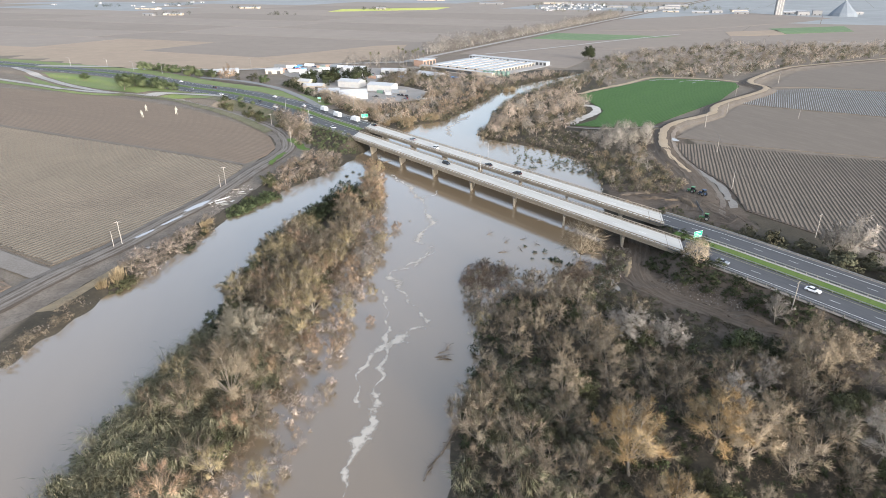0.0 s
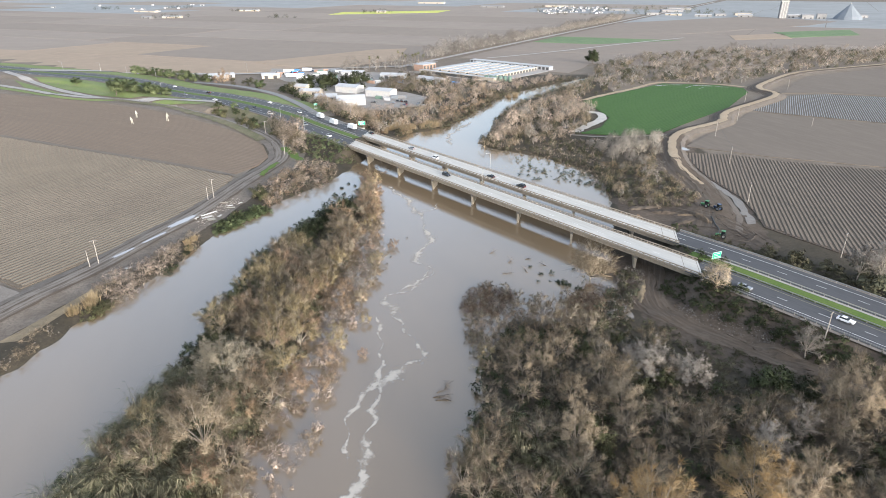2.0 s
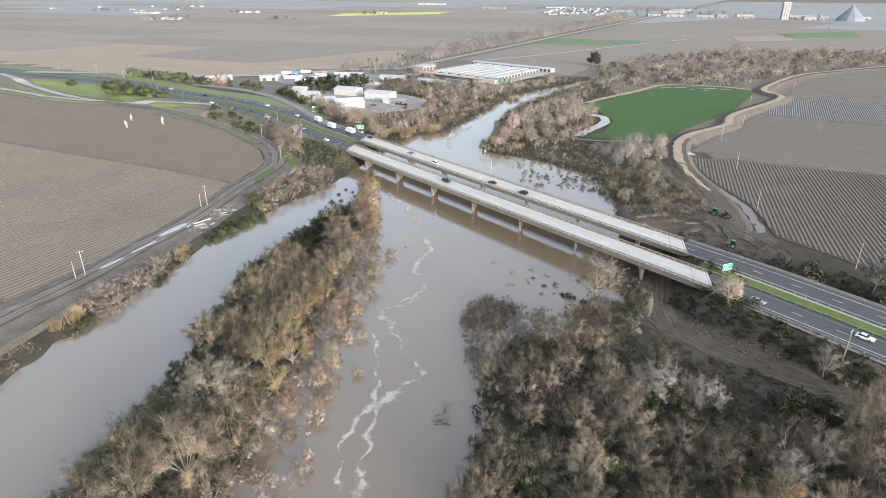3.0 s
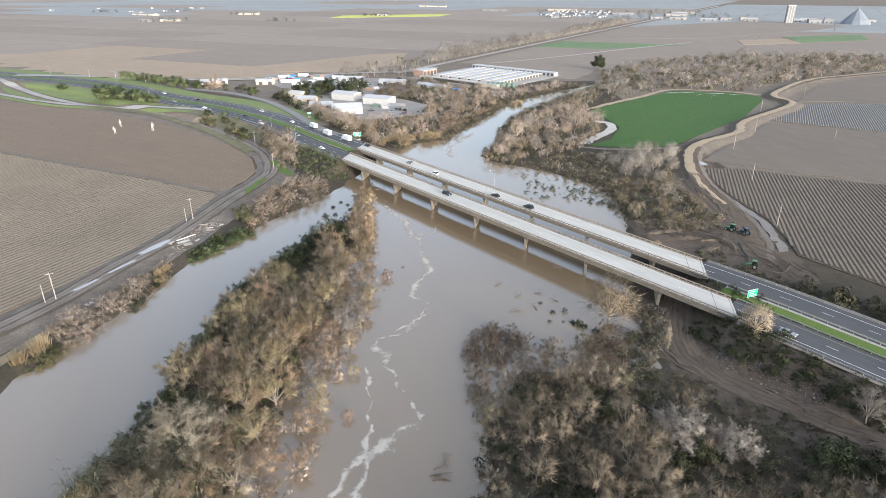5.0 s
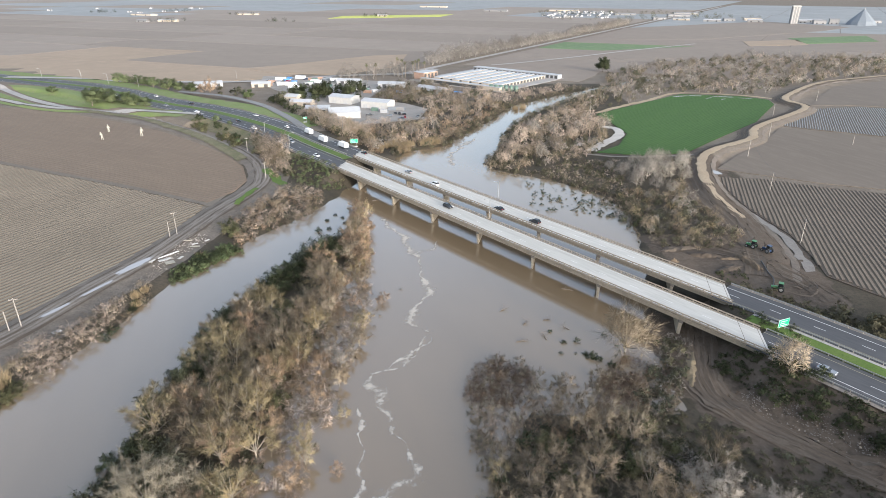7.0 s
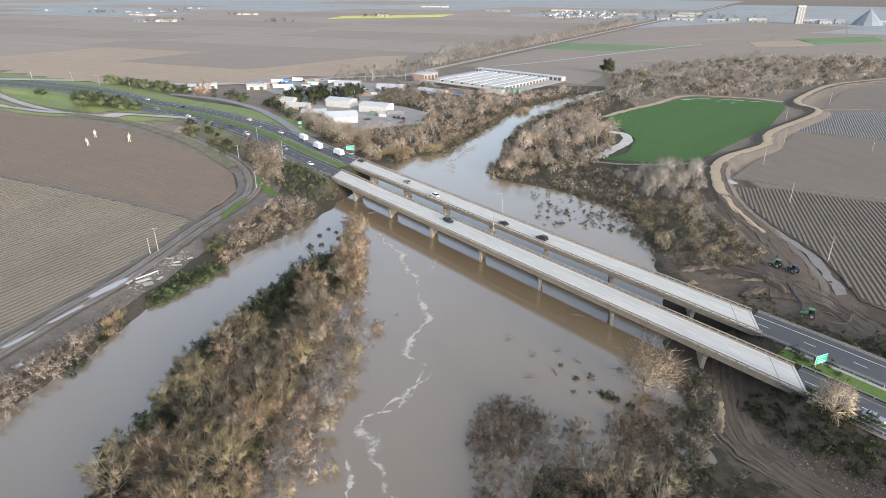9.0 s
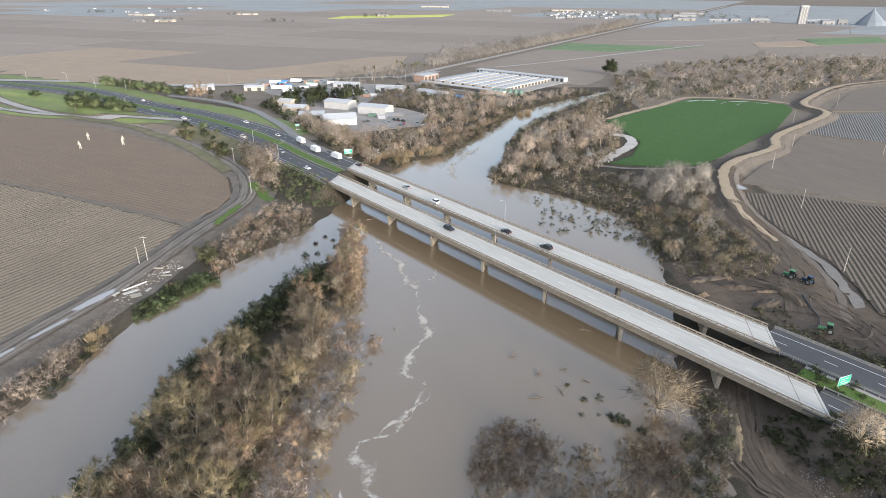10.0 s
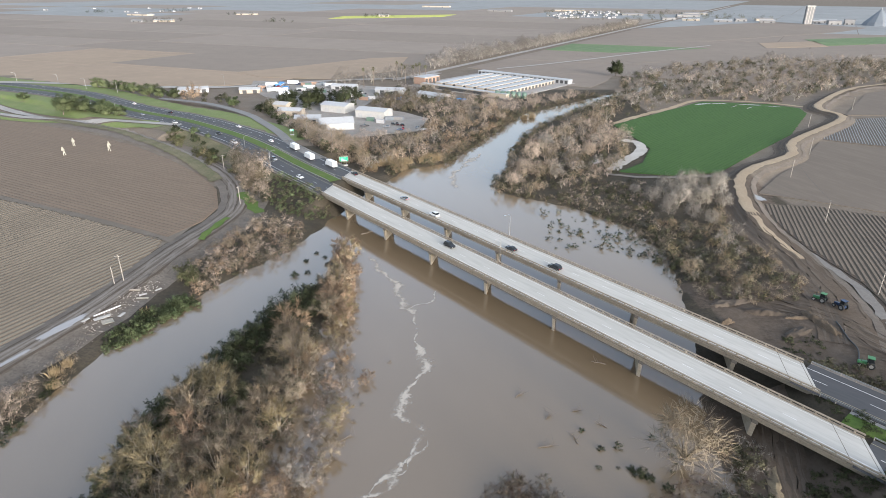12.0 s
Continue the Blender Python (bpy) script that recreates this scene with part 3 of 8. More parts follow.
def furrows(name, outline, way, gap, z, mats, label, rise=0.22, broad=0.5, top_mat=1, skip=0.0, seed=1):
    """Raised beds in parallel rows that fill an outline."""
    way = np.array(way, float) / np.linalg.norm(way)
    across = np.array([way[1], -way[0]])
    p = np.array(outline, float)
    u, v = p @ across, p @ way
    mesh, r = Mesh(), np.random.default_rng(seed)
    for c in np.arange(u.min() + gap, u.max(), gap):
        cuts = []
        for k in range(len(p)):
            a, b = k, (k + 1) % len(p)
            if (u[a] > c) != (u[b] > c):
                cuts.append(v[a] + (c - u[a]) / (u[b] - u[a]) * (v[b] - v[a]))
        cuts.sort()
        for lo, hi in zip(cuts[::2], cuts[1::2]):
            if hi - lo < 4 or r.random() < skip:
                continue
            lo, hi = lo + r.uniform(0.3, 2.0), hi - r.uniform(0.3, 2.0)
            m = max(1, int((hi - lo) / 14))
            vs = np.linspace(lo, hi, m + 1)
            jig = r.normal(0, 0.05, m + 1)
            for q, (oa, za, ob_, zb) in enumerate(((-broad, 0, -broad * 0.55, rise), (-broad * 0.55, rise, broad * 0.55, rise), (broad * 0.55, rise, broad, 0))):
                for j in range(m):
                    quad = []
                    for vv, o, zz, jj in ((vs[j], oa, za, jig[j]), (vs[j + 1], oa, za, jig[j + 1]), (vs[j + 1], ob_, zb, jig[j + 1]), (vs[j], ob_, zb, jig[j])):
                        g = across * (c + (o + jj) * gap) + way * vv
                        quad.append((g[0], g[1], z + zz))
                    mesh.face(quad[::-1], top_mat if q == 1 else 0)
    return setting(name, mesh, mats, label, "furrows")


FIELD_A = [(-109, 318), (-111, 290), (-118, 258), (-128, 226), (-142, 198), (-170, 214), (-460, 372), (-460, 496), (-252, 394.5), (-168, 355), (-110, 326)]
FIELD_B = [(-110, 327), (-102, 345), (-101, 362), (-111, 388), (-130, 414), (-156, 441), (-190, 471), (-232, 501), (-290, 533), (-350, 556), (-620, 660), (-560, 579), (-460, 497), (-252, 395.5), (-168, 356)]
FIELD_C = [(-146, 182), (-152, 160), (-172, 105), (-205, 20), (-460, 20), (-460, 350), (-172, 200)]
sheet("field_margin", [(-103, 362), (-105, 330), (-113, 300), (-120, 262), (-131, 230), (-160, 232), (-260, 340), (-260, 410), (-150, 400), (-112, 384)], 1.42, FIELD_TAN, "bare earth margin between the fields and track")
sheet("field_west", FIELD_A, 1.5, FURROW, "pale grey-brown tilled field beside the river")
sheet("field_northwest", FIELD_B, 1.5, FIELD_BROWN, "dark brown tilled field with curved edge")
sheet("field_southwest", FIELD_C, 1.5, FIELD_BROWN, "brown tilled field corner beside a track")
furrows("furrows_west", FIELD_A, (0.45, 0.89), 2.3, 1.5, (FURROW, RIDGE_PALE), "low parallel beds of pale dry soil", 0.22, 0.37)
furrows("furrows_northwest", FIELD_B, (0.87, -0.46), 2.4, 1.5, (FURROW, FIELD_BROWN), "low beds of damp brown soil", 0.14, 0.46)
furrows("furrows_southwest", FIELD_C, (0.85, -0.5), 1.9, 1.5, (FIELD_BROWN, FURROW), "low beds of brown soil", 0.16)
ROWS_E = [(145, 370), (141, 340), (140, 318), (143, 290), (140, 268), (136, 252), (152, 226), (330, 10), (620, 200), (420, 262), (192, 353), (171, 366)]
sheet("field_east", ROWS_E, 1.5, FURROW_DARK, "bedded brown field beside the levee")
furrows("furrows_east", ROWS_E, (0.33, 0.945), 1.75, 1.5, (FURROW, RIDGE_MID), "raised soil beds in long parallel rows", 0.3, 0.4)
BARE_E = [(152, 385), (173, 373), (194, 360), (424, 268), (620, 206), (640, 300), (470, 354), (262, 475), (240, 489), (206, 444), (178, 416)]
sheet("field_bare_east", BARE_E, 1.5, FIELD_GREY, "smooth grey-brown bare field")
FILM_E = [(243, 495), (264, 481), (472, 360), (650, 306), (700, 440), (345, 567), (302, 558)]
sheet("field_film_east", FILM_E, 1.5, FIELD_GREY, "field with plastic-covered beds")
furrows("film_beds", FILM_E, (0.46, 0.89), 1.6, 1.5, (FILM, FILM), "long beds covered with pale plastic film", 0.2, 0.17)
sheet("field_far_east", [(306, 572), (347, 574), (704, 446), (1100, 520), (1000, 900), (640, 790), (470, 716), (385, 672)], 1.5, FIELD_GREY, "bare grey-brown field behind the levee")
GREEN = [(94, 420), (112, 438), (126, 470), (124, 500), (120, 536), (182, 594), (219, 629), (270, 618), (286, 600), (280, 578), (250, 535), (231, 507), (188, 463), (148, 420), (120, 414)]
sheet("field_green", GREEN, 1.5, CROP, "bright green crop field ringed by a levee", thick=0.4)
furrows("crop_rows", GREEN, (0.69, 0.72), 2.2, 1.5, (CROP, CROP_LIGHT), "dense rows of low green crop", 0.12, 0.44)

# ---- far fields: strips along the straight far road ----
E1, E2 = np.array([0.512, 0.859]), np.array([-0.93, 0.365])
O_FAR = np.array([-6.0, 824.0])


def far_cell(name, a0, a1, b0, b1, mat, label, z=1.45):
    c = [tuple(O_FAR + E1 * a + E2 * b) for a, b in ((a0, b0), (a1, b0), (a1, b1), (a0, b1))]
    sheet(name, c, z, mat, label)


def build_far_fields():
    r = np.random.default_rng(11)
    # The fourth is bare soil too, its colour greyed to stand for haze.
    mats = [(FIELD_WARM, "warm brown bare far field"), (FIELD_FAR, "pale brown bare far field"), (FIELD_DARK, "dark bare far field"), (FIELD_HAZE, "far bare field with haze painted into its colour"), (GREEN_FAR, "far field of pale green crop")]
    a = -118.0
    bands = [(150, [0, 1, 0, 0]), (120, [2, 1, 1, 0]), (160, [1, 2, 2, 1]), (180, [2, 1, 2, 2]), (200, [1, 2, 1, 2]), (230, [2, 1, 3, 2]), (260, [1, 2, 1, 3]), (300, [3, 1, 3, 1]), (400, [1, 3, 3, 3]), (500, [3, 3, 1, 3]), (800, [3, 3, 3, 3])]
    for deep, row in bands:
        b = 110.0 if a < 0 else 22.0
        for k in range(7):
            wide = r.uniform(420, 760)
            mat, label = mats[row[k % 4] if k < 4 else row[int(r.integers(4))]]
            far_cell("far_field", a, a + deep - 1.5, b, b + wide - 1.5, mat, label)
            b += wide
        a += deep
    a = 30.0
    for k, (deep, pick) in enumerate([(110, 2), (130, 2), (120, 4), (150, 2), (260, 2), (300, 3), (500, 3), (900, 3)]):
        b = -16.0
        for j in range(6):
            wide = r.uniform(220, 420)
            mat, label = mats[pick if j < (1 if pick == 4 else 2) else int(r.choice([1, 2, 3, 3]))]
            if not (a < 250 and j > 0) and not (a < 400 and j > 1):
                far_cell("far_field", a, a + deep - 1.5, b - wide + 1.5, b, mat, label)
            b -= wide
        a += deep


build_far_fields()
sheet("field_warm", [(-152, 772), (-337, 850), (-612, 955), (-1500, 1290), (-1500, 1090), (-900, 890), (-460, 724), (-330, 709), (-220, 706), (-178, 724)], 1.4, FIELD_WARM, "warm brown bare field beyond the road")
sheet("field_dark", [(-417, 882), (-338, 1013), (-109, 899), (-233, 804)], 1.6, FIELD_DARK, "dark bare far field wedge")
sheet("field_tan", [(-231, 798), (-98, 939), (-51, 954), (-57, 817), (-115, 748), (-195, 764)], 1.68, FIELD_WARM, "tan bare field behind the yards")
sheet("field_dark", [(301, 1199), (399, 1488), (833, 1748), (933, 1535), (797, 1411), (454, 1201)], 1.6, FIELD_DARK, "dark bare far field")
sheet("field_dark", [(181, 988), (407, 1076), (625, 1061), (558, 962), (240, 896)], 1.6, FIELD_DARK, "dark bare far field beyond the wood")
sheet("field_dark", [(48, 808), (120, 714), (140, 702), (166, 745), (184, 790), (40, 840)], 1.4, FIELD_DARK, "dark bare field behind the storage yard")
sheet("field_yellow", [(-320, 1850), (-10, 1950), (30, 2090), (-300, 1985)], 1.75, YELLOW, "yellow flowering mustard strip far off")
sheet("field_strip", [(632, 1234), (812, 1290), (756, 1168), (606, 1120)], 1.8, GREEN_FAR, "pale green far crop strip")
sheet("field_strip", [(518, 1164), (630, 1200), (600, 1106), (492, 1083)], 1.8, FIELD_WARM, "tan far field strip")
ribbon("field_lane", spline([(60, 836, 1.8), (93, 857, 1.8), (180, 925, 1.8), (279, 1010, 1.8), (420, 1120, 1.8)], 20), -3, 3, PALE_ROAD, "pale lane between far fields", "track", 0.0, drape=False)
far_line = np.array([(*(O_FAR + E1 * a), 0) for a in np.arange(-90, 2300, 30.0)])
ribbon("road_far", far_line, -4.5, 4.5, PALE_ROAD, "pale straight country road", "road", 0.45)
ribbon("verge_far", far_line, 5, 12, SOIL, "bare earth verge", "verge", 0.35)

# ---- tracks, levee and ditches ----
ribbon("levee_crest", LEVEE[LEVEE[:, 1] > 348], -3.1, 2.2, SAND, "tan sandy levee crest", "levee", 0.12, wobble=0.7)
ribbon("levee_crest", LEVEE[(LEVEE[:, 1] < 353) & (LEVEE[:, 1] > 306)], -1.6, 0.9, SAND, "tan sandy levee crest thinning out", "levee", 0.2, wobble=0.9, seed=17)
LOW_END = LEVEE[LEVEE[:, 1] < 356]
ribbon("levee_end", LOW_END, -4.2, 4.6, TRACK_WET, "dark rutted earth at the levee's end", "track", 0.12, wobble=0.8, cols=8)
for k, o in enumerate(np.arange(-3.6, 4.4, 2.3)):
    ribbon("levee_end_rut", LOW_END[(k * 4) % 9:len(LOW_END) - (k * 5) % 11], o, o + 0.26, RUT_PALE, "drying ridge between wheel ruts", "track", 0.22, cols=2, wobble=0.8, seed=130 + k)
ribbon("levee_track", LEVEE, -10.5, -4.6, TRACK_WET, "rutted dirt track at the levee foot", "track", 0.14, wobble=0.8, seed=4)
for k, o in enumerate((-9.4, -7.6, -6.2, -4.8)):
    ribbon("levee_track_rut", LEVEE, o, o + 0.6 + 0.2 * (k % 2), MUD if k % 2 else RUT_PALE, "wheel rut pressed into the track", "track", 0.18, cols=2, wobble=0.5, seed=30 + k)
ribbon("levee_path", LEVEE, 4.6, 7.0, TRACK, "grey-brown path along the levee", "track", 0.14, wobble=0.6, seed=9)
ribbon("bank_earth", BANK_ROAD[8:-70], -14.0, -5.2, BANK_EARTH, "grey-brown bare earth between track and river", "bank", 0.06, wobble=1.2, seed=6)
ribbon("bank_track", BANK_ROAD, -5.6, 7.4, TRACK, "grey rutted track along the river bank", "track", 0.1, wobble=0.5, seed=2)
for k, (o, wd, mt) in enumerate(((-5.4, 0.9, MUD), (-3.9, 0.7, GRAVEL_MAT), (-2.4, 1.0, GRAVEL_MAT), (-0.9, 0.5, MUD), (0.2, 0.9, GRAVEL_MAT), (1.6, 1.0, GRAVEL_MAT), (3.4, 0.6, MUD))):
    ribbon("bank_track_rut", BANK_ROAD[:-60], o, o + wd, mt, "wheel rut along the bank track", "track", 0.13 + 0.01 * (k % 2), cols=2, wobble=0.5, seed=50 + k)
ribbon("field_track", spline([(-136, 188, 1.62), (-170, 207, 1.62), (-300, 278, 1.62), (-460, 361, 1.62)], 6), -4, 4, GRAVEL_MAT, "pale track between two fields", "track", 0.0, drape=False, wobble=0.5)
ribbon("field_track", spline([(-104, 322, 1.72), (-132, 337.5, 1.72), (-168, 355.5, 1.72), (-252, 395, 1.72), (-460, 496.5, 1.72)], 6), -1.7, 1.5, FIELD_TAN, "pale grassy track between two fields", "track", 0.0, drape=False, wobble=0.35)
ribbon("ditch_water", spline([(152, 393, 1.36), (144, 374, 1.36), (138.5, 345, 1.36), (138, 318, 1.36), (139.5, 288, 1.36), (135.5, 268, 1.36), (133.5, 259, 1.3), (132, 254, 0.9)], 3), -1.9, 1.5, SILT, "pale wet silt lane beside the field", "track", 0.2, wobble=0.8, drape=False)
ribbon("field_path", spline([(122, 541, 0), (150, 570, 0), (182, 599, 0), (219, 634, 0), (268, 624, 0), (292, 606, 0)], 5), -2.5, 2.5, SAND, "pale sandy path around the green field", "track", 0.3, wobble=0.8)
ribbon("field_path", spline([(91.5, 422.4, 0), (98.9, 435.7, 0), (109.9, 450.1, 0), (120.5, 468.4, 0), (121.6, 485.4, 0), (113.4, 491.2, 0)], 3), -3.2, 3.4, WET_SAND, "pale wet silt path round the green field", "track", 0.42, wobble=1.0)
ribbon("field_path", spline([(86, 416, 0), (110, 410, 0), (150, 414, 0)], 4), -1.5, 1.5, GRAVEL_MAT, "pale wet path around the green field", "track", 0.3, wobble=0.6)


def loft(name, one, two, mat, label, category, lift=0.15, cols=9, step=5):
    """A draped strip between two lines."""
    a, b = spline([(*p, 0) for p in one], step), spline([(*p, 0) for p in two], step)
    n = max(len(a), len(b))
    a, b = (np.stack([np.interp(np.linspace(0, 1, n), np.linspace(0, 1, len(q)), q[:, k]) for k in (0, 1)], 1) for q in (a, b))
    t = np.linspace(0, 1, cols)[None, :, None]
    p = a[:, None] * (1 - t) + b[:, None] * t
    z = height(p[..., 0], p[..., 1]) + lift
    mesh = Mesh()
    mesh.v = np.concatenate([p, z[..., None]], 2).reshape(-1, 3).tolist()
    mesh.f = [(i * cols + j, (i + 1) * cols + j, (i + 1) * cols + j + 1, i * cols + j + 1) for i in range(n - 1) for j in range(cols - 1)]
    mesh.m = [0] * len(mesh.f)
    return tagged(new(name, mesh.data(name, mat, soft=True)), label, category, kind="structure")


def mound(name, x, y, rx, ry, tall, turn, mat, label, category="earth"):
    """A low lumpy heap lying on the ground."""
    c, s = math.cos(radians(turn)), math.sin(radians(turn))
    u, v = np.meshgrid(np.linspace(-1, 1, 19), np.linspace(-1, 1, 13))
    r = np.sqrt(u * u + v * v)
    px, py = x + u * rx * c - v * ry * s, y + u * rx * s + v * ry * c
    rim = 1.0 - r + 0.28 * lumps(px, py, 2.6, int(abs(x + y)))
    z = height(px, py) + np.where(rim > 0, 0.1 + tall * smooth(rim * 1.7) * (0.8 + 0.35 * lumps(px, py, 1.6, 5)), -0.5 + rim)
    mesh = Mesh()
    mesh.v = np.stack([px.ravel(), py.ravel(), z.ravel()], 1).tolist()
    mesh.f = [(i * 19 + j, i * 19 + j + 1, (i + 1) * 19 + j + 1, (i + 1) * 19 + j) for i in range(12) for j in range(18)]
    mesh.m = [0] * len(mesh.f)
    return tagged(new(name, mesh.data(name, mat, soft=True)), label, category, kind="structure")

# ---- highway ----
def shift(line, o):
    out = line.copy()
    out[:, :2] += normals(line) * o
    return out


def dashes(name, line, off, mat, label, length=3.2, gap=12.2, wide=0.16):
    """Broken lane line: each mark a piece of its own."""
    s = np.r_[0, np.cumsum(np.linalg.norm(np.diff(line[:, :2], axis=0), axis=1))]
    nn, marks = normals(line), []
    for a in np.arange(3, min(s[-1], 330) - 5, gap):
        p = [np.array([np.interp(v, s, line[:, k] + (nn[:, k] * off if k < 2 else 0)) for k in range(3)]) for v in (a, a + length)]
        q = (p[1] - p[0]) / np.linalg.norm(p[1] - p[0])
        side = np.array([-q[1], q[0], 0]) * wide / 2
        m = Mesh()
        m.face([p[0] - side, p[1] - side, p[1] + side, p[0] + side])
        marks.append(m)
    return marks


CARRIAGE = ((0.2, 10.4), (19.2, 29.4))


def trimmed(line, back, o):
    """The approach line, cut where the skewed bridge end lies at offset o."""
    s = (line[:, 0] - A[0]) * D[0] + (line[:, 1] - A[1]) * D[1]
    near = np.abs(s - SPAN / 2) < SPAN
    return line[~(near & (s > SKEW * o + 2))] if back else line[~(near & (s < SPAN + SKEW * o - 2 - (FAR_CUT if o > 16 else 0)))]


def build_roads():
    for line, back in ((EDGE_LEFT, True), (EDGE_RIGHT, False)):
        for k, (o0, o1) in enumerate(CARRIAGE):
            ln = trimmed(line, back, o0 if back else o1)
            road = ribbon("road", ln, o0 - 1.0, o1 + 1.0, ASPHALT, "dark grey asphalt carriageway", "road", 0.0, drape=False, cols=3)
            inner, outer = (o1 - 0.7, o0 + 1.6) if k == 0 else (o0 + 0.7, o1 - 1.6)
            for off, mt, nm in ((inner, YELLOW_LINE, "yellow edge line"), (outer, LINE, "white edge line")):
                st = ribbon("edge_line", ln, off - 0.09, off + 0.09, mt, nm, "road marking", 0.03, drape=False, cols=2)
                del st["category"], st["kind"]
                st.parent = road
            mid = (inner + outer) / 2
            for m in dashes("lane_mark", ln[::-1] if back else ln, -mid if back else mid, LINE, ""):
                part("lane_mark", m, LINE, road).location.z += 0.03
        ln = trimmed(line, back, 15)
        ribbon("median_grass", ln, 11.8, 17.6 if back else 16.9, MEDIAN_GRASS, "green grass median between the carriageways", "grass", -0.02, drape=False, cols=4, wobble=0.25)
        ribbon("median_edge", ln, 17.6 if back else 16.8, 18.0, PALE_ROAD, "pale concrete strip beside the median", "shoulder", -0.01, drape=False, cols=2)
        for o in (-2.2, 30.2):
            ribbon("shoulder", trimmed(line, back, o), o, o + 1.4, GRAVEL_MAT, "gravel road shoulder", "shoulder", -0.06, drape=False, cols=2)


build_roads()
ribbon("frontage_road", spline([(-480, 650, 0), (-390, 598, 0), (-343, 568, 0), (-308, 552, 0), (-285, 548, 0), (-246, 536, 0), (-208, 525, 0), (-180, 516, 0)], 5), -2.8, 2.8, PALE_ROAD, "pale frontage road below the highway", "road", 0.4)
ribbon("slip_road", spline([(-68, 424.5, 6.85), (-91, 461, 6.3), (-106, 490, 6.0), (-124, 520, 5.6), (-148, 556, 5.0), (-190, 596, 4.6), (-240, 622, 4.2)], 5), -3.0, 3.0, WORN_ASPHALT, "grey slip road joining the highway", "road", 0.05, drape=False, cols=3)
ribbon("country_road", spline([(-460, 715, 0), (-330, 700, 0), (-220, 696, 0), (-170, 715, 0), (-110, 742, 0), (-30, 765, 0), (-8, 800, 0)], 8), -5, 5, PALE_ROAD, "pale country road behind the yards", "road", 0.6)
ribbon("junction_road", spline([(-480, 705, 0), (-433, 662, 0), (-369, 604, 0), (-322, 568, 0), (-298, 552, 0)], 5), -3.2, 3.2, PALE_ROAD, "pale junction road down from the highway", "road", 0.42)
loft("junction_lawn", [(-425, 664), (-369, 610), (-319, 574), (-292, 560), (-246, 542), (-200, 530)], [(-398, 658), (-345, 632), (-300, 597), (-270, 573), (-234, 546), (-198, 521)], GRASS_MAT, "bright green lawn inside the junction", "grass", 0.3, 14, 4)
loft("junction_lawn", [(-440, 657), (-372, 598), (-324, 561)], [(-400, 610), (-350, 577), (-318, 560)], GRASS_MAT, "bright green lawn between two junction roads", "grass", 0.3, 8, 4)
loft("field_verge", [(-470, 640), (-390, 593), (-343, 563), (-308, 547), (-246, 532), (-190, 514)], [(-474, 630), (-392, 587), (-344, 558), (-308, 542), (-246, 527), (-196, 506)], GRASS_MAT, "narrow green verge beside the frontage road", "grass", 0.3, 5, 4)
ribbon("green_verge", EDGE_LEFT[30:-16], 33, 50, GRASS_MAT, "green grass slope beside the slip road", "grass", 0.14, wobble=2.0)
ribbon("green_patch", spline([(-94.5, 323, 0), (-94.5, 333, 0), (-91.6, 347, 0)], 3), -1.6, 1.2, MEDIAN_GRASS, "narrow green grass strip between tracks", "grass", 0.55, wobble=0.7)
ribbon("green_patch", spline([(-95, 382, 0), (-88, 368, 0), (-80, 356, 0)], 3), -3.4, 2.0, MEDIAN_GRASS, "small green grass patch by the pole", "grass", 0.3, wobble=1.4)
FIELD_RIM = spline([(-285, 548, 0), (-221, 515, 0), (-193, 492, 0), (-163, 465, 0), (-135, 434, 0), (-112, 404, 0)], 4)
ribbon("dry_verge", FIELD_RIM, -0.7, 1.0, GRAVEL_MAT, "pale dry bank between field and highway", "verge", 0.5, wobble=0.8)
ribbon("dry_verge", FIELD_RIM, -7.5, -0.7, VERGE_MIX, "dry olive grass below the highway", "verge", 0.42, wobble=1.2)
ribbon("dry_verge", EDGE_LEFT[-52:-6], -13, -2.4, VERGE_MIX, "olive grass slope below the highway", "verge", 0.12, wobble=0.8)


# ---- bridges ----
def strip_box(mesh, s0, s1, o0, o1, z0, z1, skew=SKEW, mat=0):
    """A slab between two offsets whose ends follow the skew."""
    ref = 0.0
    c = [(s0 + skew * (o0 - ref), o0), (s1 + skew * (o0 - ref), o0), (s1 + skew * (o1 - ref), o1), (s0 + skew * (o1 - ref), o1)]
    mesh.prism([tuple(on_bridge(s, o)) for s, o in c], z0, z1, mat=mat)


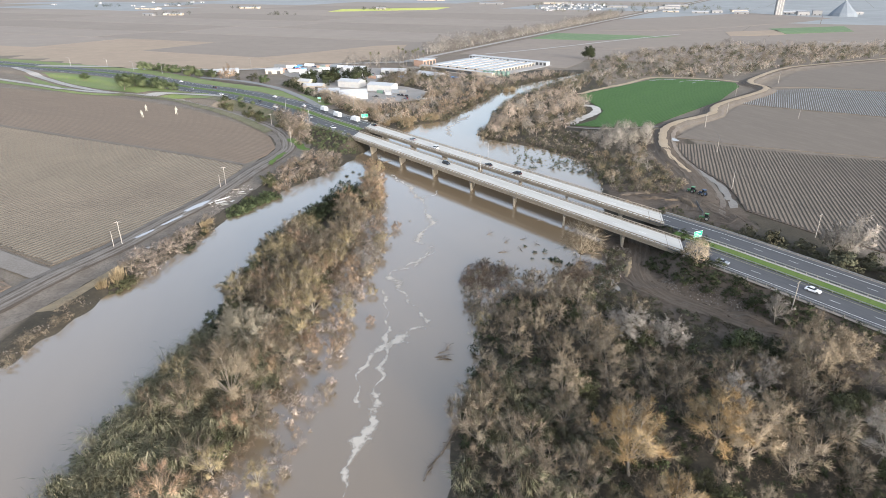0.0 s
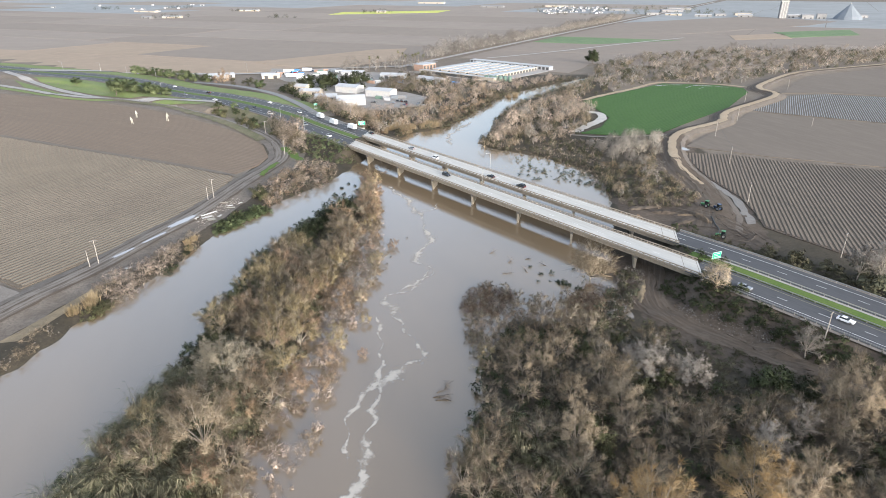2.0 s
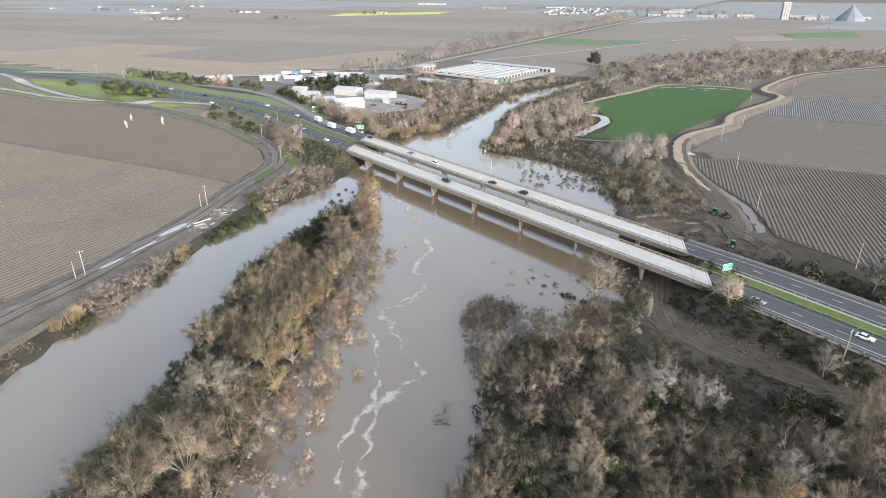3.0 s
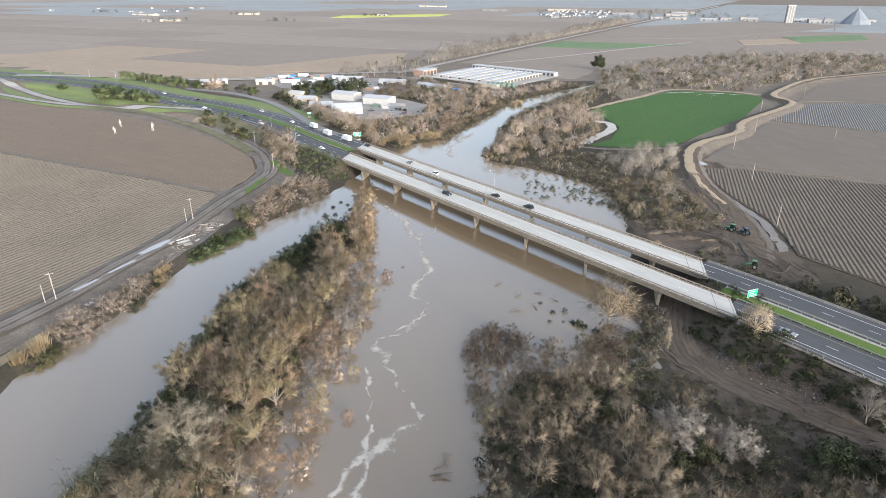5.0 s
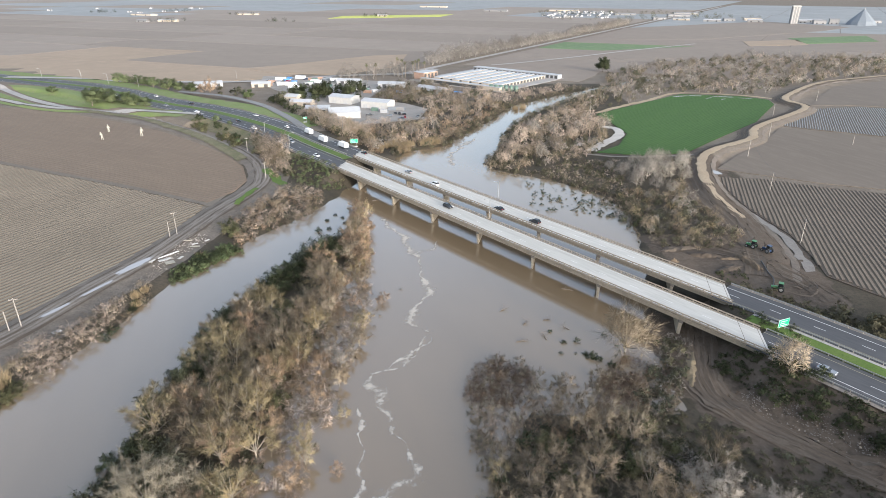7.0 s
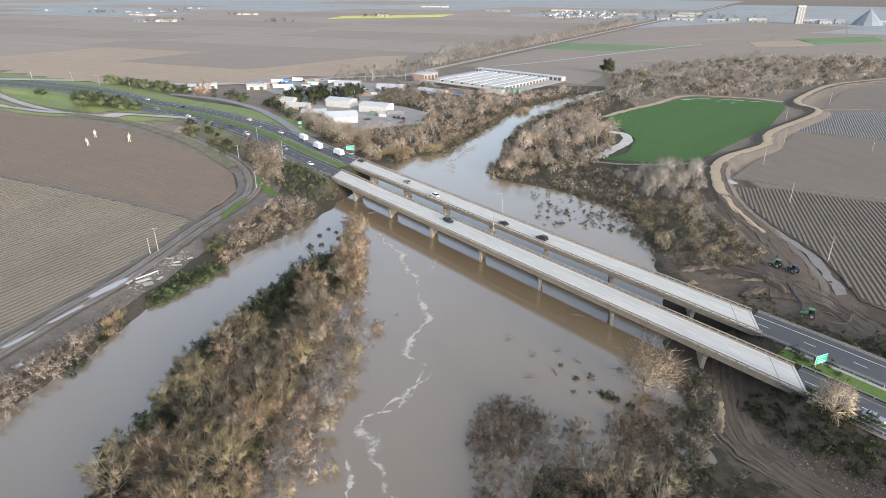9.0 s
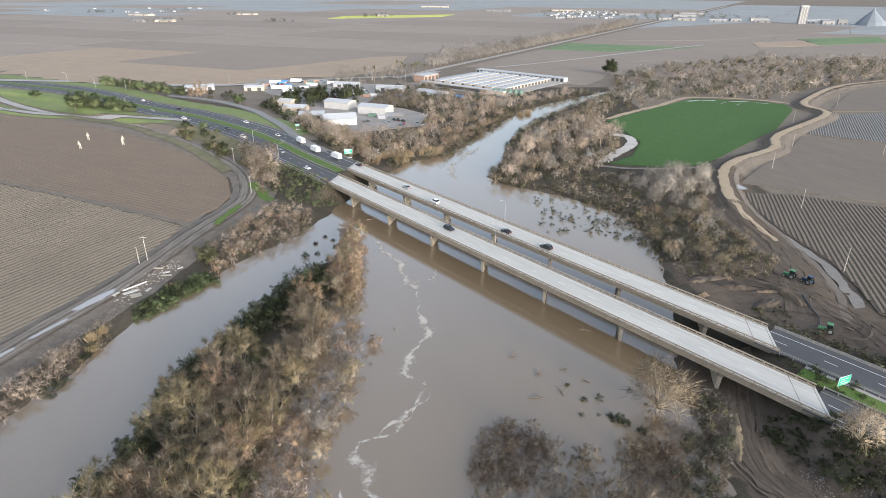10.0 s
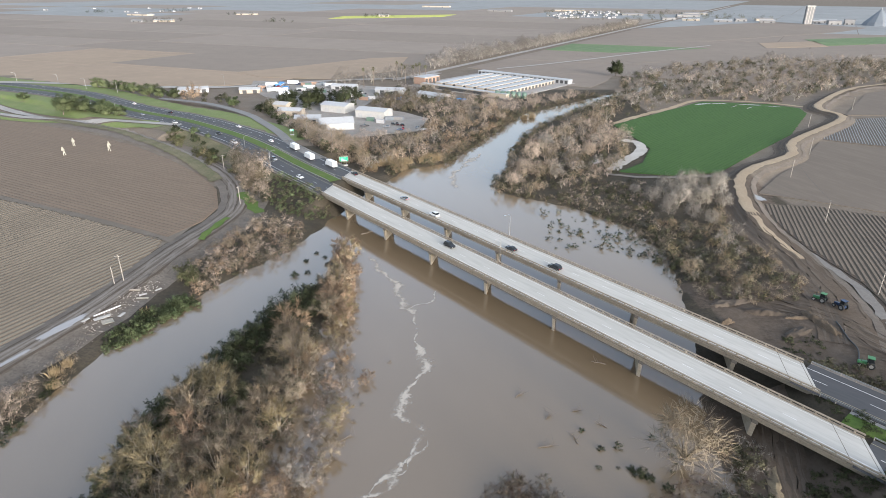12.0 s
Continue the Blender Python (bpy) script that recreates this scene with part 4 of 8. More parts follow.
def build_bridge(o0, o1, label):
    span = SPAN - (FAR_CUT if o0 > 5 else 0)
    b = thing("highway_bridge", label, "bridge", "twin highway bridges")
    b.location = (*on_bridge(0, (o0 + o1) / 2), 0)
    inv = Matrix.Translation(-Vector(b.location))

    def add(name, mesh, mat, lab="", parent=b):
        ob = part(name, mesh, mat, parent, lab)
        if parent is b:
            ob.matrix_basis = inv
        return ob

    g = SKEW * o0
    shift0 = g * 0.0
    m = Mesh()
    strip_box(m, shift0, span, o0 + 0.45, o1 - 0.45, DECK - 0.22, DECK + 0.05)
    add("deck", m, CONCRETE, "pale worn concrete roadway slab")
    m = Mesh()
    strip_box(m, shift0 + 0.4, span - 0.4, o0 + 0.05, o1 - 0.05, DECK - 0.5, DECK - 0.224)
    add("slab_edge", m, CONCRETE_RAIL)
    # Only the near girder is light; the rest carry painted under-deck shade.
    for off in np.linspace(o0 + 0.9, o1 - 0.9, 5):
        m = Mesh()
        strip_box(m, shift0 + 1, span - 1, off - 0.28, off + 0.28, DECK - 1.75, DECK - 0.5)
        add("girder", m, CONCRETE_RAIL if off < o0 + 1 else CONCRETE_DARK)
    # rails: kerb, posts and two beams
    for oa, tall in ((o0, 1), (o1 - 0.42, 1)):
        m = Mesh()
        strip_box(m, shift0, span, oa, oa + 0.42, DECK + 0.052, DECK + 0.3)
        rail = add("parapet", m, CONCRETE_RAIL, "stained concrete parapet with open posts")
        m = Mesh()
        strip_box(m, shift0, span, oa + 0.04, oa + 0.36, DECK + 0.78, DECK + 1.05)
        part("top_beam", m, CONCRETE_RAIL, rail)
        post = Mesh()
        post.box((0, 0, 0), (0.32, 0.3, 0.5))
        data = post.data("post", CONCRETE_RAIL)
        ang = math.atan2(D[1], D[0])
        for s in np.arange(1.2, span - 1, 2.6):
            c = on_bridge(s + SKEW * (oa + 0.2), oa + 0.2)
            ob = put(new("post", data), rail)
            ob.matrix_basis = pose(c[0], c[1], DECK + 0.54, 0, 0, math.degrees(ang))
    # deck joints and lane lines
    for s in (0.9, span - 6.5, span - 0.9):
        m = Mesh()
        strip_box(m, s, s + 0.18, o0 + 0.5, o1 - 0.5, DECK + 0.05, DECK + 0.058)
        add("deck_joint", m, CONCRETE_DARK)
    for o in (o0 + 2.0, o1 - 1.2) if o0 < 5 else (o0 + 1.2, o1 - 2.0):
        m = Mesh()
        strip_box(m, 1.2, span - 1.2, o, o + 0.14, DECK + 0.05, DECK + 0.058)
        add("edge_line", m, LINE)
    mid = (o0 + o1) / 2
    for s in np.arange(8, span - 8, 12.2):
        m = Mesh()
        strip_box(m, s, s + 3.0, mid - 0.07, mid + 0.07, DECK + 0.05, DECK + 0.058)
        add("lane_mark", m, LINE)
    # piers: tapered walls under a cap
    for s in 20 + 29.35 * np.arange(7):
        m = Mesh()
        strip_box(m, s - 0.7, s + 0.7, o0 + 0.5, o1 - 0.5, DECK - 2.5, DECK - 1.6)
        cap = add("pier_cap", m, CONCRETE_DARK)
        m = Mesh()
        lo = [tuple(on_bridge(ss + SKEW * o, o)) for ss, o in ((s - 0.5, o0 + 2.2), (s + 0.5, o0 + 2.2), (s + 0.5, o1 - 2.2), (s - 0.5, o1 - 2.2))]
        hi = [tuple(on_bridge(ss + SKEW * o, o)) for ss, o in ((s - 0.55, o0 + 0.7), (s + 0.55, o0 + 0.7), (s + 0.55, o1 - 0.7), (s - 0.55, o1 - 0.7))]
        m.v = [(*p, -2.5) for p in lo] + [(*p, DECK - 2.4) for p in hi]
        m.f = [(3, 2, 1, 0), (4, 5, 6, 7)] + [(j, (j + 1) % 4, 4 + (j + 1) % 4, 4 + j) for j in range(4)]
        m.m = [0] * 6
        part("pier_wall", m, CONCRETE_PIER, cap)
    for s, far in ((0.0, -1), (span, 1)):
        m = Mesh()
        strip_box(m, s - 0.6 - (0.5 if far > 0 else -0.5), s + 0.6 - (0.5 if far > 0 else -0.5), o0 + 0.2, o1 - 0.2, 2.5, DECK - 0.55)
        add("abutment", m, CONCRETE_PIER)
    # lamp posts on the rail
    for s in (112.0,):
        c = on_bridge(s + SKEW * (o1 - 0.2), o1 - 0.25)
        lamp_post((c[0], c[1], DECK + 0.9), 8.5, math.degrees(math.atan2(-N[1], -N[0])), "slim grey lamp post on a bridge parapet")
    return b


def lamp_post(base, tall, turn, label):
    p = thing("street_lamp", label, "street lamp", "lamps along the highway", pose(*base, 0, 0, turn))
    m = Mesh()
    m.tube([(0, 0, -0.1), (0, 0, tall * 0.9), (0.25, 0, tall * 0.97), (1.0, 0, tall), (2.4, 0, tall + 0.12)], [0.13, 0.09, 0.075, 0.06, 0.05], 6)
    part("pole", m, GALV, p)
    m = Mesh()
    m.box((2.75, 0, tall + 0.12), (0.8, 0.32, 0.16), taper=0.8)
    part("lamp_head", m, GALV, p)
    m = Mesh()
    m.box((0, 0, 0.1), (0.5, 0.5, 0.3), taper=0.8)
    part("base", m, CONCRETE_RAIL, p)
    return p


build_bridge(*DECKS[0], "long pale concrete girder bridge carrying near lanes")
build_bridge(*DECKS[1], "long pale concrete girder bridge carrying far lanes")


# ---- plants ----
def skeleton_tree(seed, tall, wide, trunk=0.3, limbs=6, subs=5, tips=3, rad=0.22, lite=False, low=0.0):
    """Trunk and limbs as tubes under a domed crown; returns the mesh and the twig bases with their outward ways."""
    r = np.random.default_rng(seed)
    m, ends = Mesh(), []
    zc = tall * (0.4 - 0.25 * low)
    top = Vector((r.normal(0, 0.02) * tall, r.normal(0, 0.03) * tall, tall * trunk))
    core = Vector((top.x, top.y, zc))
    m.tube([(0, 0, -0.8), top * 0.5 + Vector((r.normal(0, 0.1), r.normal(0, 0.1), 0)), top], [rad, rad * 0.85, rad * 0.7], 3 if lite else 6, cap=False)
    for i in range(limbs):
        a = 2.4 * i + r.uniform(-0.3, 0.3)
        f = (i + 0.5) / limbs
        sn = -0.1 + 1.08 * f
        out = wide * math.sqrt(max(0.02, 1 - min(1, sn) ** 2)) * r.uniform(0.72, 1.05)
        end = Vector((math.cos(a) * out, math.sin(a) * out, zc + (tall - zc) * sn * r.uniform(0.85, 1.05))) + Vector((top.x, top.y, 0))
        mid = top.lerp(end, 0.5) + Vector((math.cos(a) * out * 0.1, math.sin(a) * out * 0.1, 0.06 * tall))
        m.tube([top, mid, end], [rad * 0.36, rad * 0.2, rad * 0.06], 3 if lite else 4, cap=False)
        for j in range(subs):
            g = 0.35 + 0.65 * (j + r.uniform(0, 1)) / subs
            p = top.lerp(mid, g * 2) if g < 0.5 else mid.lerp(end, g * 2 - 1)
            way = (p - core).normalized() * 0.6 + Vector(r.normal(0, 0.6, 3)) + Vector((0, 0, 0.15))
            q = p + way.normalized() * wide * r.uniform(0.16, 0.36)
            q.z = max(q.z, tall * 0.08)
            if not lite:
                m.tube([p, q], [rad * 0.12, rad * 0.04], 3, cap=False)
            for k in range(tips):
                b = p.lerp(q, r.uniform(0.2, 1.0))
                w2 = ((b - core).normalized() * 0.8 + Vector(r.normal(0, 0.45, 3)) + Vector((0, 0, 0.3))).normalized()
                ends.append((b, w2))
    return m, ends


def twigs(ends, r, per, length, thick, fan=0.55):
    """Thin tapering twigs fanning out of the branch ends, as arrays."""
    base = np.repeat(np.array([tuple(b) for b, _ in ends]), per, 0)
    way = np.repeat(np.array([tuple(w) for _, w in ends]), per, 0) + r.normal(0, fan, (len(ends) * per, 3))
    way[:, 2] += 0.15
    way /= np.linalg.norm(way, axis=1, keepdims=True)
    n = len(base)
    ln = length * r.uniform(0.5, 1.25, (n, 1))
    side = np.cross(way, r.normal(0, 1, (n, 3)))
    side /= np.linalg.norm(side, axis=1, keepdims=True) + 1e-9
    start = base + way * ln * r.uniform(0, 0.5, (n, 1))
    half = thick * r.uniform(0.6, 1.3, (n, 1)) / 2
    v = np.stack([start - side * half, start + side * half, start + way * ln], 1).reshape(-1, 3)
    return v, np.arange(3 * n).reshape(-1, 3)


def leaves(ends, r, per, size, spread):
    base = np.repeat(np.array([tuple(b) for b, _ in ends]), per, 0)
    n = len(base)
    c = base + r.normal(0, spread, (n, 3)) * np.array([1, 1, 0.75])
    c[:, 2] = np.maximum(c[:, 2], 0.1)
    u = r.normal(0, 1, (n, 3))
    u /= np.linalg.norm(u, axis=1, keepdims=True)
    w = np.cross(u, r.normal(0, 1, (n, 3)))
    w /= np.linalg.norm(w, axis=1, keepdims=True) + 1e-9
    s = size * r.uniform(0.6, 1.4, (n, 1))
    v = np.stack([c - u * s * 0.5, c + w * s * 0.45, c + u * s * 0.7], 1).reshape(-1, 3)
    return v, np.arange(3 * n).reshape(-1, 3)


def dome(seed, tall, wide, clumps=9, per=40, length=0.5, thick=0.1, low=0.2, rad=0.2, trunk=0.2):
    """A leafless crown of rounded clumps of fine twigs on bare limbs: trunk mesh, crown arrays and their outward ways."""
    r = np.random.default_rng(seed)
    zc = tall * (0.46 - 0.22 * low)
    m = Mesh()
    m.tube([(0, 0, -0.8), (0.1, 0.05, tall * trunk * 0.5), (0, 0, tall * trunk)], [rad, rad * 0.85, rad * 0.6], 3, cap=False)
    vs, ns = [], []
    foot = np.array([0, 0, tall * trunk * 0.7])
    for i in range(clumps):
        a, f = 2.4 * i + r.uniform(-0.4, 0.4), (i + 0.5) / clumps
        sn = -0.22 + 1.14 * f
        out = wide * 0.66 * math.sqrt(max(0.0, 1 - min(1, sn) ** 2)) * r.uniform(0.75, 1.12)
        c = np.array([math.cos(a) * out, math.sin(a) * out, zc + (tall - zc) * 0.74 * sn * r.uniform(0.85, 1.05)])
        rc = wide * r.uniform(0.3, 0.48)
        d = r.normal(0, 1, (per, 3)) + np.array([math.cos(a) * 0.35, math.sin(a) * 0.35, 0.45])
        d /= np.linalg.norm(d, axis=1, keepdims=True)
        base = c + d * rc * r.uniform(0.1, 0.7, (per, 1))
        tip = base + (d + r.normal(0, 0.3, (per, 3))) * rc * length * r.uniform(0.6, 1.3, (per, 1))
        side = np.cross(d, r.normal(0, 1, (per, 3)))
        side *= thick * r.uniform(0.6, 1.3, (per, 1)) / 2 / (np.linalg.norm(side, axis=1, keepdims=True) + 1e-9)
        n = 0.8 * d + 0.5 * (base - np.array([0, 0, zc])) / wide + np.array([0, 0, 0.25])
        vs.append(np.stack([base - side, base + side, tip], 1).reshape(-1, 3))
        ns.append(np.repeat(n, 3, 0))
        for turn in (0, 1):
            w = np.array([-math.sin(a), math.cos(a), 0]) if turn else np.array([0, 0, 1.0])
            vs.append(np.stack([foot - w * rad * 0.4, foot + w * rad * 0.4, c + d[0] * rc * 0.6]))
            ns.append(np.repeat([[math.cos(a), math.sin(a), 0.5]], 3, 0))
    v = np.vstack(vs)
    v[:, 2] = np.maximum(v[:, 2], 0.02)
    return m, v, np.arange(len(v)).reshape(-1, 3), np.vstack(ns)


def canes(seed, tall, wide, count):
    """A clump of tall arching cane blades, as arrays with outward ways."""
    r = np.random.default_rng(seed)
    a, q = r.uniform(0, 6.28, count), np.sqrt(r.random(count)) * wide
    base = np.stack([np.cos(a) * q * 0.7, np.sin(a) * q * 0.7, r.uniform(0, 0.35, count) * tall], 1)
    lean = np.stack([np.cos(a), np.sin(a), 0 * a], 1) * (0.25 + 0.6 * q / wide)[:, None] + r.normal(0, 0.25, (count, 3)) * (1, 1, 0) + (0.18, 0.05, 0)
    rise = tall * r.uniform(0.45, 1.0, count)
    mid = base + lean * rise[:, None] * 0.35 + np.stack([0 * a, 0 * a, (rise - base[:, 2] * 0.6)], 1)
    tip = mid + lean * rise[:, None] * 0.35 + np.stack([0 * a, 0 * a, r.uniform(-0.9, 0.3, count)], 1)
    side = np.cross(lean, (0, 0, 1)) + r.normal(0, 0.15, (count, 3))
    side *= (0.036 * r.uniform(0.7, 1.5, count) / np.linalg.norm(side, axis=1))[:, None]
    v = np.stack([base - side, base + side, mid, mid - side * 1.4, mid + side * 1.4, tip], 1).reshape(-1, 3)
    return v, np.arange(len(v)).reshape(-1, 3), np.repeat(lean * 0.8 + r.normal(0, 0.2, (count, 3)) + (0, 0, 0.6), 6, 0)


class Plant:
    """One plant's woody mesh and crown arrays, to be stood up singly or joined."""
    def __init__(self, seed, tall, wide, kind="twig", per=12, length=1.3, thick=0.07, fan=0.5, leaf=0.45, spread=0.6, **shape):
        r = np.random.default_rng(seed + 500)
        if kind == "cane":
            self.wood = Mesh()
            self.cv, self.cf, way = canes(seed, tall, wide, per)
        elif kind == "dome":
            self.wood, self.cv, self.cf, way = dome(seed, tall, wide, per=per, length=length, thick=thick, **shape)
        else:
            self.wood, ends = skeleton_tree(seed, tall, wide, **shape)
            self.cv, self.cf = twigs(ends, r, per, length, thick, fan) if kind == "twig" else leaves(ends, r, per, leaf, spread)
            mid = self.cv.reshape(-1, 3, 3).mean(1)
            way = (mid - np.array([0, 0, tall * 0.38])) / np.array([wide, wide, tall * 0.6])
            way = np.repeat(way + r.normal(0, 0.3, way.shape) + np.array([0, 0, 0.25]), 3, 0)
        self.cn = way / (np.linalg.norm(way, axis=1, keepdims=True) + 1e-9)
        t = self.cv.reshape(-1, 3, 3)
        back = (np.cross(t[:, 1] - t[:, 0], t[:, 2] - t[:, 0]) * self.cn[::3]).sum(1) < 0
        self.cf[back] = self.cf[back][:, ::-1]
        self.tall = tall

    def meshes(self, wood_mat, crown_mat):
        return self.wood.data("trunk", wood_mat, soft=True), tri_mesh("crown", self.cv, self.cf, crown_mat, self.cn)


def plant_once(name, meshes, label, category, group, m):
    t = thing(name, label, category, group, m)
    put(new("trunk", meshes[0]), t)
    put(new("crown", meshes[1]), t)
    return t


def joined_plants(name, plants, places, mat, label, category, wood=True):
    """Many plants that nobody could count, as one mesh."""
    vs, fs, ns, tone, k = [], [], [], [], 0
    for (x, y, z, s, a, i) in places:
        p = plants[i % len(plants)]
        c, q = math.cos(a) * s, math.sin(a) * s
        v = p.cv @ np.array([[c, q, 0], [-q, c, 0], [0, 0, s]]) + (x, y, z)
        vs.append(v)
        fs.append(p.cf + k)
        ns.append(p.cn @ np.array([[c, q, 0], [-q, c, 0], [0, 0, s]]) / s)
        k += len(v)
        if wood:
            wv = np.array(p.wood.v[:9]) @ np.array([[c, q, 0], [-q, c, 0], [0, 0, s]]) + (x, y, z)
            wf = np.array([f for g in p.wood.f[:6] if len(g) == 4 for f in ((g[0], g[1], g[2]), (g[0], g[2], g[3]))])
            vs.append(wv)
            fs.append(wf + k)
            ns.append(np.array(p.wood.v[:9]) * (1, 1, 0) @ np.array([[c, q, 0], [-q, c, 0], [0, 0, s]]) + (0, 0, 0.05))
            k += len(wv)
        tone.append((k, (a * 97.13) % 1.0))
    me = tri_mesh(name, np.vstack(vs), np.vstack(fs), mat, np.vstack(ns))
    counts = np.diff([0] + [q[0] for q in tone])
    me.attributes.new("tone", "FLOAT", "POINT").data.foreach_set("value", np.repeat([q[1] for q in tone], counts).astype(np.float32))
    return tagged(new(name, me), label, category, kind="stuff")


def scatter(outline, gap, seed, keep=None):
    """Places about gap metres apart inside an outline."""
    r = np.random.default_rng(seed)
    p = np.array(outline)
    xs, ys = np.meshgrid(np.arange(p[:, 0].min(), p[:, 0].max(), gap), np.arange(p[:, 1].min(), p[:, 1].max(), gap))
    x = xs.ravel() + r.uniform(-0.5, 0.5, xs.size) * gap * 0.95
    y = ys.ravel() + r.uniform(-0.5, 0.5, xs.size) * gap * 0.95
    ok = inside(outline, x, y)
    if keep:
        ok &= keep(x, y)
    return np.stack([x[ok], y[ok]], 1)


def band(table_a, table_b, y0, y1, step=12):
    """An outline between two bank tables."""
    ys = np.arange(y0, y1 + 1, step)
    return [(float(at(table_a, v)), float(v)) for v in ys] + [(float(at(table_b, v)), float(v)) for v in ys[::-1]]


WILLOWS = [Plant(k, 7.0 + 0.6 * k, 3.7, per=16, length=1.4, thick=0.05, fan=0.45, limbs=10, subs=4, tips=3, trunk=0.16, rad=0.2) for k in range(4)]
COTTON = [Plant(20 + k, 15.0, 5.6, per=14, length=1.15, thick=0.05, fan=0.55, limbs=16, subs=9, tips=4, trunk=0.22, rad=0.27) for k in range(3)]
BROAD = [Plant(30 + k, 13.5, 9.5, per=13, length=1.05, thick=0.055, fan=0.6, limbs=26, subs=12, tips=5, trunk=0.16, rad=0.28, low=0.5) for k in range(2)]
SHRUBS = [Plant(40 + k, 3.6, 2.7, per=10, length=1.0, thick=0.065, limbs=8, subs=3, tips=3, trunk=0.05, rad=0.06, low=1) for k in range(3)]
EVERG = [Plant(60 + k, 4.2, 2.8, kind="leaf", per=30, leaf=0.34, spread=0.42, limbs=9, subs=3, tips=2, trunk=0.12, rad=0.12, low=1, lite=True) for k in range(3)]
ROUND = [Plant(180 + k, 7.5 + k, 4.6 + 0.3 * k, "dome", per=42, length=0.62, thick=0.11, clumps=8 + k, low=0.3, rad=0.22) for k in range(4)]
LOW_TREE = [Plant(80 + k, 8.5, 4.2, "dome", per=44, length=0.65, thick=0.1, clumps=8, low=0.1, rad=0.18) for k in range(4)]
LOW_SHRUB = [Plant(90 + k, 4.2, 3.0, "dome", per=40, length=0.7, thick=0.075, clumps=6, low=0.9, rad=0.08, trunk=0.1) for k in range(3)]
LOW_GREEN = [Plant(100 + k, 6.5, 3.8, kind="leaf", per=14, leaf=0.7, spread=0.6, limbs=9, subs=3, tips=2, trunk=0.15, rad=0.16, low=0.6, lite=True) for k in range(3)]
UNDER = [Plant(140 + k, 2.3, 2.6, "dome", per=26, length=0.8, thick=0.085, clumps=5, low=1, rad=0.05, trunk=0.05) for k in range(4)]
FAR_BRUSH = [Plant(160 + k, 4.2, 2.8, kind="leaf", per=9, leaf=0.72, spread=0.55, limbs=5, subs=2, tips=2, trunk=0.1, rad=0.1, low=1, lite=True) for k in range(3)]
DARK_BRUSH = [Plant(165 + k, 4.2, 2.8, kind="leaf", per=9, leaf=0.74, spread=0.55, limbs=5, subs=2, tips=2, trunk=0.1, rad=0.1, low=1, lite=True) for k in range(3)]
BROAD_FAR = [Plant(36 + k, 13.5, 8.4, "dome", per=95, length=0.55, thick=0.1, clumps=22, low=0.45, rad=0.4, trunk=0.16) for k in range(3)]
FINE_BRUSH = [Plant(170 + k, 4.2, 2.8, kind="leaf", per=15, leaf=0.55, spread=0.5, limbs=5, subs=2, tips=2, trunk=0.1, rad=0.1, low=1, lite=True) for k in range(3)]
BRUSH = [Plant(150 + k, 4.2, 2.8, kind="leaf", per=16, leaf=0.5, spread=0.5, limbs=6, subs=2, tips=2, trunk=0.1, rad=0.1, low=1, lite=True) for k in range(3)]
FAR_TREE = [Plant(120 + k, 8.0, 5.0, "dome", per=22, length=0.62, thick=0.2, clumps=7, low=0.3, rad=0.25) for k in range(3)]

CANES = [Plant(190 + k, 4.4 + 0.5 * k, 1.9, "cane", per=125) for k in range(4)]

KINDS = {
    "yellow": ("yellow_willow", WILLOWS, (BARK_PALE, TWIG_YELLOW), "willow with yellow-brown leaves over pale limbs", "tree"),
    "willow": ("willow_tree", WILLOWS, (BARK_MID, TWIG_MIX), "leafless willow with grey-brown twigs in floodwater", "tree"),
    "russet": ("russet_willow", WILLOWS, (BARK, TWIG_ORANGE), "willow holding russet winter leaves and twigs", "tree"),
    "tan": ("tan_tree", COTTON, (BARK_MID, TWIG_TAN), "tall leafless tree with pale tan twigs", "tree"),
    "gold": ("golden_tree", COTTON, (BARK_MID, TWIG_GOLD), "tall cottonwood holding golden-brown leaves", "tree"),
    "grey": ("grey_tree", COTTON, (BARK_PALE, TWIG_GREY), "leafless silver-grey tree with spreading limbs", "tree"),
    "broad_tan": ("spreading_tree", BROAD, (BARK_MID, TWIG_TAN), "broad leafless tree with a pale domed crown", "tree"),
    "wide_tan": ("domed_tree", BROAD_FAR, (BARK_PALE, TWIG_TAN), "leafless tree with a round tan crown by the bridge", "tree"),
    "broad_grey": ("spreading_grey_tree", BROAD, (BARK_MID, TWIG_GREY), "broad leafless grey tree with a domed crown", "tree"),
    "broad_pale": ("spreading_pale_tree", BROAD, (BARK_PALE, TWIG_CREAM), "broad leafless tree with a cream domed crown", "tree"),
    "far_tan": ("pale_tree", BROAD_FAR, (BARK_PALE, TWIG_PALE), "broad leafless tree with a pale tan crown", "tree"),
    "far_grey": ("silver_tree", BROAD_FAR, (BARK_PALE, TWIG_GREY), "broad leafless tree with a silver-grey crown", "tree"),
    "far_rose": ("rose_tree", BROAD_FAR, (BARK_PALE, TWIG_ROSE), "broad leafless tree with a rosy tan crown", "tree"),
    "shrub": ("willow_shrub", SHRUBS, (BARK, TWIG_MIX), "low leafless brown shrub in wet ground", "shrub"),
    "evergreen": ("evergreen_bush", EVERG, (BARK, LEAF_DARK), "dense dark green leafy bush", "bush"),
    "olive": ("olive_bush", EVERG, (BARK, LEAF_OLIVE), "olive-green leafy bush among bare willows", "bush"),
}
MADE = {k: [p.meshes(*v[2]) for p in v[1]] for k, v in KINDS.items()}


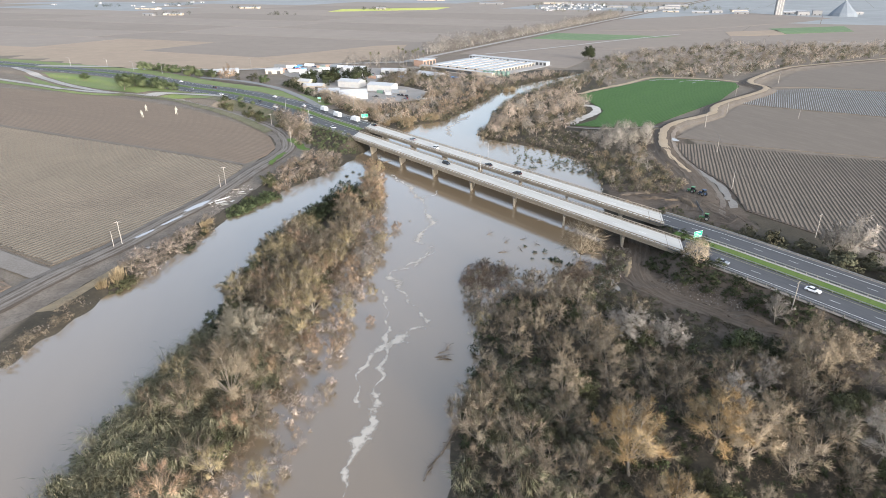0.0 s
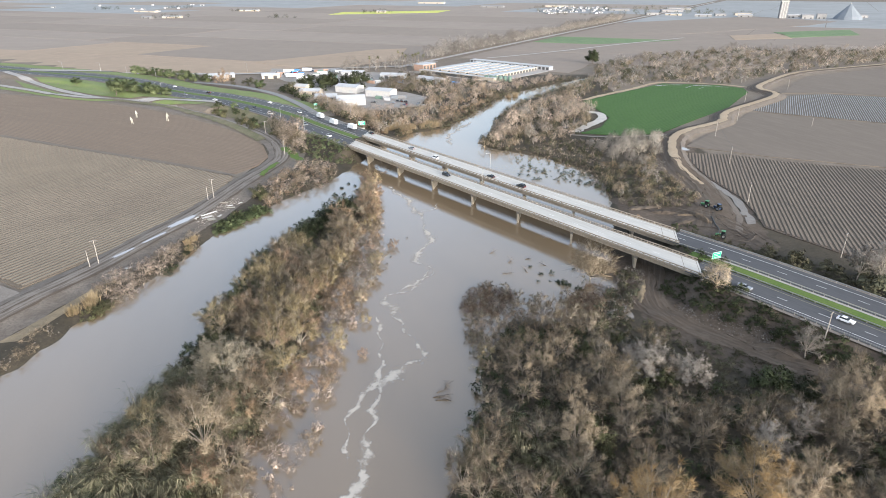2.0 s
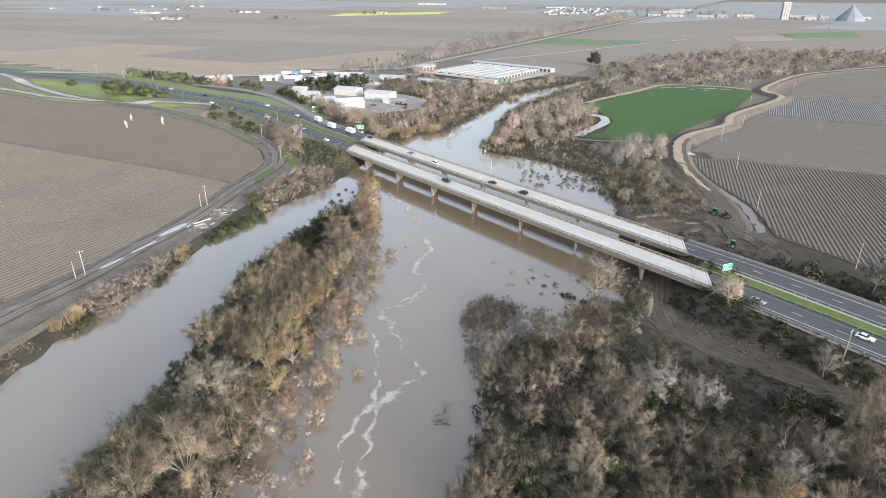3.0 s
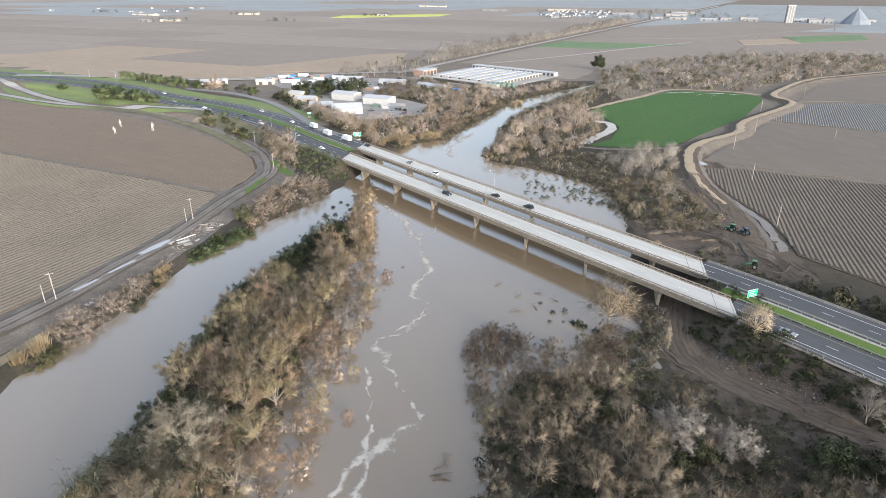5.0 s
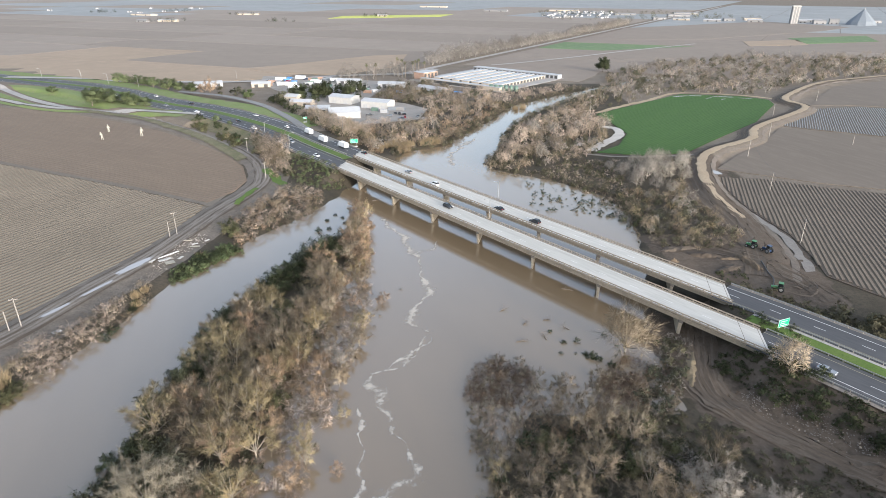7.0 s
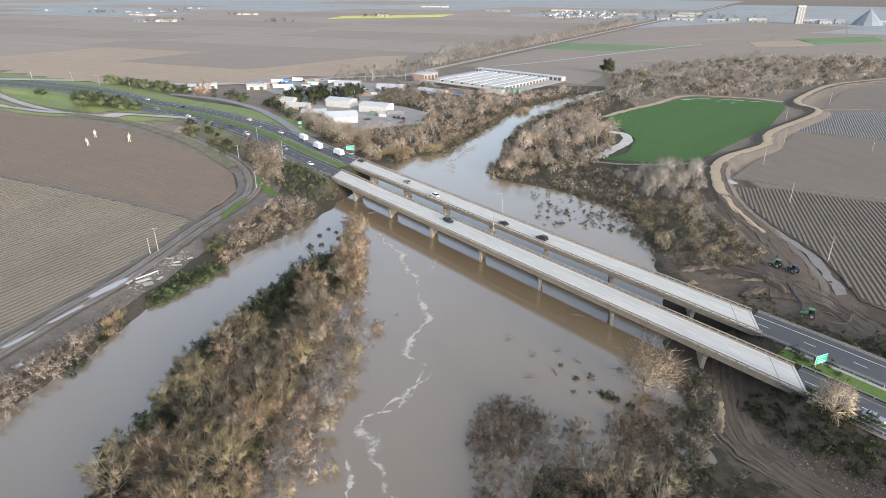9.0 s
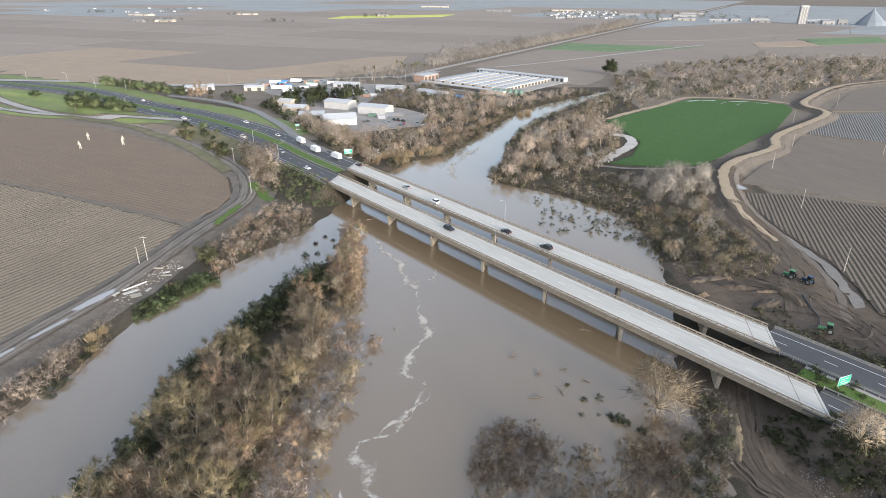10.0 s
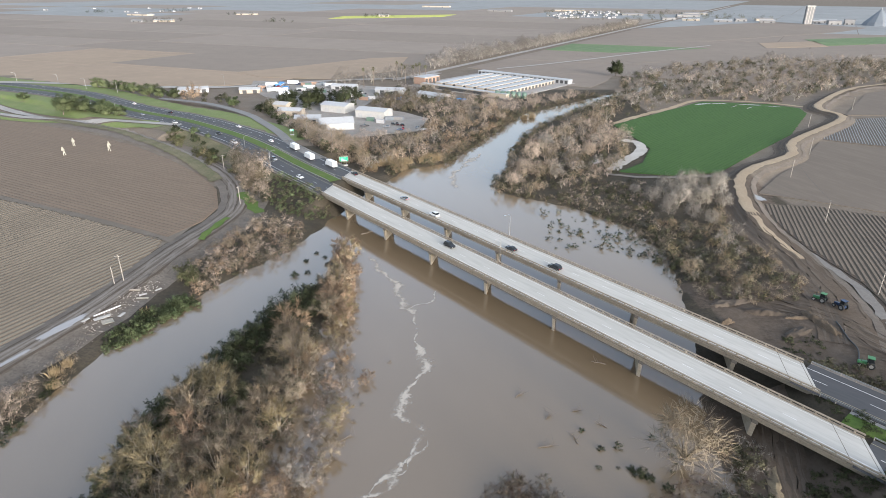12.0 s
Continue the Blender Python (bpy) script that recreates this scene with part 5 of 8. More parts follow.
def stand(kind, x, y, s, seed, group="", label=""):
    name, _, _, lab, cat = KINDS[kind]
    r = random.Random(seed)
    i = r.randrange(len(MADE[kind]))
    z = max(float(height(np.array([x]), np.array([y]))[0]), -0.35)
    m = pose(x, y, z - 0.1, r.uniform(-4, 4), r.uniform(-4, 4), r.uniform(0, 360)) @ Matrix.Diagonal((s, s, s * r.uniform(0.88, 1.1), 1))
    return plant_once(name, MADE[kind][i], label or lab, cat, group or cat + "s along the river", m)


def mixed_wood(places, weights, smin, smax, seed, group, keep_single):
    """Stands plants singly where keep_single says so; the rest is returned for joining."""
    r, rest = np.random.default_rng(seed), []
    kinds, w = list(weights), np.array(list(weights.values()), float)
    for x, y in places:
        k = kinds[r.choice(len(kinds), p=w / w.sum())]
        s = r.uniform(smin, smax)
        if keep_single(x, y):
            stand(k, x, y, s, int(r.integers(1e6)), group)
        else:
            rest.append((x, y, k, s))
    return rest


# the wooded island: tall along its west side, low and drowned along its east side
isle = scatter(band(ISLAND_W, ISLAND_E, 82, 318), 5.6, 1)
isle_u = (isle[:, 0] - at(ISLAND_W, isle[:, 1])) / (at(ISLAND_E, isle[:, 1]) - at(ISLAND_W, isle[:, 1]))
for lo, hi, weights, smin, smax in ((-1, 0.22, {"willow": 4, "yellow": 2, "olive": 4, "evergreen": 2}, 0.9, 1.35), (0.22, 0.7, {"willow": 5, "yellow": 2.6, "russet": 1.0, "olive": 1.6, "tan": 0.2}, 0.95, 1.45), (0.7, 2, {"shrub": 6, "russet": 1.3, "willow": 1.6, "yellow": 0.4}, 0.5, 0.95)):
    pick = isle[(isle_u >= lo) & (isle_u < hi) & ~((np.hypot(isle[:, 0] + 57, isle[:, 1] - 149) < 8)) & ~((isle_u < 0.42) & (isle[:, 1] > 234)) & (isle[:, 1] < 292) & ~((isle[:, 1] < 162) & (isle_u < 0.55) & ((isle[:, 0] * 3.1 + isle[:, 1] * 1.7) % 1 < 0.72)) & ~((isle[:, 1] < 165) & (isle_u >= 0.55) & ((isle[:, 0] * 2.3 + isle[:, 1] * 1.3) % 1 < 0.5))]
    mixed_wood(pick, weights, smin, smax, 2 + int(10 * hi), "trees on the flooded island", lambda x, y: True)
for k, y in enumerate(np.arange(84, 286, 5.5)):
    stand("evergreen" if k % 3 else "olive", float(at(ISLAND_W, y)) + 1.0 + 1.5 * math.sin(k * 2.1), float(y), 0.6 + 0.35 * abs(math.sin(k * 1.7)), k, "bushes at the island's edge")
for k, (x, y, s) in enumerate(((-50, 265, 1.7), (-46, 272, 1.8), (-42, 276, 1.5), (-52, 258, 1.5), (-46, 263, 1.5), (-56, 251, 1.5), (-51, 250, 1.3), (-58, 243, 1.4), (-53, 242, 1.1), (-42, 268, 1.4), (-62, 232, 1.2), (-66, 219, 1.3), (-68, 212, 1.2), (-71, 180, 1.2))):
    stand("evergreen", x, y, s, 900 + k, "bushes at the island's edge")
for k, y in enumerate(np.arange(262, 320, 2.1)):
    stand("russet" if k % 4 else "yellow", -30.0 - (y - 262) * 0.13 + 2.6 * math.sin(k * 1.9), float(y), 0.65 + 0.25 * abs(math.sin(k * 2.3)), 950 + k, "trees on the flooded island")
# the flooded wood on the right bank
for k, (kind, x, y, s) in enumerate((("russet", -18.3, 236, 0.5), ("russet", -20, 234, 0.4), ("tan", -23.5, 209, 0.45), ("grey", -30, 201, 0.5), ("grey", -27, 199, 0.4), ("tan", -26, 190, 0.4), ("yellow", -23, 178, 0.5), ("russet", -22, 160, 0.45))):
    stand(kind, x, y, s, 980 + k, "trees on the flooded island")
WOOD_R = [(4, 112), (10, 150), (16, 172), (34, 178), (52, 172), (60, 160), (72, 146), (92, 130), (122, 124), (108, 102), (86, 76), (2, 76)]
BIG_R = (("gold", 40, 97, 1.3, 1.0), ("gold", 60, 104, 1.2, 1.15), ("tan", 66, 99, 1.1, 1.0), ("broad_tan", 99, 134, 1.3, 0.75), ("broad_grey", 55, 151, 0.75, 1.05), ("broad_grey", 65, 147, 0.75, 0.75), ("grey", 101, 157, 0.75, 1.0), ("grey", 82, 126, 0.75, 1.1), ("broad_pale", -57, 149, 0.95, 1.0),
         ("wide_tan", 52.6, 206.5, 1.12, 0.98), ("gold", 44, 84, 1.0, 1.0), ("tan", 106, 130, 1.0, 1.1), ("wide_tan", 88, 188, 0.75, 0.8), ("tan", 27, 150, 0.7, 0.9), ("tan", 32, 136, 0.7, 1.0), ("grey", 72, 118, 0.8, 1.0))
BIG_FAR = (("far_grey", 96, 372, 0.75, 0.75), ("far_tan", 106, 384, 0.85, 0.8), ("far_grey", 116, 386, 0.95, 0.75), ("far_tan", 124, 390, 0.85, 0.75), ("far_tan", 130, 380, 0.75, 0.75), ("far_grey", 108, 368, 0.8, 0.85), ("far_grey", 99, 356, 0.65, 0.8), ("far_tan", 117, 366, 0.8, 0.8), ("far_tan", 126, 364, 0.65, 0.8), ("far_grey", 108, 352, 0.6, 0.85), ("far_tan", 136, 394, 0.7, 0.8), ("far_grey", 102, 364, 0.6, 0.8), ("far_tan", 112, 376, 0.8, 0.8), ("far_grey", 122, 376, 0.7, 0.8), ("far_grey", 92, 384, 0.5, 0.8), ("far_tan", 113, 344, 0.5, 0.9),
           ("far_rose", 42, 412, 0.9, 0.75), ("far_rose", 50, 440, 0.95, 0.75), ("far_tan", 62, 470, 0.85, 0.8), ("far_grey", 70, 430, 0.75, 0.8), ("far_rose", 84, 452, 0.7, 0.8), ("far_rose", 34, 394, 0.65, 0.75), ("far_tan", 58, 408, 0.7, 0.8))
spots = scatter(WOOD_R, 6.2, 3)
for _, bx, by, bs, bw in BIG_R + BIG_FAR:
    spots = spots[np.hypot(spots[:, 0] - bx, spots[:, 1] - by) > 4.5 * bs * bw]
mixed_wood(spots, {"willow": 6, "shrub": 3, "olive": 2.4, "yellow": 0.5, "grey": 0.12, "tan": 0.1}, 0.6, 1.3, 4, "trees in the flooded wood", lambda x, y: True)
mixed_wood(scatter([(8, 150), (8, 206), (18, 208), (30, 196), (56, 196), (62, 186), (52, 172), (30, 178), (16, 172)], 5.2, 5), {"shrub": 1}, 0.5, 1.0, 6, "drowned shrubs", lambda x, y: (x * 3.7 + y * 1.9) % 1 < 0.75)
for kind, x, y, s, wd in BIG_R + BIG_FAR:
    ob = stand(kind, x, y, s, int(x * 10 + y), "tall trees over the wood")
    ob.scale = (ob.scale[0] * wd, ob.scale[1] * wd, ob.scale[2])
for x, y, s in ((150, 200, 1.3), (144, 203, 1.0)):
    stand("grey", x, y, s, int(x), "tall trees over the wood", "tall white-barked leafless sycamore beside the field")

# ---- joined woods farther off ----
def places_of(pts, smin, smax, seed, lift=-0.1):
    r = np.random.default_rng(seed)
    z = np.maximum(height(pts[:, 0], pts[:, 1]), -0.25) + lift
    return [(x, y, zz, smin * 0.8 + (smax * 1.12 - smin * 0.8) * r.random() ** 1.6, r.uniform(0, 6.28), int(r.integers(12))) for (x, y), zz in zip(pts, z)]


def wood(name, outline, gap, seed, plants, mat, label, smin=0.7, smax=1.15, keep=None, category="woodland"):
    pts = scatter(outline, gap, seed, keep)
    if len(pts):
        joined_plants(name, plants, places_of(pts, smin, smax, seed), mat, label, category)


def dry(x, y):
    return height(x, y) > 0.1


BANK_UP = [(-88, 292), (-88, 318), (-84, 332), (-76, 345), (-60, 340), (-56, 330), (-60, 312), (-70, 296), (-80, 280)]
for k, (gap, plants, mat, lo, hi) in enumerate(((6.0, LOW_SHRUB, TWIG_ROSE, 0.8, 1.5), (7.5, LOW_SHRUB, TWIG_ORANGE, 0.7, 1.3), (8.5, ROUND, TWIG_TAN, 0.4, 0.7), (7.0, LOW_SHRUB, TWIG_MIX, 0.6, 1.3), (5.0, BRUSH, LEAF_MID, 0.25, 0.5))):
    wood("bank_shrubs", BANK_UP, gap, 500 + k, plants, mat, "tangled brown leafless shrubs along the bank", lo, hi)
for k, (ring, mat, lo, hi) in enumerate((([(-117, 196), (-115, 211), (-108, 216), (-101, 200), (-104, 188), (-110, 188)], TWIG_ROSE, 0.7, 1.25), ([(-109, 214), (-108, 226), (-102, 231), (-97, 219), (-102, 206)], TWIG_ROSE, 0.7, 1.2), ([(-101, 230), (-101, 242), (-97, 246), (-94, 237), (-97, 223)], TWIG_TAN, 0.5, 0.95), ([(-122, 130), (-120, 168), (-117, 174), (-114, 168), (-116, 150), (-118, 128)], TWIG_TAN, 0.5, 1.0))):
    wood("bank_shrubs", ring, 3.6, 510 + k, LOW_SHRUB, mat, "round brown shrubs leaning over the water", lo, hi)
    wood("bank_shrubs", ring, 4.6, 515 + k, LOW_SHRUB, TWIG_MIX, "grey-brown shrubs along the bank", lo * 0.8, hi * 0.9)
for k, (ring, mat) in enumerate((([(-96, 247), (-95, 257), (-92, 267), (-84, 280), (-77, 274), (-85, 261), (-90.5, 247)], LEAF_GREEN), ([(-95, 250), (-93, 262), (-87, 274), (-80, 279), (-78, 274), (-86, 262), (-91, 249)], LEAF_DARK), ([(-113, 180), (-112, 188), (-108, 193), (-105, 187), (-109, 177)], LEAF_OLIVE), ([(-101, 226), (-99, 234), (-95, 238), (-95, 228)], LEAF_DARK), ([(-101, 210), (-100, 219), (-96, 219), (-96, 211)], LEAF_DARK))):
    wood("bank_bushes", ring, 2.0, 520 + k, BRUSH, mat, "low dark green bushes at the waterline", 0.38, 0.7)
wood("roadside_shrubs", [(-101, 384), (-96, 408), (-108, 420), (-92, 402), (-90, 386)], 4.5, 24, LOW_SHRUB, TWIG_MIX, "brown shrubs below the highway", 0.7, 1.4)
EMB = [(-86, 380), (-84, 398), (-72, 388), (-59, 373), (-46, 352), (-57, 346), (-70, 355), (-80, 366)]
wood("embankment_bushes", EMB, 3.0, 25, BRUSH, LEAF_GREEN, "dense dark green bushes on the embankment", 0.3, 0.6)
wood("embankment_bushes", EMB, 3.4, 251, BRUSH, CANE, "dense olive bushes on the embankment", 0.25, 0.5)
for k, (gap, mat) in enumerate(((6.5, TWIG_ROSE), (8, TWIG_TAN), (8, TWIG_MIX))):
    wood("roadside_trees", [(-114, 420), (-107, 430), (-96, 414), (-86, 398), (-85, 380), (-98, 384), (-104, 400)], gap, 252 + k, ROUND, mat, "leafless brown trees below the highway", 0.6, 1.05)
for k, (gap, mat) in enumerate(((10, LEAF_GREEN), (12, LEAF_DARK))):
    wood("roadside_bushes", [(-178, 496), (-172, 505), (-150, 482), (-130, 456), (-121, 440), (-130, 436), (-150, 462)], gap, 256 + k, LOW_GREEN, mat, "dark green bushes beside the highway", 0.35, 0.75)
BANK_W = [(-44, 412), (-30, 436), (0, 446), (12, 474), (32, 520), (52, 578), (30, 600), (0, 560), (-24, 500), (-44, 470), (-62, 452)]
for k, (gap, mat, lo, hi) in enumerate(((11, TWIG_ROSE, 0.5, 1.1), (15, TWIG_ORANGE, 0.5, 0.95), (15, TWIG_TAN, 0.6, 1.05), (19, TWIG_GREY, 0.5, 1.0), (22, TWIG_YELLOW, 0.4, 0.8))):
    wood("river_woods", BANK_W, gap, 271 + k, ROUND, mat, "leafless trees on the far bank", lo, hi)
wood("far_scrub", BANK_W, 7.5, 279, FAR_BRUSH, LEAF_MID, "low dark scrub on the far bank", 0.4, 0.75)
wood("river_woods", [(52, 578), (98, 622), (132, 656), (120, 670), (80, 652), (40, 626), (30, 602)], 6.5, 28, ROUND, TWIG_ROSE, "russet leafless wood on the far bank", 0.4, 0.7)
BANK_E = [(24, 388), (37, 425), (52, 471), (73, 518), (112, 566), (118, 545), (119, 500), (108, 452), (94, 420), (79, 401), (60, 391), (42, 380), (28, 383)]
for k, (gap, mat, lo, hi) in enumerate(((13, TWIG_ROSE, 0.6, 1.25), (15, TWIG_TAN, 0.55, 1.15), (16, TWIG_GREY, 0.55, 1.1), (16, TWIG_ROSE, 0.4, 0.8), (18, TWIG_MIX, 0.5, 1.0), (22, TWIG_ORANGE, 0.4, 0.8))):
    wood("river_woods", BANK_E, gap, 291 + k, ROUND, mat, "leafless trees between river and field", lo, hi)
wood("far_scrub", BANK_E, 6.0, 289, DARK_BRUSH, LEAF_MID, "low dark scrub under the riverside trees", 0.4, 0.8)
FLAT_E = [(50, 378), (62, 389), (80, 402), (99, 405), (104, 388), (92, 356), (92, 330), (84, 296), (80, 282), (78, 300), (78, 320), (74, 342), (64, 363)]
wood("low_scrub", FLAT_E, 3.4, 320, UNDER, TWIG_MIX, "low dark brown scrub on the flooded bank", 0.5, 1.0)
wood("low_scrub", FLAT_E, 6.0, 323, UNDER, TWIG_ROSE, "low rosy brown scrub on the flooded bank", 0.5, 1.0)
wood("low_scrub", FLAT_E, 4.6, 321, DARK_BRUSH, LEAF_OLIVE, "low olive brush on the flooded bank", 0.25, 0.6, keep=lambda x, y: np.sin(x * 0.13 + y * 0.09) > -0.1)
wood("low_scrub", FLAT_E, 5.0, 322, DARK_BRUSH, LEAF_MID, "low brown-green brush on the flooded bank", 0.25, 0.6)
MID_E = [(83, 332), (92, 352), (96, 346), (116, 342), (122, 360), (134, 384), (146, 404), (138, 408), (128, 396), (126, 372), (120, 340), (120, 310), (122, 290), (116, 279), (98, 275), (84, 279), (85, 300)]
for k, (gap, mat, lo, hi) in enumerate(((9, TWIG_MIX, 0.35, 0.7), (11, TWIG_GREY, 0.35, 0.75), (13, TWIG_TAN, 0.3, 0.62), (15, TWIG_YELLOW, 0.3, 0.6), (17, TWIG_ORANGE, 0.25, 0.5))):
    wood("river_woods", MID_E, gap, 330 + k, ROUND, mat, "low leafless trees beside the river", lo, hi)
wood("low_scrub", MID_E, 4.2, 340, DARK_BRUSH, LEAF_MID, "dark low scrub under bare shrubs", 0.35, 0.75)
wood("low_scrub", MID_E, 5.0, 341, UNDER, TWIG_MIX, "tangled brown scrub under bare shrubs", 0.6, 1.1)
BAND_E = [(96, 566), (120, 545), (178, 602), (218, 640), (290, 622), (306, 640), (380, 700), (640, 845), (660, 930), (430, 930), (262, 852), (180, 750), (160, 670)]
for k, (gap, mat, lo, hi) in enumerate(((17, TWIG_MIX, 0.6, 1.3), (19, TWIG_GREY, 0.7, 1.6), (24, TWIG_ROSE, 0.6, 1.3), (26, TWIG_TAN, 0.5, 1.1), (34, TWIG_PALE, 0.6, 1.3))):
    wood("river_woods", BAND_E, gap, 301 + k, FAR_TREE, mat, "leafless trees of the far riverside wood", lo, hi)
wood("river_woods", BAND_E, 26, 306, LOW_GREEN, LEAF_MID, "dark leafy trees in the far riverside wood", 0.5, 1.0, keep=lambda x, y: np.sin(x * 0.03 + y * 0.02) > 0)
wood("far_scrub", BAND_E, 15, 309, FAR_BRUSH, LEAF_MID, "low dark scrub in the far riverside wood", 0.8, 1.5)
POOL = [(43.4, 370.2), (57.6, 361.5), (72.4, 341.5), (82.6, 314.0), (75.3, 304.9), (66.7, 317.1), (53.1, 321.5), (42.0, 320.1)]
wood("flooded_bushes", POOL, 3.2, 32, FINE_BRUSH, LEAF_DARK, "small dark bushes standing in floodwater", 0.16, 0.5, keep=lambda x, y: (x * 7.3 + y * 3.1) % 1 < 0.42)
wood("flooded_bushes", POOL, 4.5, 321, FINE_BRUSH, LEAF_MID, "small dark bushes standing in floodwater", 0.25, 0.6, keep=lambda x, y: (x * 3.7 + y * 5.3) % 1 < 0.3)
wood("flooded_bushes", [(30, 205), (60, 225), (66, 214), (44, 196)], 4.4, 33, BRUSH, LEAF_DARK, "small dark bushes standing in floodwater", 0.22, 0.5, keep=lambda x, y: (x * 5.3 + y * 9.1) % 1 < 0.4)
wood("ditch_trees", [(104, 232), (130, 224), (150, 206), (170, 178), (160, 172), (140, 196), (112, 226)], 6, 34, LOW_GREEN, LEAF_MID, "olive-brown bushes along the roadside ditch", 0.6, 1.1)
SLIP_SIDE = [(-146, 606), (-128, 600), (-104, 556), (-92, 520), (-78, 490), (-62, 462), (-56, 440), (-66, 442), (-84, 476), (-100, 506), (-120, 546)]
for k, (gap, plants, mat, lo, hi) in enumerate(((9, ROUND, TWIG_ROSE, 0.5, 0.95), (11, ROUND, TWIG_GREY, 0.5, 0.9), (10, LOW_GREEN, LEAF_GREEN, 0.5, 1.0), (6, FAR_BRUSH, LEAF_MID, 0.4, 0.7))):
    wood("yard_trees", SLIP_SIDE, gap, 550 + k, plants, mat, "trees between the slip road and the sheds", lo, hi)
wood("yard_trees", [(-104, 508), (-70, 470), (-56, 462), (-66, 492), (-90, 520), (-120, 560)], 8, 35, ROUND, TWIG_TAN, "leafless trees between highway and yards", 0.7, 1.0)
wood("yard_trees", [(-150, 610), (-120, 575), (-100, 590), (-70, 600), (-84, 630), (-110, 650)], 15, 36, LOW_GREEN, LEAF_DARK, "dark evergreen trees around the yards", 0.9, 1.6)
wood("yard_trees", [(-60, 590), (-30, 570), (-10, 600), (10, 630), (-20, 660), (-50, 640)], 9, 37, ROUND, TWIG_MIX, "leafless trees around the yards", 0.8, 1.3)
wood("yard_trees", [(-110, 700), (-20, 735), (-10, 760), (-60, 770), (-120, 740)], 14, 38, ROUND, TWIG_GREY, "pale leafless trees behind the yards", 1.2, 2.0)
wood("highway_trees", [(-330, 690), (-200, 616), (-120, 560), (-110, 566), (-190, 640), (-300, 706)], 13, 40, LOW_GREEN, LEAF_MID, "dark bushes along the highway's far side", 0.6, 1.3, keep=lambda x, y: np.sin(x * 0.09) > -0.2)
ROAD_TREES = [(-104.0, 510.0), (-85.0, 471.0), (-71.0, 446.0), (-56.0, 428.0), (-45.0, 437.0), (-52.0, 475.0), (-75.0, 500.0), (-86.0, 519.0), (-107.0, 547.0)]
for k, (gap, plants, mat, lo, hi) in enumerate(((5.0, ROUND, TWIG_ROSE, 0.45, 0.85), (7.0, ROUND, TWIG_TAN, 0.5, 0.95), (7.0, LOW_GREEN, LEAF_MID, 0.4, 0.8), (5.0, LOW_SHRUB, TWIG_ORANGE, 0.7, 1.2))):
    wood("roadside_trees", ROAD_TREES, gap, 560 + k, plants, mat, "brown leafless trees crowding the highway's edge", lo, hi)
WEST_TREES = [(-127, 462), (-111, 436), (-95, 411), (-82, 384), (-78, 370), (-88, 366), (-100, 392), (-112, 420), (-124, 446)]
for k, (gap, plants, mat, lo, hi) in enumerate(((6.0, ROUND, TWIG_ROSE, 0.35, 0.7), (6.0, LOW_SHRUB, TWIG_TAN, 0.7, 1.2), (7.0, LOW_GREEN, LEAF_MID, 0.3, 0.6))):
    wood("embankment_trees", WEST_TREES, gap, 570 + k, plants, mat, "brown leafless trees on the highway embankment", lo, hi)
REED_BANK = [(-42, 424), (-33, 413), (-24, 421), (-18, 429), (-4, 443), (0, 452), (-8, 450), (-22, 436), (-34, 425)]
joined_plants("bank_reeds", CANES, places_of(scatter(REED_BANK, 3.2, 580, keep=lambda x, y: np.sin(x * 0.45) > -0.1), 0.6, 1.1, 580), REED, "clumps of dry straw-coloured reeds on the bank", "reeds", wood=False)
avenue = np.array([O_FAR + E1 * a + E2 * (16 + 5 * math.sin(a)) for a in np.arange(10, 900, 4.5)])
joined_plants("avenue_trees", ROUND, places_of(avenue, 1.3, 2.2, 41), TWIG_GREY, "leafless avenue trees along the far road", "woodland")
wood("river_woods", [(-60, 452), (-84, 490), (-58, 492), (-16, 512), (-8, 548), (0, 560), (-24, 500), (-44, 470)], 6.5, 61, LOW_TREE, TWIG_ROSE, "leafless brown trees before the yards", 0.6, 1.0)
TRACK_SIDE = [(66, 214), (71, 211), (69, 203), (63, 190), (60, 182), (57, 174), (50, 168), (46, 178), (55, 193), (62, 206)]
wood("slope_brush", TRACK_SIDE, 2.4, 63, FINE_BRUSH, LEAF_MID, "low dark brush along the muddy track", 0.35, 0.75)
wood("slope_brush", TRACK_SIDE, 3.4, 631, UNDER, TWIG_GREY, "grey leafless brush along the muddy track", 0.5, 1.0)
wood("slope_brush", [(82, 194), (100, 172), (126, 141), (122, 135), (96, 164), (80, 184)], 2.3, 64, FINE_BRUSH, LEAF_DARK, "low dark brush on the road embankment", 0.4, 0.85)
wood("slope_brush", [(86, 222), (94, 214), (104, 200), (100, 198), (90, 208), (84, 216)], 2.6, 65, FINE_BRUSH, LEAF_DARK, "low dark brush between the bridges", 0.3, 0.5)
wood("slope_brush", [(98, 246), (110, 240), (120, 228), (128, 214), (122, 210), (108, 226), (96, 238)], 2.8, 66, FINE_BRUSH, LEAF_MID, "low brush beside the far road", 0.35, 0.8)
wood("slope_brush", [(75, 201), (80, 203), (90, 194), (96, 184), (88, 182), (76, 191)], 2.4, 75, FINE_BRUSH, LEAF_DARK, "dark green brush under the bridge's end", 0.4, 0.75)
wood("slope_brush", [(92, 249), (98, 255), (110, 254), (105, 245)], 2.6, 76, FINE_BRUSH, LEAF_DARK, "dark green brush among churned mud", 0.25, 0.5)
wood("embankment_bushes", [(-176, 500), (-152, 470), (-124, 438), (-104, 414), (-110, 410), (-130, 430), (-156, 460), (-180, 490)], 3.6, 77, BRUSH, LEAF_OLIVE, "low olive bushes below the highway", 0.4, 1.0, keep=lambda x, y: np.sin(x * 0.17) > -0.6)
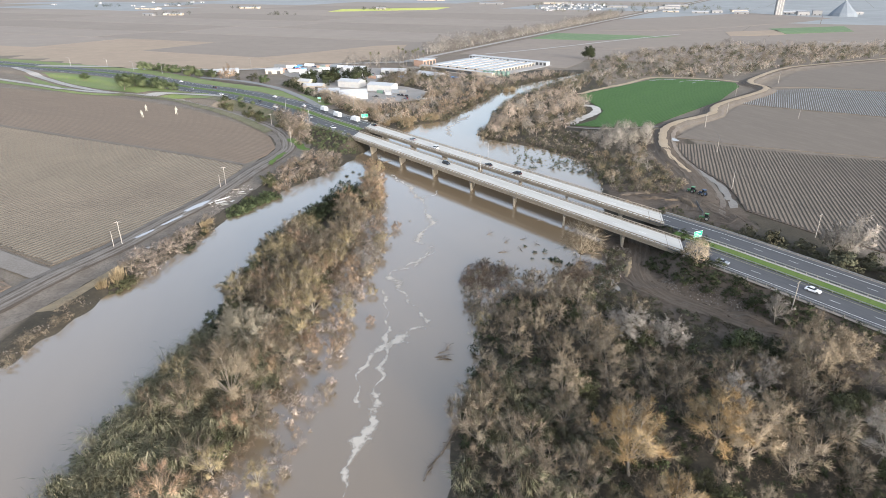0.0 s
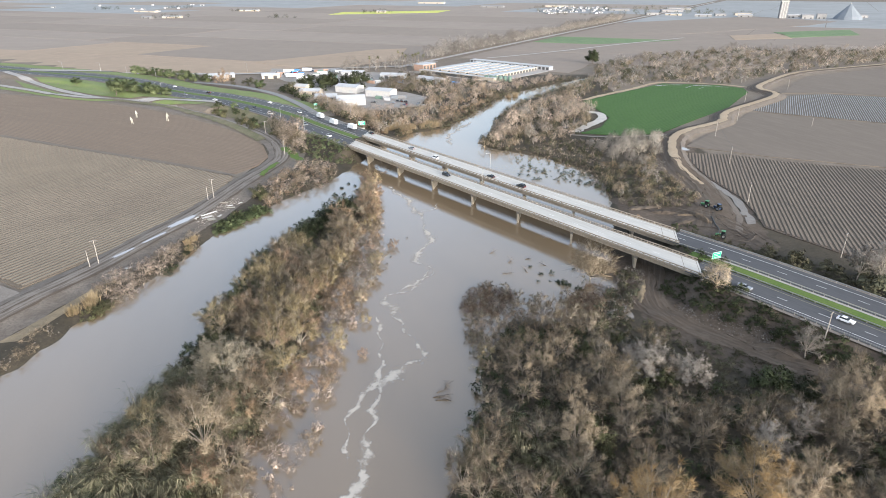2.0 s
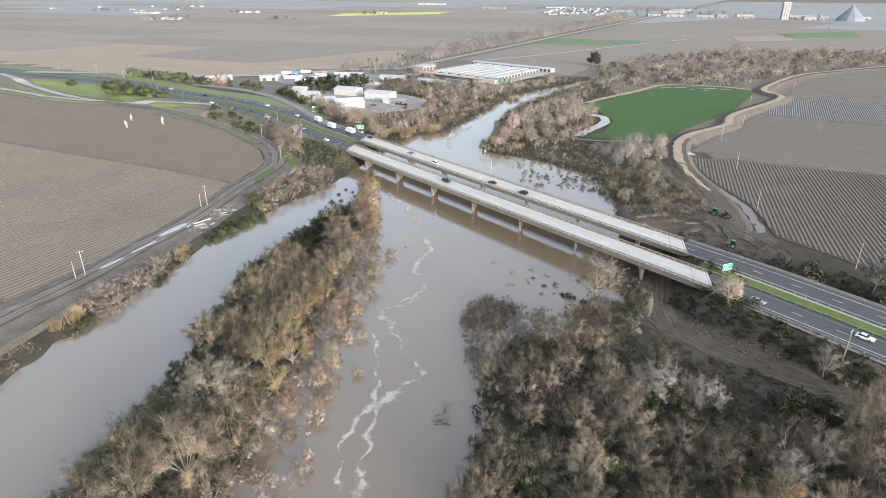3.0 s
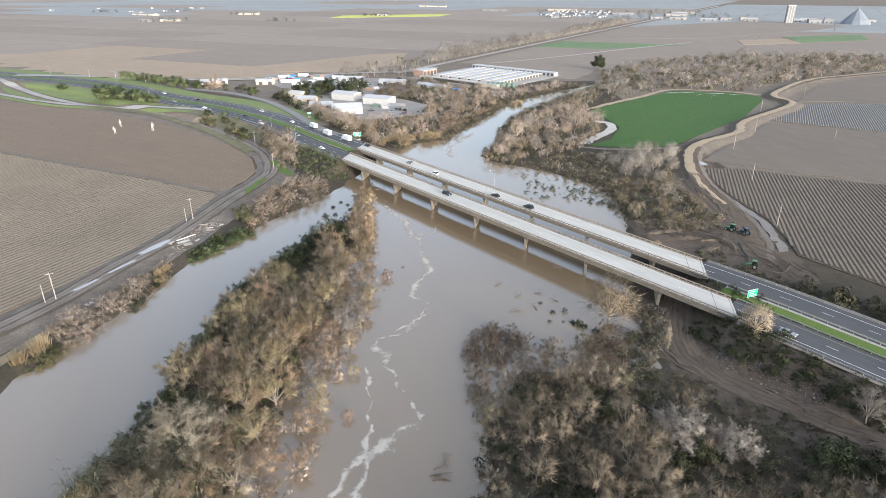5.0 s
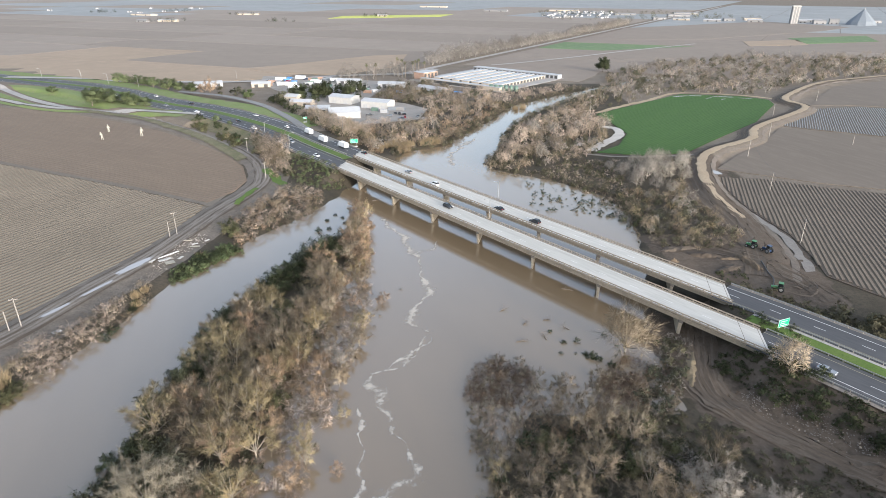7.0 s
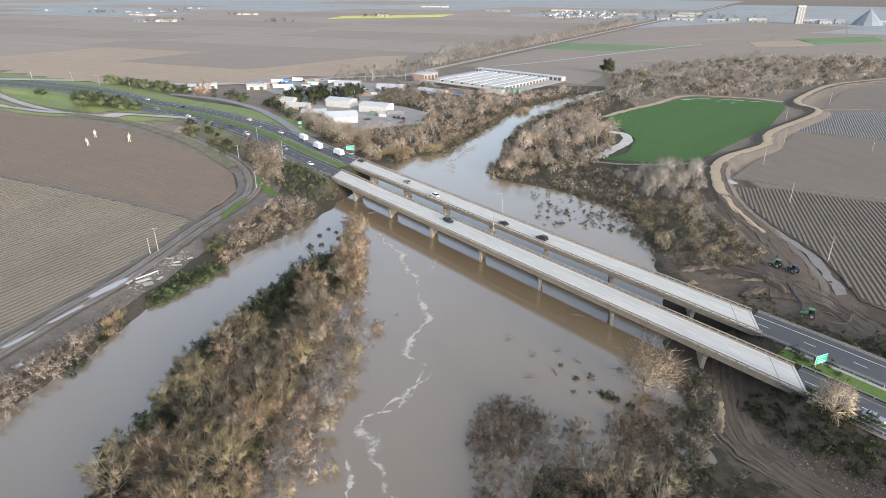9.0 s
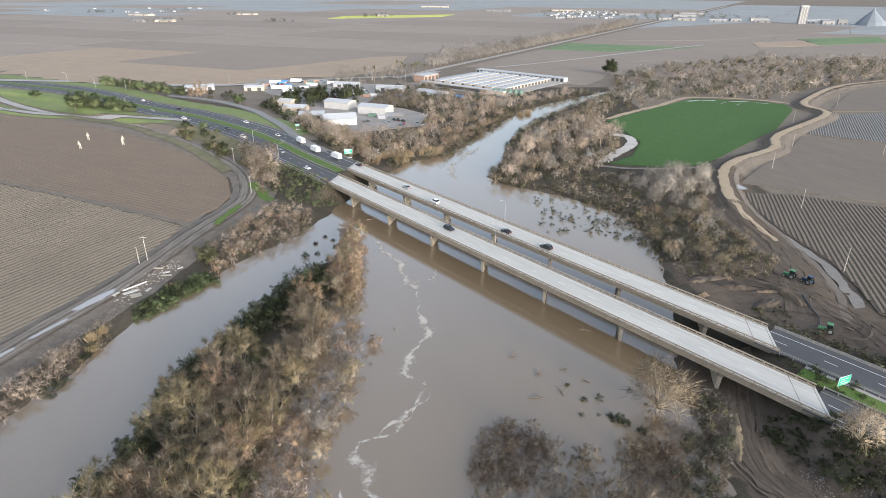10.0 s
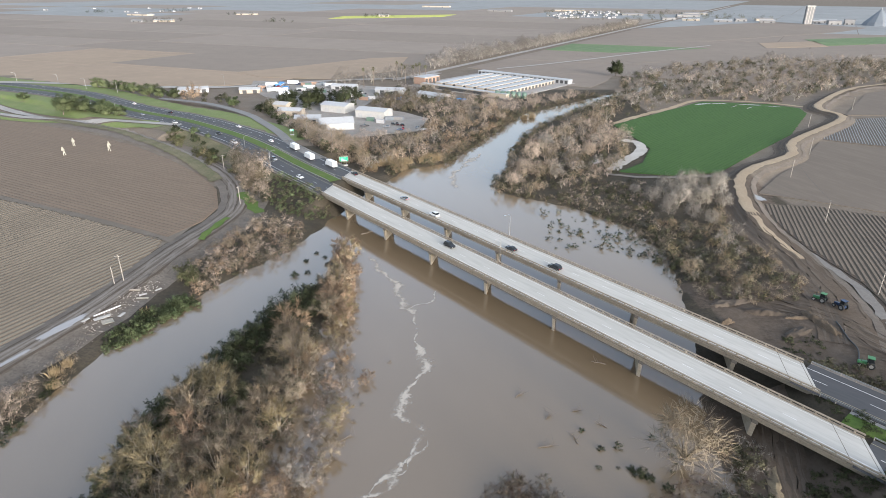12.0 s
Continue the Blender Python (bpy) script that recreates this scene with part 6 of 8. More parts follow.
def isle_u_of(x, y):
    return (x - at(ISLAND_W, y)) / (at(ISLAND_E, y) - at(ISLAND_W, y))


cane_places = scatter(band(ISLAND_W, ISLAND_E, 82, 172), 2.3, 450, keep=lambda x, y: (isle_u_of(x, y) < 0.62 + 0.08 * np.sin(y * 0.3)) & (y < 158 + 10 * np.sin(x * 0.4)))
joined_plants("cane_thicket", CANES, places_of(cane_places, 0.55, 1.15, 450), CANE, "dense thicket of olive-tan giant cane", "cane", wood=False)
wood("undergrowth", band(ISLAND_W, ISLAND_E, 84, 312), 3.6, 71, UNDER, TWIG_ROSE, "tangled brown undergrowth standing in floodwater", 0.6, 1.3, keep=lambda x, y: ((x - at(ISLAND_W, y)) / (at(ISLAND_E, y) - at(ISLAND_W, y)) > 0.58) & ((y > 165) | (np.sin(x * 3.1 + y * 5.7) > 0.2)) & (np.sin(x * 12.7 + y * 7.9) > 1.7 * (x - at(ISLAND_W, y)) / (at(ISLAND_E, y) - at(ISLAND_W, y)) - 2.0))
wood("undergrowth", band(ISLAND_W, ISLAND_E, 84, 300), 4.0, 79, DARK_BRUSH, LEAF_MID, "dark tangled brush under the island's trees", 0.35, 0.85, keep=lambda x, y: (x - at(ISLAND_W, y)) / (at(ISLAND_E, y) - at(ISLAND_W, y)) < 0.72)
cane_places = scatter([(4, 84), (5, 120), (14, 132), (30, 124), (36, 104), (30, 84)], 3.0, 451, keep=lambda x, y: np.sin(x * 0.33 + y * 0.21) > -0.3)
joined_plants("cane_thicket", CANES, places_of(cane_places, 0.5, 1.0, 451), CANE, "patches of grey-olive cane among willows", "cane", wood=False)
wood("undergrowth", WOOD_R, 4.8, 72, UNDER, TWIG_MIX, "tangled brown undergrowth in the flooded wood", 0.6, 1.2)
wood("undergrowth", WOOD_R, 4.6, 80, DARK_BRUSH, LEAF_DARK, "dark tangled brush in the flooded wood", 0.35, 0.8)
DROWNED = (([(7, 184), (9, 200), (15, 203), (25, 198), (24, 188), (17, 181)], TWIG_DARK, 1.5), ([(38, 180), (41, 193), (50, 195), (55, 190), (51, 178), (42, 176)], TWIG_DARK, 1.5), ([(8, 166), (8, 184), (18, 182), (27, 186), (36, 182), (37, 170), (26, 166)], TWIG_ORANGE, 2.3), ([(44, 196), (48, 203), (58, 202), (62, 192), (56, 186)], TWIG_DARK, 2.4), ([(8, 152), (8, 170), (30, 172), (54, 172), (52, 158)], TWIG_YELLOW, 3.0))
for k, (ring, mat, gap) in enumerate(DROWNED):
    wood("drowned_brush", ring, gap, 480 + k, UNDER, mat, "drowned russet brush in shallow water", 0.45, 0.95)
    wood("drowned_brush", ring, gap * 2.2, 485 + k, LOW_SHRUB, mat, "drowned russet brush in shallow water", 0.3, 0.6)
    wood("drowned_brush", ring, gap * 1.9, 490 + k, UNDER, TWIG_MIX, "low drowned brown brush in shallow water", 0.4, 0.9)
wood("undergrowth", [(56, 178), (66, 178), (71, 171), (84, 160), (96, 149), (113, 134), (104, 126), (76, 140), (58, 158), (50, 168)], 2.7, 74, FINE_BRUSH, LEAF_MID, "dark low brush beside the muddy track", 0.3, 0.6)
# Trees outside the view, added to throw shade over the muddy track.
wood("back_wood", [(124, 122), (112, 100), (90, 72), (100, 20), (220, -10), (250, 40), (180, 96), (150, 116)], 12, 81, LOW_TREE, TWIG_MIX, "tall leafless wood out of view, added to shade the track", 1.3, 2.1)
wood("shore_scrub", [(-40, 414), (-28, 438), (0, 448), (14, 476), (34, 522), (54, 580), (48, 582), (26, 524), (6, 480), (-8, 454), (-34, 444), (-46, 420)], 4.0, 84, UNDER, TWIG_ORANGE, "low russet scrub down to the water", 0.7, 1.4)



def shore(name, table, y0, y1, side, gap, seed, plants, mat, label, lo, hi, deep=5.0, keep=1.0, clump=-2.0):
    """Plants crowding a bank's waterline; side +1 where land lies towards +x."""
    r = np.random.default_rng(seed)
    y = np.arange(y0, y1, gap * 0.5) + r.uniform(-gap, gap, len(np.arange(y0, y1, gap * 0.5))) * 0.5
    y = y[(r.random(len(y)) < keep) & (np.sin(y * 0.19 + seed) + 0.6 * np.sin(y * 0.47 + seed) > clump)]
    x = at(table, y) + side * r.uniform(-1.0, deep, len(y))
    joined_plants(name, plants, places_of(np.stack([x, y], 1), lo, hi, seed, 0.0), mat, label, "woodland", wood=False)


shore("shore_brush", LBANK, 414, 660, -1, 3.8, 401, FAR_BRUSH, LEAF_MID, "dark brush hanging over the water", 0.4, 0.9, 8)
shore("shore_brush", LBANK, 414, 660, -1, 4.6, 402, ROUND, TWIG_MIX, "leafless shrubs leaning over the water", 0.3, 0.6, 7)
shore("shore_brush", RBANK, 384, 656, 1, 3.8, 403, FAR_BRUSH, LEAF_MID, "dark brush hanging over the water", 0.4, 0.8, 8)
shore("shore_brush", RBANK, 384, 656, 1, 4.6, 404, ROUND, TWIG_TAN, "leafless shrubs leaning over the water", 0.25, 0.55, 7)
shore("shore_brush", RBANK, 300, 384, 1, 3.2, 405, UNDER, TWIG_MIX, "drowned brown shrubs at the waterline", 0.4, 0.8, 6)
shore("shore_brush", RBANK, 300, 384, 1, 3.4, 406, DARK_BRUSH, LEAF_MID, "dark brush hanging over the water", 0.25, 0.55, 6)
wood("yard_trees", [(-8, 556), (30, 606), (50, 642), (34, 652), (6, 622), (-14, 590), (-30, 582)], 7, 420, ROUND, TWIG_ROSE, "leafless trees between the yards and the river", 0.5, 0.9)
wood("yard_trees", [(-8, 556), (30, 606), (50, 642), (34, 652), (6, 622), (-14, 590), (-30, 582)], 6, 421, FAR_BRUSH, LEAF_MID, "dark scrub between the yards and the river", 0.5, 0.9)
wood("yard_trees", [(-112, 510), (-92, 484), (-72, 470), (-80, 492), (-98, 512)], 8, 422, ROUND, TWIG_GREY, "pale leafless trees beside the highway", 0.5, 0.9)
wood("pale_scrub", [(41, 158), (54, 157), (59, 166), (50, 172), (42, 168)], 2.8, 423, UNDER, TWIG_GREY, "pale grey brush in the flooded wood", 0.8, 1.2)
wood("yard_trees", [(-60, 596), (-30, 580), (0, 610), (14, 640), (-10, 690), (-40, 700), (-58, 650)], 9, 426, ROUND, TWIG_GREY, "grey leafless trees around the yards", 0.5, 1.0)
wood("yard_trees", [(-64, 596), (-30, 580), (0, 610), (10, 640), (-10, 690), (-44, 700), (-62, 650)], 14, 427, LOW_GREEN, LEAF_MID, "dark trees around the yards", 0.6, 1.1)
wood("yard_trees", [(-150, 604), (-128, 572), (-112, 552), (-104, 530), (-112, 524), (-134, 560), (-160, 596)], 9, 428, LOW_GREEN, LEAF_DARK, "dark trees between yards and slip road", 0.5, 1.1)
wood("undergrowth", band(ISLAND_W, ISLAND_E, 84, 215), 4.2, 440, DARK_BRUSH, TWIG_ROSE, "drowned brown brush along the island's low side", 0.25, 0.5, keep=lambda x, y: ((x - at(ISLAND_W, y)) / (at(ISLAND_E, y) - at(ISLAND_W, y)) > 0.55) & (np.sin(x * 0.31 + y * 0.17) > -0.5))
wood("undergrowth", band(ISLAND_W, ISLAND_E, 84, 250), 5.0, 441, LOW_SHRUB, TWIG_ORANGE, "drowned leafless shrubs along the island's low side", 0.35, 0.75, keep=lambda x, y: (x - at(ISLAND_W, y)) / (at(ISLAND_E, y) - at(ISLAND_W, y)) > 0.6)

# ---- river surface: foam, logs, reeds ----
def foam(pts, half, seed):
    """A ragged streak of scum: a strip on the water, thinning out from its middle line."""
    line = spline([(*p, 0) for p in pts], 0.8)
    nn, n = normals(line), len(line)
    r = np.random.default_rng(seed)
    k = np.arange(n)
    wander = 0.9 * np.sin(k * 0.21 + seed) + 0.6 * np.sin(k * 0.53 + 2 * seed) + np.convolve(r.normal(0, 0.5, n), np.ones(5) / 5, "same")
    swell = half * (0.75 + 0.35 * np.sin(k * 0.13 + seed * 1.7) + 0.25 * np.sin(k * 0.37 + seed)) * np.clip(np.minimum(k, n - 1 - k) / 5, 0.15, 1)
    us = np.linspace(-1, 1, 7)
    p = line[:, None, :2] + nn[:, None] * (wander[:, None] + swell[:, None] * us)[..., None]
    mesh = Mesh()
    mesh.v = np.concatenate([p, np.full((n, 7, 1), 0.03 + 0.004 * seed)], 2).reshape(-1, 3).tolist()
    mesh.f = [(i * 7 + j, (i + 1) * 7 + j, (i + 1) * 7 + j + 1, i * 7 + j + 1) for i in range(n - 1) for j in range(6)]
    me = mesh.data("river_foam", FOAM)
    me.attributes.new("core", "FLOAT", "POINT").data.foreach_set("value", np.tile(1 - np.abs(us), n).astype(np.float32))
    tagged(new("river_foam", me), "pale scum of foam drifting on brown water", "foam", kind="stuff")


for k, (pts, half) in enumerate((
        ([(-29.3, 313.9), (-22.8, 304.4), (-14.2, 284.7), (-7.5, 262.2), (-4.5, 245.3), (-5.3, 236.6)], 2.0),
        ([(-12, 272), (-5, 278), (-1, 286)], 1.3),
        ([(-5.3, 238), (-8, 228), (-10.3, 222.8), (-7, 218), (-3.8, 215.7), (-5.2, 209.0), (-12.6, 198.3), (-18.7, 195.4)], 1.9),
        ([(-18, 196), (-16, 188), (-14.2, 180.0), (-10.1, 174.3), (-5.0, 162.1), (-9.5, 155.7), (-13.2, 149.1), (-17, 138), (-16, 124), (-19, 108), (-21, 92)], 1.8),
        ([(-18.5, 182), (-19.1, 173.2), (-15.3, 157.5), (-17.7, 147.5), (-22, 132), (-21, 118)], 1.2),
        ([(-14.2, 198.3), (-6.4, 204.3), (-3.8, 214.0)], 1.2),
        ([(8, 395), (4, 410), (9, 430), (22, 462)], 2.4)
)):
    foam(pts, half * 1.7, k + 1)


def drift_log(x, y, length, turn, rad=0.25, label="dark driftwood log caught in the river"):
    t = thing("driftwood_log", label, "log", "driftwood", pose(x, y, 0.08, 0, 0, turn))
    r = random.Random(int(x * 13 + y))
    m = Mesh()
    m.tube([(-length / 2, 0, 0), (-length * 0.15, r.uniform(-.3, .3), 0.1), (length * 0.2, r.uniform(-.3, .3), 0.15), (length / 2, 0, 0.3)], [rad, rad * 0.9, rad * 0.7, rad * 0.25], 7)
    part("stem", m, BARK, t)
    for k in range(4):
        x0 = r.uniform(-0.3, 0.45) * length
        m = Mesh()
        m.tube([(x0, 0, 0.1), (x0 + 0.6, r.choice((-1, 1)) * 0.9, r.uniform(0.2, 1.0)), (x0 + 1.1, r.choice((-1, 1)) * 1.5, r.uniform(0.5, 1.6))], [rad * 0.35, rad * 0.2, 0.03], 4)
        part("branch", m, BARK, t)


for x, y, ln, tn in ((0.6, 144, 3.2, 20), (1.5, 146, 2.2, 70), (3.2, 112, 6, 62), (1.2, 107, 8, 66), (-1.2, 103, 7, 58), (-2.8, 99, 6, 70), (0.2, 142, 4.2, 15), (1.2, 141, 3.6, 150), (0.4, 140.4, 3.0, 5), (-22, 226, 4, 100), (-20, 236, 3, 60), (-21, 214, 3.5, 30), (24, 212, 4, 15), (31, 214, 3, 100),
                     (20, 230, 2.5, 40), (33, 224, 2, 10), (43, 244, 4, 165), (-31, 336, 5, 30), (-36, 345, 4, 120), (26, 222, 2.4, 60), (38, 219, 2.6, 140), (-27, 150, 3, 80)):
    drift_log(x, y, ln, tn, 0.14 if ln < 5 else 0.2)


def reed_clump(x, y, s, seed):
    r = np.random.default_rng(seed)
    n = 240
    b = r.normal(0, 0.9, (n, 2)) * s
    tip = b * 1.5 + r.normal(0, 0.4, (n, 2)) * s
    hgt = r.uniform(2.0, 4.2, n) * s
    side = r.normal(0, 0.07, (n, 2))
    v = np.stack([np.c_[b - side, np.zeros(n)], np.c_[b + side, np.zeros(n)], np.c_[tip, hgt]], 1).reshape(-1, 3)
    t = thing("reed_clump", "clump of dry golden reeds at the waterline", "reeds", "reed clumps", pose(x, y, max(0, float(height(np.array([x]), np.array([y]))[0])) - 0.1))
    put(new("reed_mass", tri_mesh("reed_mass", v, np.arange(3 * n).reshape(-1, 3), REED)), t)


for k, (x, y, s) in enumerate(((-34, 432, 1.3), (-29, 429, 1.2), (-25, 432, 1.3), (-22, 427, 1.0), (-12, 438, 1.1), (-7, 440, 1.5), (-3, 443, 1.2), (-30, 437, 1.4), (-20, 436, 1.1), (-38, 424, 1.0), (-113, 190, 1.0), (-112, 186, 1.0), (-115, 182, 0.9),
                               (-100, 236, 0.7), (-99, 240, 0.6), (-98, 232, 0.6), (-91, 268, 0.5), (60, 560, 1.2), (66, 566, 1.2))):
    reed_clump(x, y, s, k)

# ---- mud, tracks and rubble at the bridge's end ----
TRACK_R = spline([(82, 232, 0), (76.5, 212, 0), (72, 199, 0), (70.5, 187, 0), (75, 177, 0), (85, 166, 0), (97, 155, 0), (114, 140, 0), (137, 118, 0)], 2.5)
ribbon("dirt_track", TRACK_R, -4.6, 4.2, TRACK_WET, "rutted earth track below the bridge", "track", 0.16, cols=7, wobble=0.8)
for k, (o, wd, mt) in enumerate(((-3.9, 0.5, RUT_PALE), (-3.0, 0.35, RUT_PALE), (-2.2, 0.4, MUD), (-1.4, 0.4, RUT_PALE), (-0.6, 0.5, MUD), (0.3, 0.35, RUT_PALE), (1.2, 0.4, MUD), (2.0, 0.4, RUT_PALE), (2.9, 0.3, RUT_PALE))):
    ribbon("dirt_track_rut", TRACK_R, o, o + wd, mt, "wheel rut in the earth track", "track", 0.21, cols=2, wobble=0.5, seed=70 + k)
MUD_LINE = spline([(92, 284, 0), (106, 277, 0), (117, 268, 0), (123, 258, 0), (128, 246, 0), (130, 234, 0)], 2.5)
for k, o in enumerate((-6, -4.4, -3, -1.4, 0.4, 2, 3.6)):
    ribbon("mud_rut", MUD_LINE[(k * 5) % 7:len(MUD_LINE) - (k * 3) % 6], o, o + 0.24, RUT_PALE if k % 2 else MUD, "curved wheel rut in churned mud", "track", 0.2, cols=2, wobble=0.9, seed=80 + k)


for k, (o, cut) in enumerate(((-1.2, 3), (-0.2, 0), (0.9, 5))):
    ribbon("pale_rut", spline([(64, 196, 0), (65, 186, 0), (68, 180, 0), (73, 174.5, 0), (82, 166, 0)], 1.5)[cut:], o, o + 0.5, RUT_PALE, "drying curved ridge beside the track", "track", 0.25, cols=2, wobble=0.5, seed=90 + k)
SWIRL = spline([(116, 262, 0), (122, 256, 0), (126, 248, 0), (122, 241, 0), (116, 246, 0)], 1.5)
for k, o in enumerate(np.arange(-3.5, 4, 2.2)):
    ribbon("mud_rut", SWIRL[(k * 3) % 5:len(SWIRL) - (k * 2) % 5], o, o + 0.2, RUT_PALE if k % 2 else MUD, "curved wheel rut in churned mud", "track", 0.22, cols=2, wobble=0.5, seed=110 + k)
mound("earth_bank", 113.6, 263, 8.5, 1.8, 1.6, 100, EARTH_CUT, "fresh tan cut earth bank above the mud")
mound("earth_bank", 108.5, 266.5, 5.5, 1.2, 0.8, 4, EARTH_CUT, "fresh tan cut earth step")
mound("earth_heap", 85.7, 263.5, 2.4, 1.4, 1.3, 20, EARTH_CUT, "pale lump of earth at the waterline")
mound("earth_heap", 92, 276, 8, 2.5, 0.8, 15, RUT_PALE, "grey silt heap at the waterline")
mound("earth_heap", 100, 270, 7, 2.2, 0.9, -10, MUD, "dark wet silt heap")
mound("dry_strip", 68.2, 198, 9, 1.5, 0.7, 70, DRY_GRASS, "pale strip of dry grass and silt beside the track")
mound("earth_heap", 104, 258, 6, 2.0, 0.8, 25, MUD, "dark wet earth heap")
pipe = thing("drain_pipe", "long dark flexible drain pipe across the mud", "pipe", "", pose(116, 254, 1.5))
m = Mesh()
pl = spline([(118.5, 264, 0), (117.4, 259, 0), (116.2, 254, 0), (115.6, 249, 0), (113, 244, 0), (110, 239, 0)], 1.0)
m.tube([(p[0] - 116, p[1] - 254, float(height(p[0], p[1])) - 1.5 + 0.4) for p in pl], [0.22] * len(pl), 6)
part("hose", m, DOOR_DARK, pipe)


def rubble(name, line, wide, count, seed, mat, label, big=0.5):
    r = np.random.default_rng(seed)
    ln, m = spline([(*p, 0) for p in line], 1.0), Mesh()
    nn = normals(ln)
    for _ in range(count):
        k = int(r.integers(len(ln)))
        x, y = ln[k, :2] + nn[k] * r.normal(0, wide / 2) + r.normal(0, 0.7, 2)
        z = float(height(np.array([x]), np.array([y]))[0]) + 0.15
        s = big * r.uniform(0.3, 1.0)
        m.box((0, 0, 0), (s * r.uniform(0.8, 1.8), s, s * r.uniform(0.4, 0.9)), pose(x, y, z + s * 0.2, r.uniform(-25, 25), r.uniform(-25, 25), r.uniform(0, 360)), taper=r.uniform(0.5, 0.9))
    tagged(new(name, m.data(name, mat)), label, "rubble", kind="stuff")


loft("dry_bank", [(-128, 165), (-124, 176), (-120.5, 188), (-117, 200)], [(-122.5, 166), (-119, 177), (-116.8, 188), (-114.5, 198)], DRY_GRASS, "pale dry grass and sand along the track", "bank", 0.1, 5, 2.5)
for k, (x, y, s) in enumerate(((84, 143, 1.7), (88, 146, 1.4), (92, 141, 1.5))):
    stand("evergreen", x, y, s, 990 + k, "bushes in the flooded wood")
rubble("rubble_heap", [(78, 186), (84, 178), (92, 170), (98, 165)], 4.5, 700, 3, GRAVEL_MAT, "broken grey rubble on dark earth", 0.26)
rubble("rubble_heap", [(79, 185), (85, 177), (93, 169), (97, 166)], 3.5, 24, 13, CONCRETE_RAIL, "scattered pale concrete lumps", 0.4)
rubble("rubble_dark", [(76, 188), (84, 180), (94, 171), (102, 164)], 8, 260, 4, MUD, "dark clods of earth", 0.5)
rubble("bank_debris", [(-104, 258), (-102, 266), (-99, 278), (-96, 288)], 4, 190, 5, WOOD, "flood debris of wood and trash on the bank", 0.4)
rubble("bank_debris", [(-108, 228), (-103, 244), (-101.5, 257)], 2.5, 240, 6, GRAVEL_MAT, "pale broken rubble on the bank", 0.34)
rubble("bank_debris", [(-123, 140), (-120, 160), (-117, 176)], 4, 60, 8, GRAVEL_MAT, "grey broken rubble on the bank", 0.4)
rubble("levee_debris", [(118, 290), (122, 284), (124, 276)], 4, 40, 7, EARTH_CUT, "tan clods of earth by the mud track", 0.6)


def plank(x, y, ln, turn, mat=WHITE, wide=0.8, label="pale washed-up board on the bank"):
    t = thing("board", label, "board", "washed-up boards", pose(x, y, float(height(np.array([x]), np.array([y]))[0]) + 0.32, 3, 2, turn))
    m = Mesh()
    m.box((0, 0, 0), (ln, wide, 0.16))
    part("panel", m, mat, t)
    m = Mesh()
    m.box((0, 0.25, 0.12), (ln * 0.96, 0.12, 0.1))
    part("batten", m, WOOD, t)


for a in ((-102.6, 268, 8.5, 58, SIGN_WHITE, 0.45), (-102.4, 264.3, 4.6, 48, WHITE, 1.4), (-106, 262, 2.6, 75, WHITE, 0.9), (-99.8, 262.5, 3.2, 40, PLYWOOD, 2.4), (-97.5, 266.5, 2.6, 80, WHITE, 1.0), (-96, 277, 3.6, 10, PLYWOOD, 0.6), (-100.5, 281.5, 3.4, 5, BARK_PALE, 0.5), (-97, 279.5, 2.4, 35, WHITE, 0.9), (-93.5, 283, 2.2, 60, WHITE, 0.7), (-113, 214, 2.4, 60, WHITE, 1.4)):
    plank(*a)


def puddle(x, y, rx, ry, turn, label="shallow puddle on the track"):
    r, m = np.random.default_rng(int(abs(x * 7 + y))), Mesh()
    c, s = math.cos(radians(turn)), math.sin(radians(turn))
    z = float(height(np.array([x]), np.array([y]))[0]) + 0.2
    z = max(z, 1.74) if inside(GREEN, [x], [y])[0] else z
    ring = []
    for j in range(22):
        a, q = 6.283 * j / 22, r.uniform(0.75, 1.15)
        u, v = math.cos(a) * rx * q, math.sin(a) * ry * q
        ring.append((x + u * c - v * s, y + u * s + v * c, z))
    m.face(ring)
    setting("puddle", m, PUDDLE, label, "puddle")


for a in ((-110.5, 258, 9, 1.7, 66), (-115, 240, 7, 0.9, 68), (-120, 226, 6, 1.0, 66), (146, 376, 7, 3, 110), (-16, 521, 6, 3, 20), (214, 616, 9, 2.0, 20), (228, 618, 8, 1.6, -5), (252, 613, 10, 1.8, -12), (268, 606, 6, 1.2, -20), (236, 606, 7, 0.6, 45), (246, 600, 6, 0.5, 45), (86, 440, 7, 3, 40)):
    puddle(*a)

# ---- poles, lamps, signs, rails ----
def utility_pole(x, y, tall, turn, arm=True):
    z = float(height(np.array([x]), np.array([y]))[0])
    p = thing("utility_pole", "weathered wooden utility pole beside a field", "utility pole", "utility poles", pose(x, y, max(z, 1.4), 0, 0, turn))
    m = Mesh()
    m.tube([(0, 0, -0.8), (0, 0, tall * 0.5), (0, 0, tall)], [0.2, 0.17, 0.13], 7)
    part("pole", m, WOOD, p)
    if arm:
        m = Mesh()
        m.box((0, 0, tall - 0.45), (2.4, 0.13, 0.16))
        ca = part("crossarm", m, WOOD, p)
        for k in (-1.05, -0.4, 0.4, 1.05):
            m = Mesh()
            m.tube([(k, 0, tall - 0.36), (k, 0, tall - 0.16)], [0.06, 0.04], 5)
            part("insulator", m, GALV, ca)


